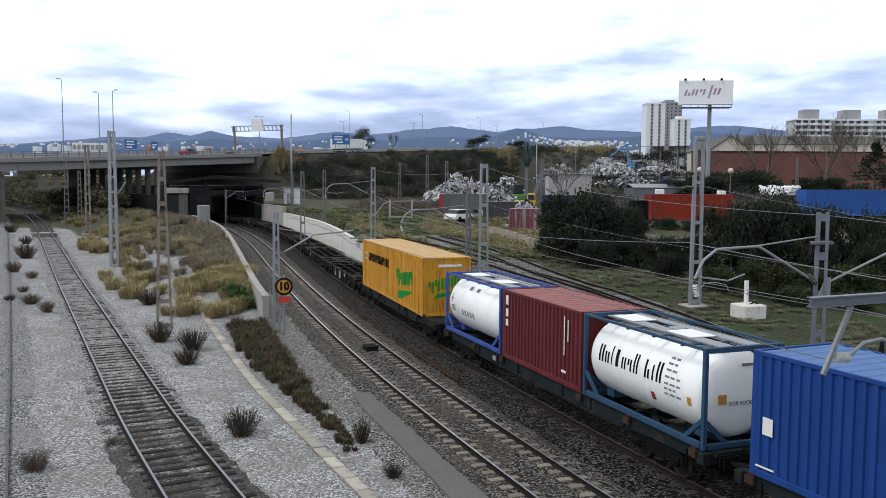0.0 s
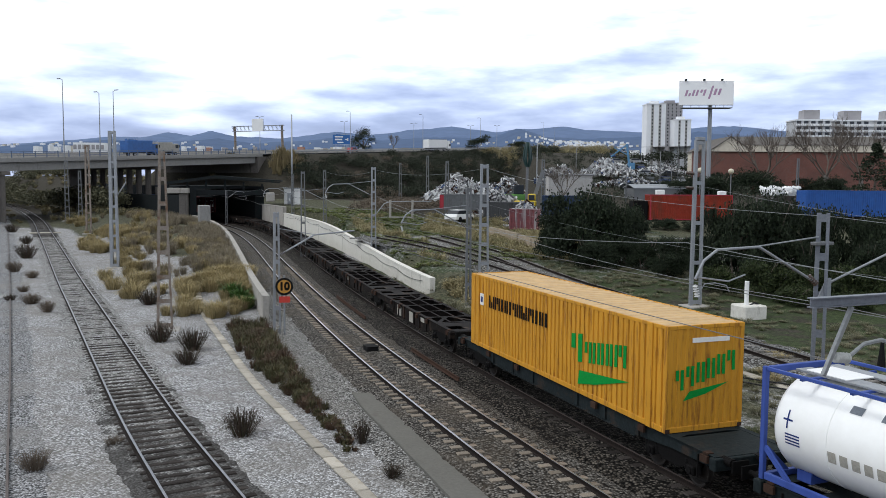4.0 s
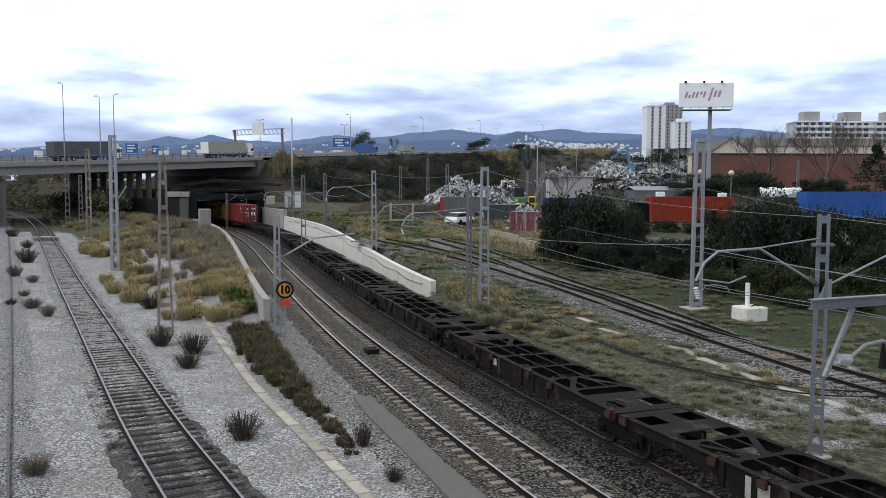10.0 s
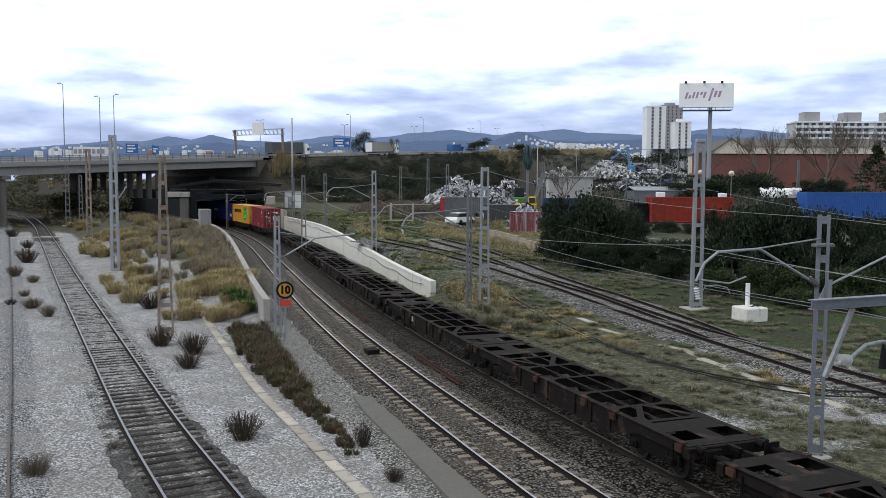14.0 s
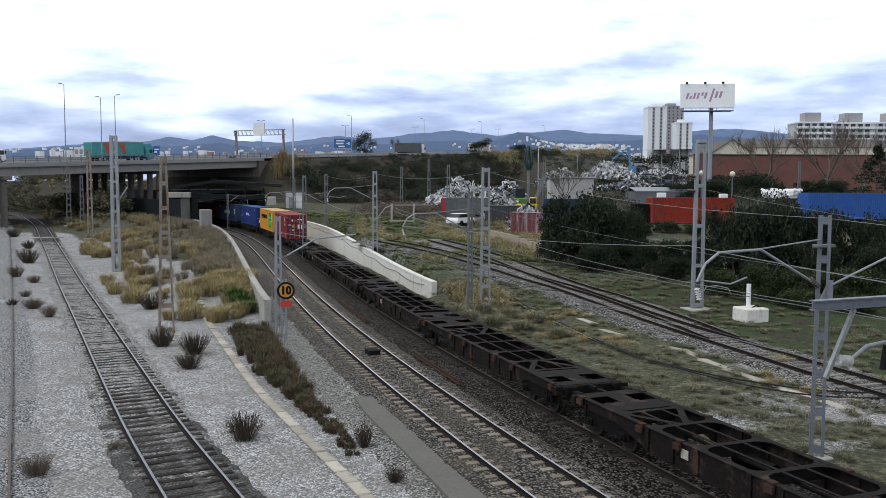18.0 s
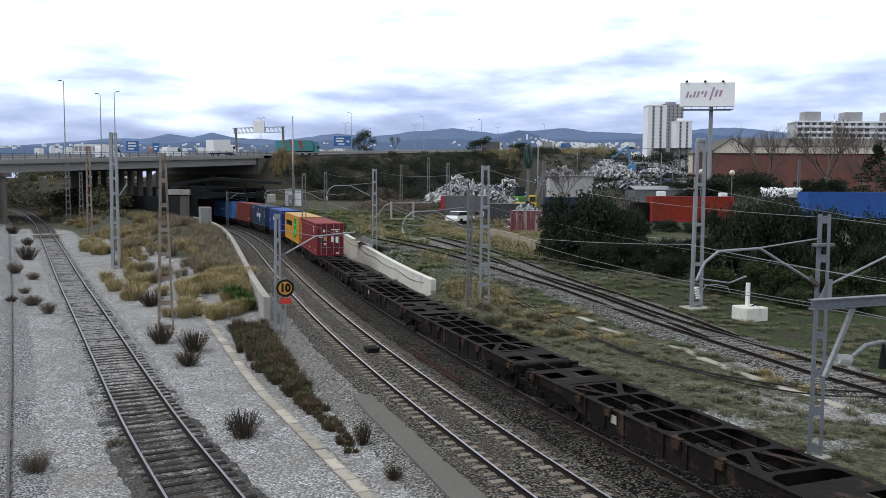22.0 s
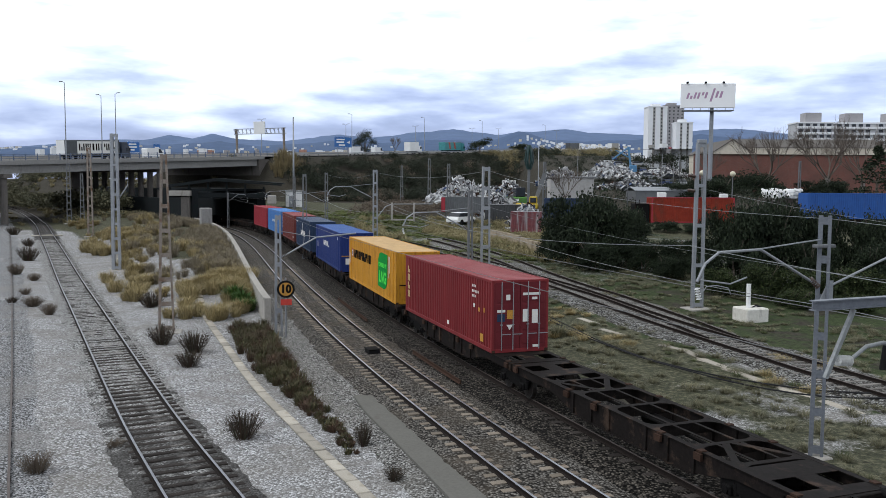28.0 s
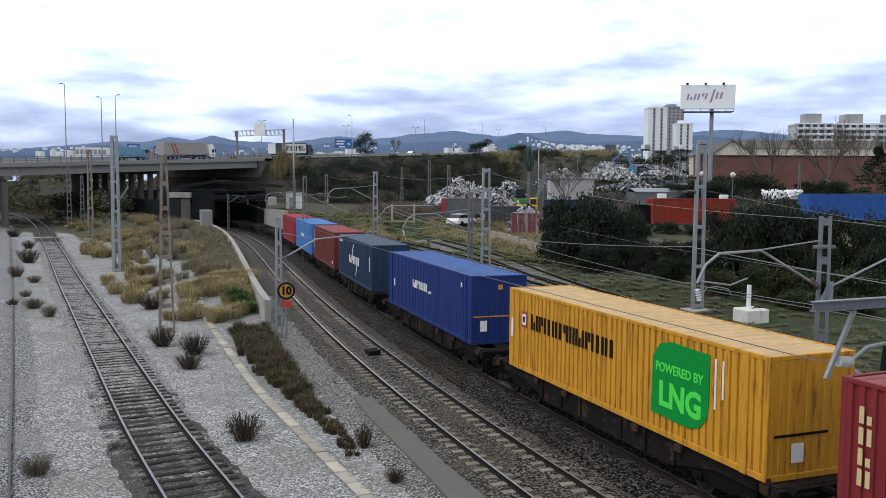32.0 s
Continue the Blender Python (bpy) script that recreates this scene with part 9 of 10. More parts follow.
for i, (x, y, s, h) in enumerate(((16.2, 68.5, 1.9, 2.7), (18.2, 68.0, 2.0, 3.0), (20.2, 67.0, 2.0, 3.3), (17.2, 65.0, 1.7, 2.0), (19.4, 63.6, 1.7, 2.2))):
    bush("low dark bramble between the large bush and the hedge", x, y, s, s * 0.8, h, CROWNS[(i + 1) % 3], deg=i * 71, group="brambles")
bush("dark bush before the brick wall", 60.0, 168.0, 9.0, 4.0, 5.6, CROWNS[1], z=5.0)
bush("dark bush beside the billboard pole", 47.0, 150.0, 5.5, 4.0, 4.6, CROWNS[2])
bush("dark bush in the works yard", 76.0, 170.0, 9.0, 4.0, 5.0, CROWNS[0], z=4.5, deg=30)
bush("dark bush at the corner of the yard", 41.0, 150.0, 3.4, 4.0, 3.6, CROWNS[1], deg=70)


for i, (x, y, s, h) in enumerate(((26.5, 101.0, 2.0, 1.5), (29.5, 100.0, 2.2, 1.3), (33.0, 100.5, 2.2, 1.6), (36.5, 101.0, 2.2, 1.8), (40.0, 101.0, 2.6, 2.2), (23.0, 99.0, 2.0, 1.6))):
    bush("low dark scrub before the parked wagons", x, y, s, s * 0.7, h, CROWNS[i % 3], deg=i * 83, group="wagon scrub")


def stuff(name, label, category, sh, mat):
    return thing(name, label, category, shape=sh, mats=mat, kind="stuff")


def grow(fn, count, box, ok, seed):
    """Scatter: calls fn at points of box that ok() allows."""
    r = random.Random(seed)
    done, tries = 0, 0
    while done < count and tries < count * 60:
        tries += 1
        x, y = r.uniform(box[0], box[2]), r.uniform(box[1], box[3])
        if r.random() < ok(x, y):
            fn(x, y, r)
            done += 1


def on_mound(x, y):
    off, s = main_offset(x, y)
    if off > -8.2 or y < 49:
        return 0.0
    d = x - (yard_x(y) + 4.6)
    if d < 0:
        return 0.0
    patchy = 0.34 + 1.7 * noise.noise((x * 0.24, y * 0.24, 5))
    edge = ease(0, 4, d) * (0.35 + 0.65 * ease(-16, -9, off))
    return max(0.0, min(1.0, patchy * edge + 0.5 * ease(-13, -9, off) * ease(56, 66, y)))


sh, sh2 = Shape(), Shape()


def dry_tuft(x, y, r):
    z = ground_height(x, y)
    s = r.uniform(0.55, 1.25)
    blades(sh, (x, y, z), 0.95 * s, 0.95 * s, int(340 * s), r, 0.011, 0.95)


def brown_tuft(x, y, r):
    z = ground_height(x, y)
    s = r.uniform(0.6, 1.2)
    blades(sh2, (x, y, z), 0.8 * s, 1.15 * s, int(170 * s), r, 0.009, 0.4)
    clump(sh2, (x, y, z + 0.45 * s), 0.7 * s, 0.7 * s, 0.55 * s, 90, 0.06, r)


def grey_part(x, y):
    """The grey brown stand of weeds lies along the wall, the straw on the yard side."""
    off, s = main_offset(x, y)
    return ease(60, 70, y) * ease(-22, -13, off + 2.5 * noise.noise((x * 0.2, y * 0.2, 2)))


grow(dry_tuft, 270, (-60, 49, -9, 122), lambda x, y: on_mound(x, y) * (1.05 - grey_part(x, y)), 41)
grow(brown_tuft, 560, (-62, 52, -9, 158), lambda x, y: on_mound(x, y) * (0.06 + grey_part(x, y)), 42)
for x, y, s, n in ((-40.0, 97.8, 1.5, 4), (-36.5, 92.0, 1.4, 3), (-43.5, 104.0, 1.5, 3), (-38.5, 107.2, 1.4, 3), (-47.0, 117.0, 1.5, 3), (-26.9, 68.4, 1.25, 2), (-26.0, 72.9, 1.35, 3), (-20.9, 57.9, 1.2, 3), (-22.6, 61.8, 1.25, 3), (-23.4, 65.0, 1.2, 2), (-22.2, 68.5, 1.3, 2), (-25.7, 83.8, 1.5, 4), (-29.5, 79.5, 1.2, 2),
                   (-17.5, 58.0, 1.35, 4), (-15.6, 60.5, 1.3, 3), (-14.4, 58.1, 1.1, 2), (-58.4, 139.6, 1.6, 4), (-52.6, 149.4, 1.6, 4), (-64.0, 150.0, 1.5, 3), (-46.0, 133.0, 1.6, 4), (-40.0, 120.0, 1.5, 3), (-16.4, 51.0, 0.8, 1)):
    r = random.Random(int(x * 10))
    for i in range(n):
        gx, gy = x + r.uniform(-1.6, 1.6) * (i > 0), y + r.uniform(-1.8, 1.8) * (i > 0)
        k = s * r.uniform(0.75, 1.1)
        blades(sh, (gx, gy, ground_height(gx, gy)), 0.95 * k, 0.9 * k, 420, r, 0.012, 0.95)
stuff("dry_grass", "straw yellow grass tufts over the mound", "grass", sh, STRAW)
stuff("dead_weeds", "grey brown feathery weeds over the mound", "weeds", sh2, leafy("grey_brown_weed_stems", [(0.15, 0.125, 0.095), (0.25, 0.208, 0.152), (0.34, 0.285, 0.205), (0.19, 0.17, 0.10), (0.11, 0.096, 0.068)]))

# a lush clump and the scrub strip between trough and second line
sh = Shape()
r = random.Random(77)
for x, y, s in ((-12.6, 53.5, 1.0), (-13.4, 54.8, 1.1), (-11.9, 52.2, 0.8)):
    blades(sh, (x, y, ground_height(x, y)), 1.0 * s, 1.1 * s, 220, r, 0.035, 0.7)
stuff("green_clump", "lush green grass clump at the end of the low wall", "grass", sh, LUSH)
sh, sh2 = Shape(), Shape()
for i in range(330):
    s = 8.5 + 23.5 * r.random() ** 0.75
    off = -8.0 - r.random() * (0.5 + 1.45 * ease(9, 26, s)) + 0.15 * noise.noise((s * 0.5, 0, 0))
    p = main_line(s, off)
    z = ground_height(p.x, p.y)
    k = r.uniform(0.5, 1.0) * (0.45 + 0.55 * ease(10, 22, s))
    target = sh if r.random() < 0.6 else sh2
    blades(target, (p.x, p.y, z), 0.6 * k, 0.72 * k, 60, r, 0.013, 0.4)
    clump(target, (p.x, p.y, z + 0.18 * k), 0.36 * k, 0.36 * k, 0.36 * k, 34, 0.055, r)
stuff("scrub_strip", "brown and green scrub beside the second line", "scrub", sh, leafy("mixed_scrub_leaves", [(0.06, 0.054, 0.030), (0.105, 0.085, 0.045), (0.052, 0.068, 0.026), (0.14, 0.112, 0.06), (0.04, 0.047, 0.022)]))
stuff("rust_scrub", "rust brown dead stems in the scrub", "scrub", sh2, leafy("rust_brown_stems", [(0.055, 0.034, 0.026), (0.10, 0.058, 0.038), (0.07, 0.052, 0.034), (0.135, 0.084, 0.052)]))


def heather_mesh(seed):
    r = random.Random(seed)
    sh = Shape()
    for i in range(240):
        a, q = r.uniform(0, 6.283), math.sqrt(r.random())
        base = Vector((0.35 * q * math.cos(a), 0.35 * q * math.sin(a), -0.03))
        tip = Vector((0.9 * q * math.cos(a) + r.uniform(-0.12, 0.12), 0.9 * q * math.sin(a) + r.uniform(-0.12, 0.12), (1.05 - 0.22 * q) * r.uniform(0.62, 1.1)))
        s = Vector((-math.sin(a), math.cos(a), 0)) * 0.012
        k = len(sh.v)
        sh.v += [tuple(base - s), tuple(base + s), tuple(tip + s * 0.5), tuple(tip - s * 0.5)]
        sh.f.append((k, k + 1, k + 2, k + 3))
        sh.m.append(0)
        for j in range(6):
            leaf(sh, base.lerp(tip, r.uniform(0.3, 1.0)), r.uniform(0.03, 0.07), r, 1.2)
    return sh


HEATHERS = [heather_mesh(60 + i).mesh("foliage", HEATHER) for i in range(3)]
HEATHERS += [heather_mesh(70).mesh("foliage", LEAF_BROWN)]
for i, (x, y, s, h, v, lab) in enumerate(((-6.35, 26.9, 0.85, 0.85, 0, "dark upright heather shrub in the gravel"), (-14.1, 42.6, 0.95, 1.0, 1, "dark shrub at the foot of the rusty mast"), (-11.9, 40.6, 1.0, 1.05, 2, "dark spreading shrub beside the trough"), (-11.2, 37.4, 0.85, 0.7, 0, "low dark shrub beside the trough"), (-18.9, 55.2, 1.15, 1.0, 1, "dark shrub at the edge of the mound"),
                                         (-11.4, 23.5, 0.62, 0.6, 3, "sparse dry weed between the yard tracks"), (-24.0, 51.8, 0.7, 0.7, 3, "dry weed between the yard tracks"), (-42.0, 86.6, 1.5, 1.5, 2, "dark weed between the yard tracks"), (-51.0, 105.2, 1.1, 1.0, 1, "dark weed between the yard tracks"), (-36.8, 73.6, 0.95, 1.0, 3, "brown weed between the yard tracks"), (-26.6, 55.3, 0.95, 0.7, 3, "pale dry weed between the yard tracks"), (-28.6, 56.5, 0.55, 0.5, 2, "dark weed between the yard tracks"), (-29.8, 60.8, 0.6, 0.5, 3, "dry weed in the yard gravel"), (-33.3, 69.4, 0.8, 0.6, 3, "dry weed in the yard gravel"), (-63.5, 126.7, 1.4, 1.3, 2, "dark weed in the yard gravel"), (-1.3, 23.1, 0.4, 0.4, 2, "small dark weed beside the mortar strip"), (-10.1, 26.1, 0.4, 0.35, 3, "small dry weed in the gravel"), (-2.45, 26.2, 0.4, 0.75, 2, "small green weed beside the mortar strip"))):
    t = thing("shrub", lab, "shrub", at=pose(x, y, ground_height(x, y) - 0.02, 0, 0, i * 53), group="shrubs")
    part("foliage", HEATHERS[v], None, t, at=Matrix.Diagonal((s, s, h, 1)))

# rough grass between the train and the sidings
sh, sh2 = Shape(), Shape()


def on_verge(x, y):
    off, s = main_offset(x, y)
    if off < 3.4 or off > 30:
        return 0.0
    near = min(abs(x - float(np.interp(y, [p[1] for p in SIDING], [p[0] for p in SIDING]))), 30)
    if near < 1.7:
        return 0.06
    return max(0.0, 0.45 + 0.9 * noise.noise((x * 0.25, y * 0.25, 8)))


def verge_straw(x, y, r):
    s = r.uniform(0.4, 1.0)
    blades(sh, (x, y, ground_height(x, y)), 0.62 * s, 0.34 * s, 150, r, 0.0065, 0.9)


def verge_green(x, y, r):
    s = r.uniform(0.35, 0.9)
    blades(sh2, (x, y, ground_height(x, y)), 0.6 * s, 0.28 * s, 130, r, 0.007, 0.8)


grow(verge_straw, 850, (-8, 22, 24, 72), on_verge, 51)
grow(verge_green, 380, (-8, 22, 30, 95), lambda x, y: on_verge(x + 7, y) * (1.0 if y < 60 else 0.7), 52)
for x, y, s in ((1.6, 50.5, 1.3), (3.0, 48.8, 1.4), (4.4, 47.2, 1.2), (5.4, 49.4, 1.3), (2.6, 53.0, 1.2), (6.2, 45.4, 1.1), (0.9, 52.6, 1.4), (4.0, 51.5, 1.1)):
    r = random.Random(int(y * 10))
    blades(sh, (x, y, ground_height(x, y)), 0.9 * s, 0.62 * s, 420, r, 0.010, 0.9)
straw_rnd = random.Random(67)
yellow = Shape()
for x, y, n in ((4.2, 52.0, 9), (5.6, 50.0, 10), (7.4, 52.5, 8), (6.4, 46.6, 8), (4.4, 55.5, 6), (2.8, 46.5, 6), (8.4, 44.0, 6), (14.4, 35.0, 5), (16.5, 38.5, 5)):
    for i in range(n):
        gx, gy, k = x + straw_rnd.uniform(-1.3, 1.3), y + straw_rnd.uniform(-1.8, 1.8), straw_rnd.uniform(0.5, 1.0)
        blades(yellow, (gx, gy, ground_height(gx, gy)), 0.75 * k, 0.42 * k, 210, straw_rnd, 0.007, 0.9)
stuff("yellow_straw", "yellow straw clumps beside the freight line", "grass", yellow, STRAW)
stuff("verge_straw", "bleached straw grass between freight line and siding", "grass", sh, leafy("bleached_verge_blades", [(0.105, 0.105, 0.064), (0.18, 0.168, 0.105), (0.26, 0.238, 0.155), (0.08, 0.088, 0.045)]))
stuff("verge_grass", "short green grass and weeds along the siding", "grass", sh2, GRASS)

# bright grass on the bank behind the pale wall
sh = Shape()


def bank_grass(x, y, r):
    k = r.uniform(0.5, 1.1)
    blades(sh, (x, y, ground_height(x, y)), 0.9 * k, 0.34 * k, 60, r, 0.022, 0.8)


def on_bank(x, y):
    off, s = main_offset(x, y)
    return 0.0 if not 5.2 < off < 17 else max(0.0, 0.5 + 1.3 * noise.noise((x * 0.18, y * 0.18, 31)))


grow(bank_grass, 900, (-34, 68, 8, 140), on_bank, 58)
stuff("bank_grass", "fresh green grass behind the pale wall", "grass", sh, leafy("fresh_grass_blades", [(0.085, 0.115, 0.032), (0.13, 0.165, 0.05), (0.18, 0.20, 0.07), (0.20, 0.185, 0.085)]))

# dry brush on the rough ground before the scrap yard
sh, sh2 = Shape(), Shape()


def on_rough(x, y):
    off, s = main_offset(x, y)
    gap = min(abs(x - float(np.interp(y, [p[1] for p in line], [p[0] for p in line]))) for line in (SIDING, SPUR))
    return 0.0 if off < 6.5 or gap < 2.4 else max(0.0, 0.55 + 1.1 * noise.noise((x * 0.2, y * 0.2, 12)))


def rough_brush(x, y, r):
    s = r.uniform(0.6, 1.3)
    z = ground_height(x, y)
    blades(sh, (x, y, z), 0.9 * s, 0.6 * s, 60, r, 0.02, 0.8)
    if r.random() < 0.4:
        clump(sh2, (x, y, z + 0.2), 0.8 * s, 0.8 * s, 0.6 * s, 90, 0.14, r)


grow(rough_brush, 620, (-16, 72, 14, 112), on_rough, 57)
stuff("rough_straw", "dull straw over the rough ground before the scrap yard", "grass", sh, STRAW_DULL)
stuff("rough_scrub", "low green brown scrub before the scrap yard", "scrub", sh2, OLIVE_THICKET)

# bramble mound at the end of the pale wall
sh = Shape()
r = random.Random(90)
for i in range(22):
    p = main_line(r.uniform(33.5, 41.5), 5.0 + r.uniform(0, 3.2))
    clump(sh, (p.x, p.y, ground_height(p.x, p.y) + 0.2), 0.8, 0.8, 0.7, 130, 0.13, r, i)
    blades(sh, (p.x, p.y, ground_height(p.x, p.y)), 0.9, 0.8, 40, r, 0.024)
stuff("dead_bramble", "olive brown dead bramble at the wall end", "bramble", sh, OLIVE_THICKET)


# shrubs over the motorway embankment
def cover_bank():
    r = random.Random(101)
    sh, reeds, brown, olive = Shape(), Shape(), Shape(), Shape()
    for i in range(560):
        k = r.uniform(44, 150)
        down = r.uniform(0.5, 23.0)
        p = ROAD_P + (ROAD_D * k - ROAD_N * (1.6 + down)) * WIDE
        z = ground_height(p.x, p.y)
        s = r.uniform(1.1, 2.5) * (0.55 + 0.45 * ease(0, 5, down))
        if down < 2.5 and r.random() < 0.35:
            continue
        clump(brown if r.random() < 0.10 else sh, (p.x, p.y, z + 0.5 * s), 1.6 * s, 1.6 * s, 1.2 * s, int(230 * s), 0.27, r, i)
    for i in range(150):
        k, down = r.uniform(42, 66), r.uniform(4.0, 24.0)
        p = ROAD_P + (ROAD_D * k - ROAD_N * down) * WIDE
        z = ground_height(p.x, p.y)
        s = r.uniform(0.8, 1.8)
        clump(brown if r.random() < 0.2 else sh, (p.x, p.y, z + 0.4 * s), 1.5 * s, 1.5 * s, 1.1 * s, int(220 * s), 0.24, r, i)
    for i in range(60):
        k = r.uniform(42, 49)
        p = ROAD_P + (ROAD_D * k - ROAD_N * r.uniform(1.5, 6.5)) * WIDE
        blades(reeds, (p.x, p.y, ground_height(p.x, p.y)), 1.2, r.uniform(2.2, 3.9), 40, r, 0.04, 0.3)
    for i in range(60):
        x, y = r.uniform(-12, 0), r.uniform(112, 150)
        z = ground_height(x, y)
        clump(brown, (x, y, z + 0.8), 1.9, 1.9, 1.5, 260, 0.2, r, i)
    for i in range(620):
        k = r.uniform(140, 290)
        p = ROAD_P + (ROAD_D * k - ROAD_N * r.uniform(1.5, 24)) * WIDE
        z = ground_height(p.x, p.y)
        s = r.uniform(0.7, 1.2)
        clump(olive, (p.x, p.y, z + 0.7 * s), 3.0 * s, 3.0 * s, 2.2 * s, 150, 0.32, r, i)
        blades(olive, (p.x, p.y, z), 2.0, r.uniform(1.5, 3), 26, r, 0.05, 0.3)
    yard = Shape()
    for i in range(220):
        x, y = r.uniform(28, 62), r.uniform(140, 305)
        clump(yard, (x, y, ground_height(x, y) + 0.4), 1.8, 1.6, 1.3, 80, 0.3, r, i)
    for i in range(46):
        x = r.uniform(64, 100)
        z = r.uniform(10, 19.0)
        clump(yard, (x, 342 + r.uniform(-6, 6), z), 3.4, 3.0, 3.0, 170, 0.6, r, i)
    stuff("yard_scrub", "dark scrub scattered over the sloping yard", "scrub", yard, LEAF_BANK)
    stuff("bank_shrubs", "dense dark shrubs over the motorway embankment", "shrubs", sh, LEAF_BANK)
    stuff("bank_reeds", "tan reeds beside the viaduct end", "reeds", reeds, REED)
    stuff("brown_thicket", "brown leafless bramble thicket below the bank", "thicket", brown, LEAF_BROWN)
    stuff("olive_thicket", "yellow brown thicket on the far bank", "thicket", olive, OLIVE_THICKET)
    # growth seen under the viaduct and beyond it
    under, dry = Shape(), Shape()
    clear = lambda x, y: not -12.5 < x - yard_x(y) < 3.4
    for i in range(420):
        x, y = r.uniform(-165, -48), r.uniform(262, 330)
        if not clear(x, y) or x > -0.36 * y:
            continue
        clump(under, (x, y, ground_height(x, y) + 1.2), 2.8, 2.8, 2.3, 330, 0.42, r, i)
    for i in range(800):
        x, y = r.uniform(-160, -56), r.uniform(150, 275)
        d = x - yard_x(y)
        if not (3.4 < d < 60 or -40 < d < -12.5 or -5.6 < d < -3.2):
            continue
        k = 0.45 if -6 < d < -3 else 1.0
        blades(dry, (x, y, ground_height(x, y)), 1.5 * k, 1.1 * k, 90, r, 0.035, 0.8)
        if r.random() < 0.3 and k == 1.0:
            clump(under, (x, y, ground_height(x, y) + 0.4), 1.6, 1.6, 1.0, 120, 0.3, r, i)
    for i in range(120):
        p = main_line(r.uniform(168, 290), r.uniform(-17.5, -12.5))
        clump(under, (p.x, p.y, ground_height(p.x, p.y) + 2.0), 2.4, 2.4, 3.4, 230, 0.5, r, i)
    stuff("far_scrub", "green scrub seen under the viaduct", "scrub", under, LEAF_FAR)
    stuff("far_dry_grass", "dry grass before the viaduct columns", "grass", dry, GRASS_FAR)


cover_bank()


# ---------------------------------------------------------------- trees
def limbs(sh, p, d, length, radius, depth, r, spread=0.6, up=0.12):
    """A bare branching limb."""
    q = p + d * length
    sh.tube(p, q, radius, 6 if radius > 0.04 else 4, radius * 0.68, caps=False)
    if depth == 0:
        return
    n = 3 if depth > 2 else 2 + (r.random() < 0.6)
    for i in range(n):
        e = (d + Vector((r.uniform(-1, 1), r.uniform(-1, 1), r.uniform(-0.5, 0.9))) * spread + Vector((0, 0, up))).normalized()
        limbs(sh, q - d * length * r.uniform(0, 0.25), e, length * r.uniform(0.62, 0.85), radius * 0.62, depth - 1, r, spread, up)


def bare_tree_mesh(seed, h, spread=0.55):
    r = random.Random(seed)
    trunk, crown = Shape(), Shape()
    p = Vector((0, 0, -0.3))
    top = Vector((r.uniform(-0.3, 0.3), r.uniform(-0.3, 0.3), h * 0.3))
    trunk.tube(p, top, 0.032 * h, 10, 0.022 * h)
    for i in range(5):
        a = i * 1.257 + r.uniform(-0.4, 0.4)
        limbs(crown, top - Vector((0, 0, r.uniform(0, h * 0.06))), Vector((math.cos(a) * 0.7, math.sin(a) * 0.7, 0.9)).normalized(), h * 0.2, 0.0085 * h, 5, r, spread)
    return trunk.mesh("trunk", BARK_PALE), crown.mesh("crown", BARK)


BARE = [bare_tree_mesh(201 + i, 10.0) for i in range(3)]


def bare_tree(label, x, y, h, v, z=None):
    z = ground_height(x, y) if z is None else z
    t = thing("bare_tree", label, "tree", at=pose(x, y, z, 0, 0, x * 31 % 360), group="leafless trees")
    sc = Matrix.Diagonal((h / 10, h / 10, h / 10, 1))
    part("trunk", BARE[v][0], None, t, at=sc)
    part("crown", BARE[v][1], None, t, at=sc)


for i, (x, y, h, lab) in enumerate(((64.4, 172, 19, "leafless tree before the brick wall"), (76.0, 170, 21, "tall leafless plane tree"), (84.0, 172, 19, "leafless plane tree with fine twigs"), (55.0, 178, 9, "small leafless tree by the billboard"), (19.5, 138, 9, "small leafless tree beside the pale wall"), (-15.9, 278, 7, "small leafless tree beside the motorway"))):
    bare_tree(lab, x, y, h, i % 3)


def leafy_tree(label, x, y, h, rx, mat, seed, z, size=0.4, shape="round"):
    r = random.Random(seed)
    t = thing("tree", label, "tree", at=pose(x, y, z), group="evergreen trees")
    part("trunk", Shape().tube((0, 0, -0.4), (0.1, 0, h * 0.55), 0.035 * h, 10, 0.015 * h).tube((0, 0, h * 0.3), (rx * 0.4, 0, h * 0.6), 0.015 * h, 6, 0.006 * h).tube((0, 0, h * 0.35), (-rx * 0.4, 0.2, h * 0.62), 0.015 * h, 6, 0.006 * h), BARK, t)
    sh = Shape()
    if shape == "round":
        for i in range(12):
            a = r.uniform(0, 6.283)
            q = rx * r.uniform(0.1, 0.65)
            clump(sh, (q * math.cos(a), q * math.sin(a), h * r.uniform(0.28, 0.85)), rx * 0.45, rx * 0.45, h * 0.2, 420, size * 0.7, r, i)
    else:
        for i in range(16):
            zz = i / 15.0
            w = rx * (1.05 - zz) + 0.3
            for j in range(4):
                a = r.uniform(0, 6.283)
                clump(sh, (0.6 * w * math.cos(a), 0.6 * w * math.sin(a), h * (0.15 + 0.82 * zz)), 0.5 * w, 0.5 * w, h * 0.05, 45, size, r, i)
    part("crown", sh, mat, t)


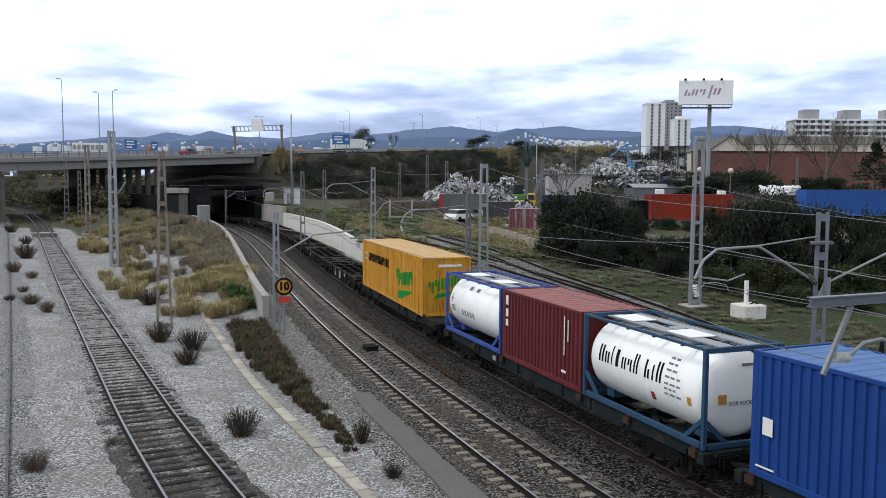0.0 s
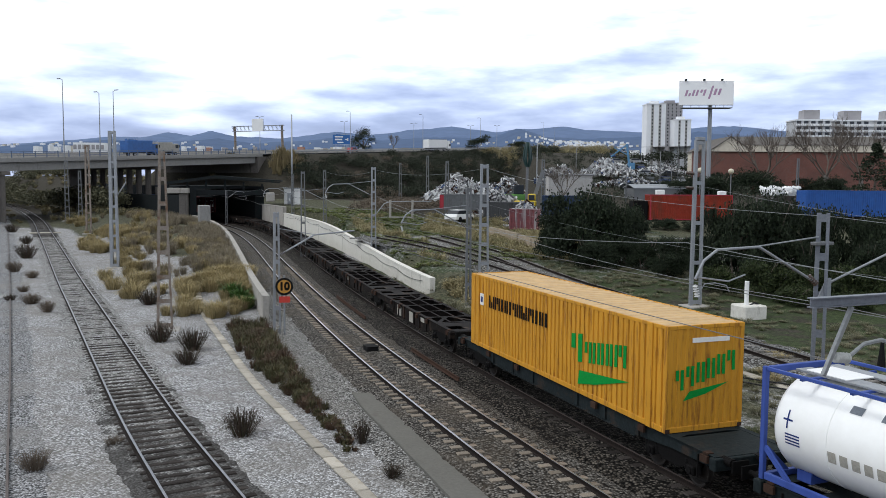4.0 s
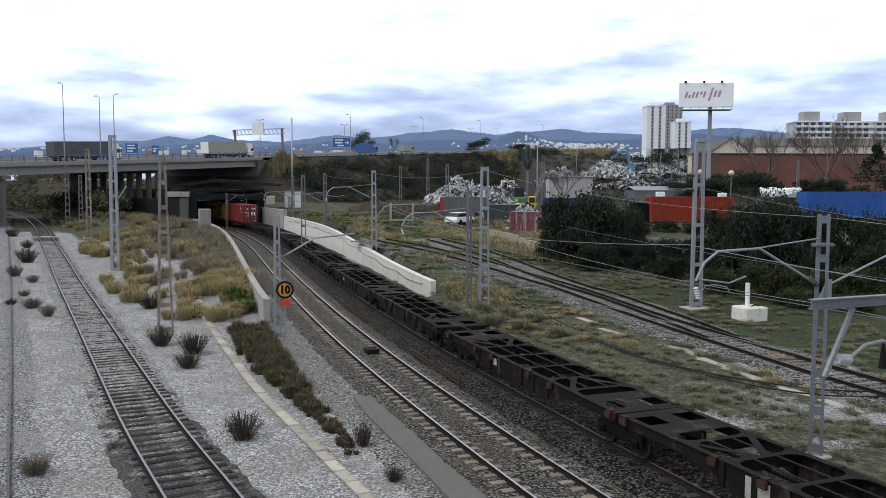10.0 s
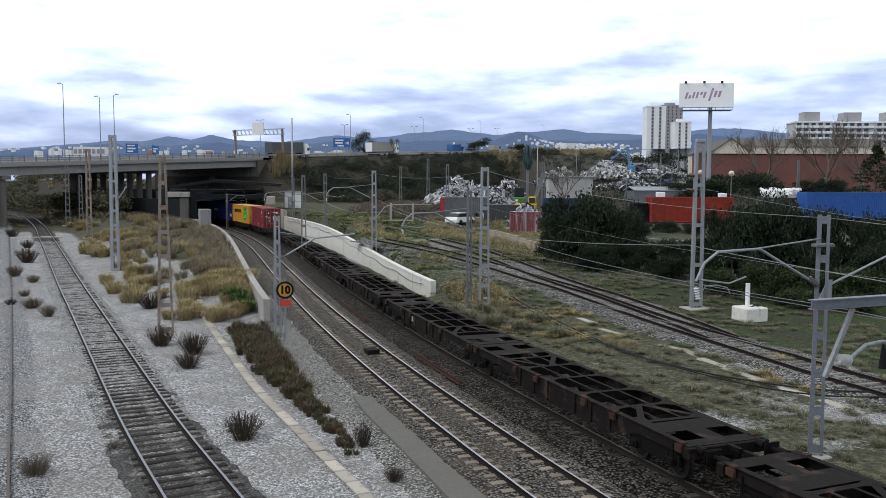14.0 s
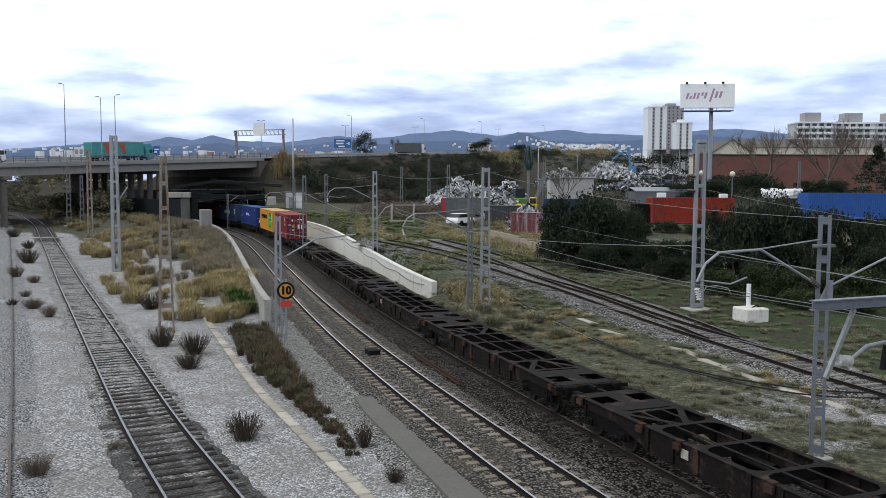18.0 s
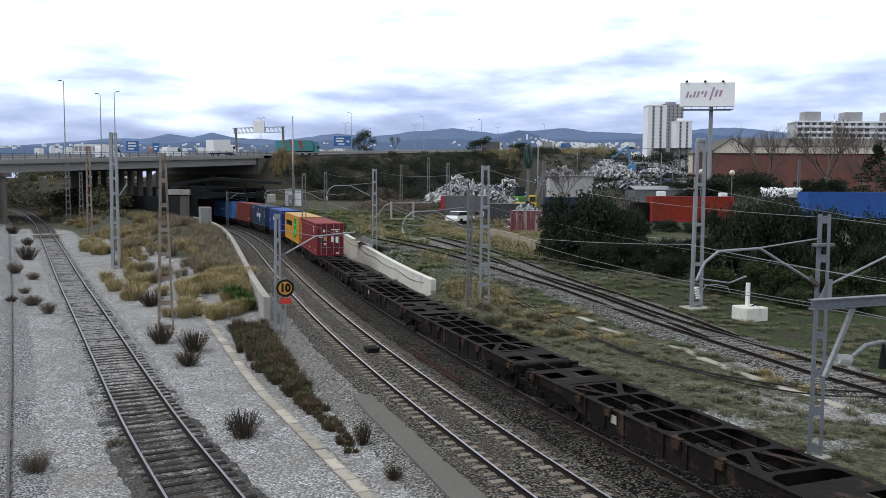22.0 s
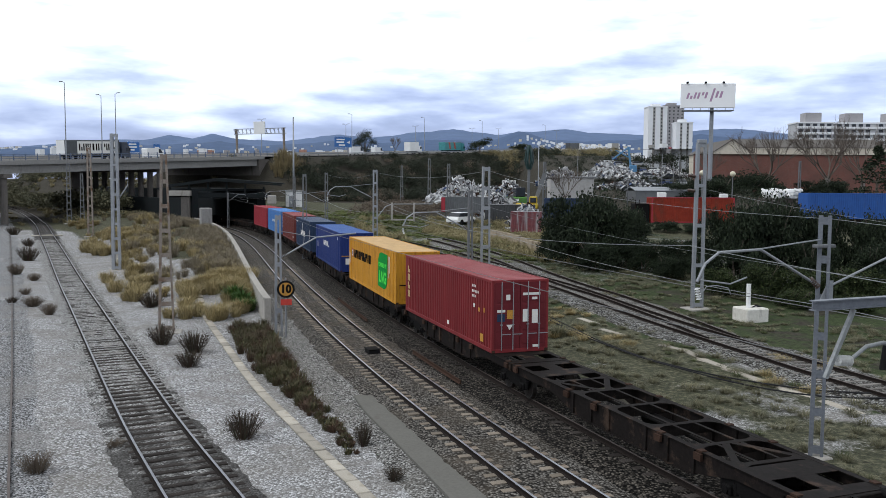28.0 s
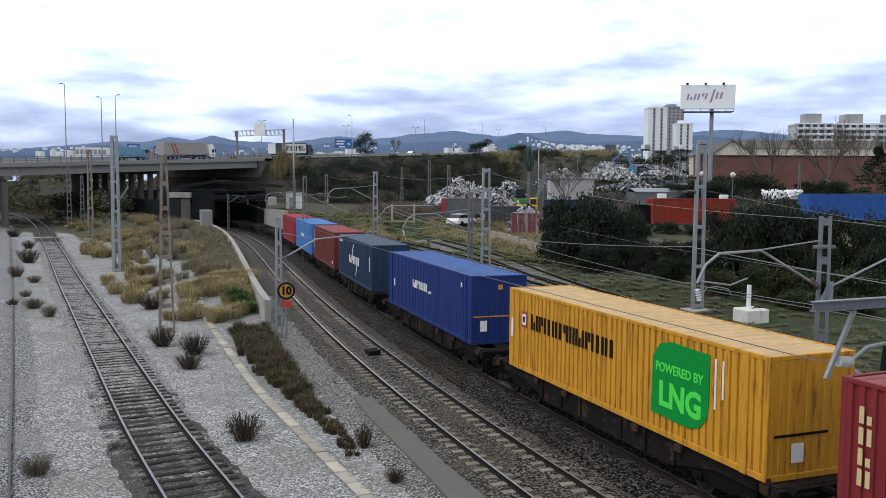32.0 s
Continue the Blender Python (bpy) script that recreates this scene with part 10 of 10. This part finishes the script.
leafy_tree("dark pine on the motorway embankment", -26.4, 288, 13.0, 5.2, LEAF_DARK, 301, 13.6, 0.4)
leafy_tree("low round dark tree on the embankment", 13.4, 327, 8.0, 6.3, LEAF_DARK, 302, 17.8, 0.4)
leafy_tree("dark spreading conifer by the brick wall", 76.5, 152, 10.0, 5.0, LEAF_DARK, 303, 4.6, 0.4, "cone")
leafy_tree("dark cedar at the edge of the works", 81.5, 150, 8.5, 5.5, LEAF_DARK, 304, 4.6, 0.4, "cone")
leafy_tree("small dark tree on the far bank", 31.7, 366, 6.1, 5.5, LEAF_DARK, 305, 18.4, 0.4)

# globe lamps by the hedge
for x, y, t0 in ((33.6, 112.0, 9.3), (37.6, 112.0, 9.2)):
    z = ground_height(x, y)
    g = thing("globe_lamp", "post lamp with a cream glass globe", "lamp", at=pose(x, y, z), group="globe lamps")
    part("post", Shape().tube((0, 0, -0.3), (0, 0, t0 - z - 0.3), 0.07, 8), M["galv_dark"], g)
    sp = Shape()
    ring = [(0.36 * math.sin(math.pi * i / 10) + 0.001, -0.36 * math.cos(math.pi * i / 10)) for i in range(11)]
    sp.lathe(ring, 16, at=pose(0, 0, t0 - z, 0, -90, 0))
    part("globe", sp, surface("cream_globe_glass", (0.68, 0.62, 0.46), rough=0.3, bump=0), g, smooth=True)

# ---------------------------------------------------------------- what moves
RUN_T = (0, 3, 6, 10, 13, 17, 21, 25, 28, 30, 32)
RUN_S = (178.37, 162.93, 148.24, 129.44, 115.45, 93.07, 66.80, 37.33, 14.76, -0.13, -14.74)


def run(t):
    """Where the train's reference point is at t seconds."""
    T, S = RUN_T, RUN_S
    n = len(T)
    slope = [(S[1] - S[0]) / (T[1] - T[0])] + [0.5 * ((S[i + 1] - S[i]) / (T[i + 1] - T[i]) + (S[i] - S[i - 1]) / (T[i] - T[i - 1])) for i in range(1, n - 1)] + [(S[-1] - S[-2]) / (T[-1] - T[-2])]
    i = min(n - 2, max(0, next((k for k in range(n - 1) if t <= T[k + 1]), n - 2)))
    h = T[i + 1] - T[i]
    u = (t - T[i]) / h
    return ((2 * u ** 3 - 3 * u ** 2 + 1) * S[i] + (u ** 3 - 2 * u ** 2 + u) * h * slope[i] + (-2 * u ** 3 + 3 * u ** 2) * S[i + 1] + (u ** 3 - u ** 2) * h * slope[i + 1])


def wagon_pose(c, base, t):
    s = run(t) + c
    a, b = main_line(s - base / 2), main_line(s + base / 2)
    d = (a - b)
    m = (a + b) / 2
    return pose(m.x, m.y, 0.0, 0, 0, math.degrees(math.atan2(d.y, d.x)))


def vehicle_pose(k, back):
    return road_matrix(k, back, 0.07, 1.0)


def motions():
    seconds = [i * 1.0 for i in range(33)]
    where = {}
    for w, c, base in TRAIN:
        where[w.name] = (c, base)
        walk(w, [(t, wagon_pose(c, base, t)) for t in seconds])
        for axle in wheels_of(w):
            home = axle.matrix_basis.translation.copy()
            rows = []
            for i in range(481):
                t = i / 15.0
                rows.append((t, pose(home.x, home.y, home.z, 0, 0, 0) @ Matrix.Rotation((run(0) - run(t)) / 0.46, 4, "Y")))
            walk(axle, rows)
    for load, w, x in LOADS:
        c, base = where[w.name]
        walk(load, [(t, wagon_pose(c, base, t) @ pose(x, 0, DECK)) for t in seconds])
    for v, k0, speed, back in TRAFFIC:
        walk(v, [(t, vehicle_pose(k0 + speed * t, back)) for t in (0, 8, 16, 24, 32)])


motions()
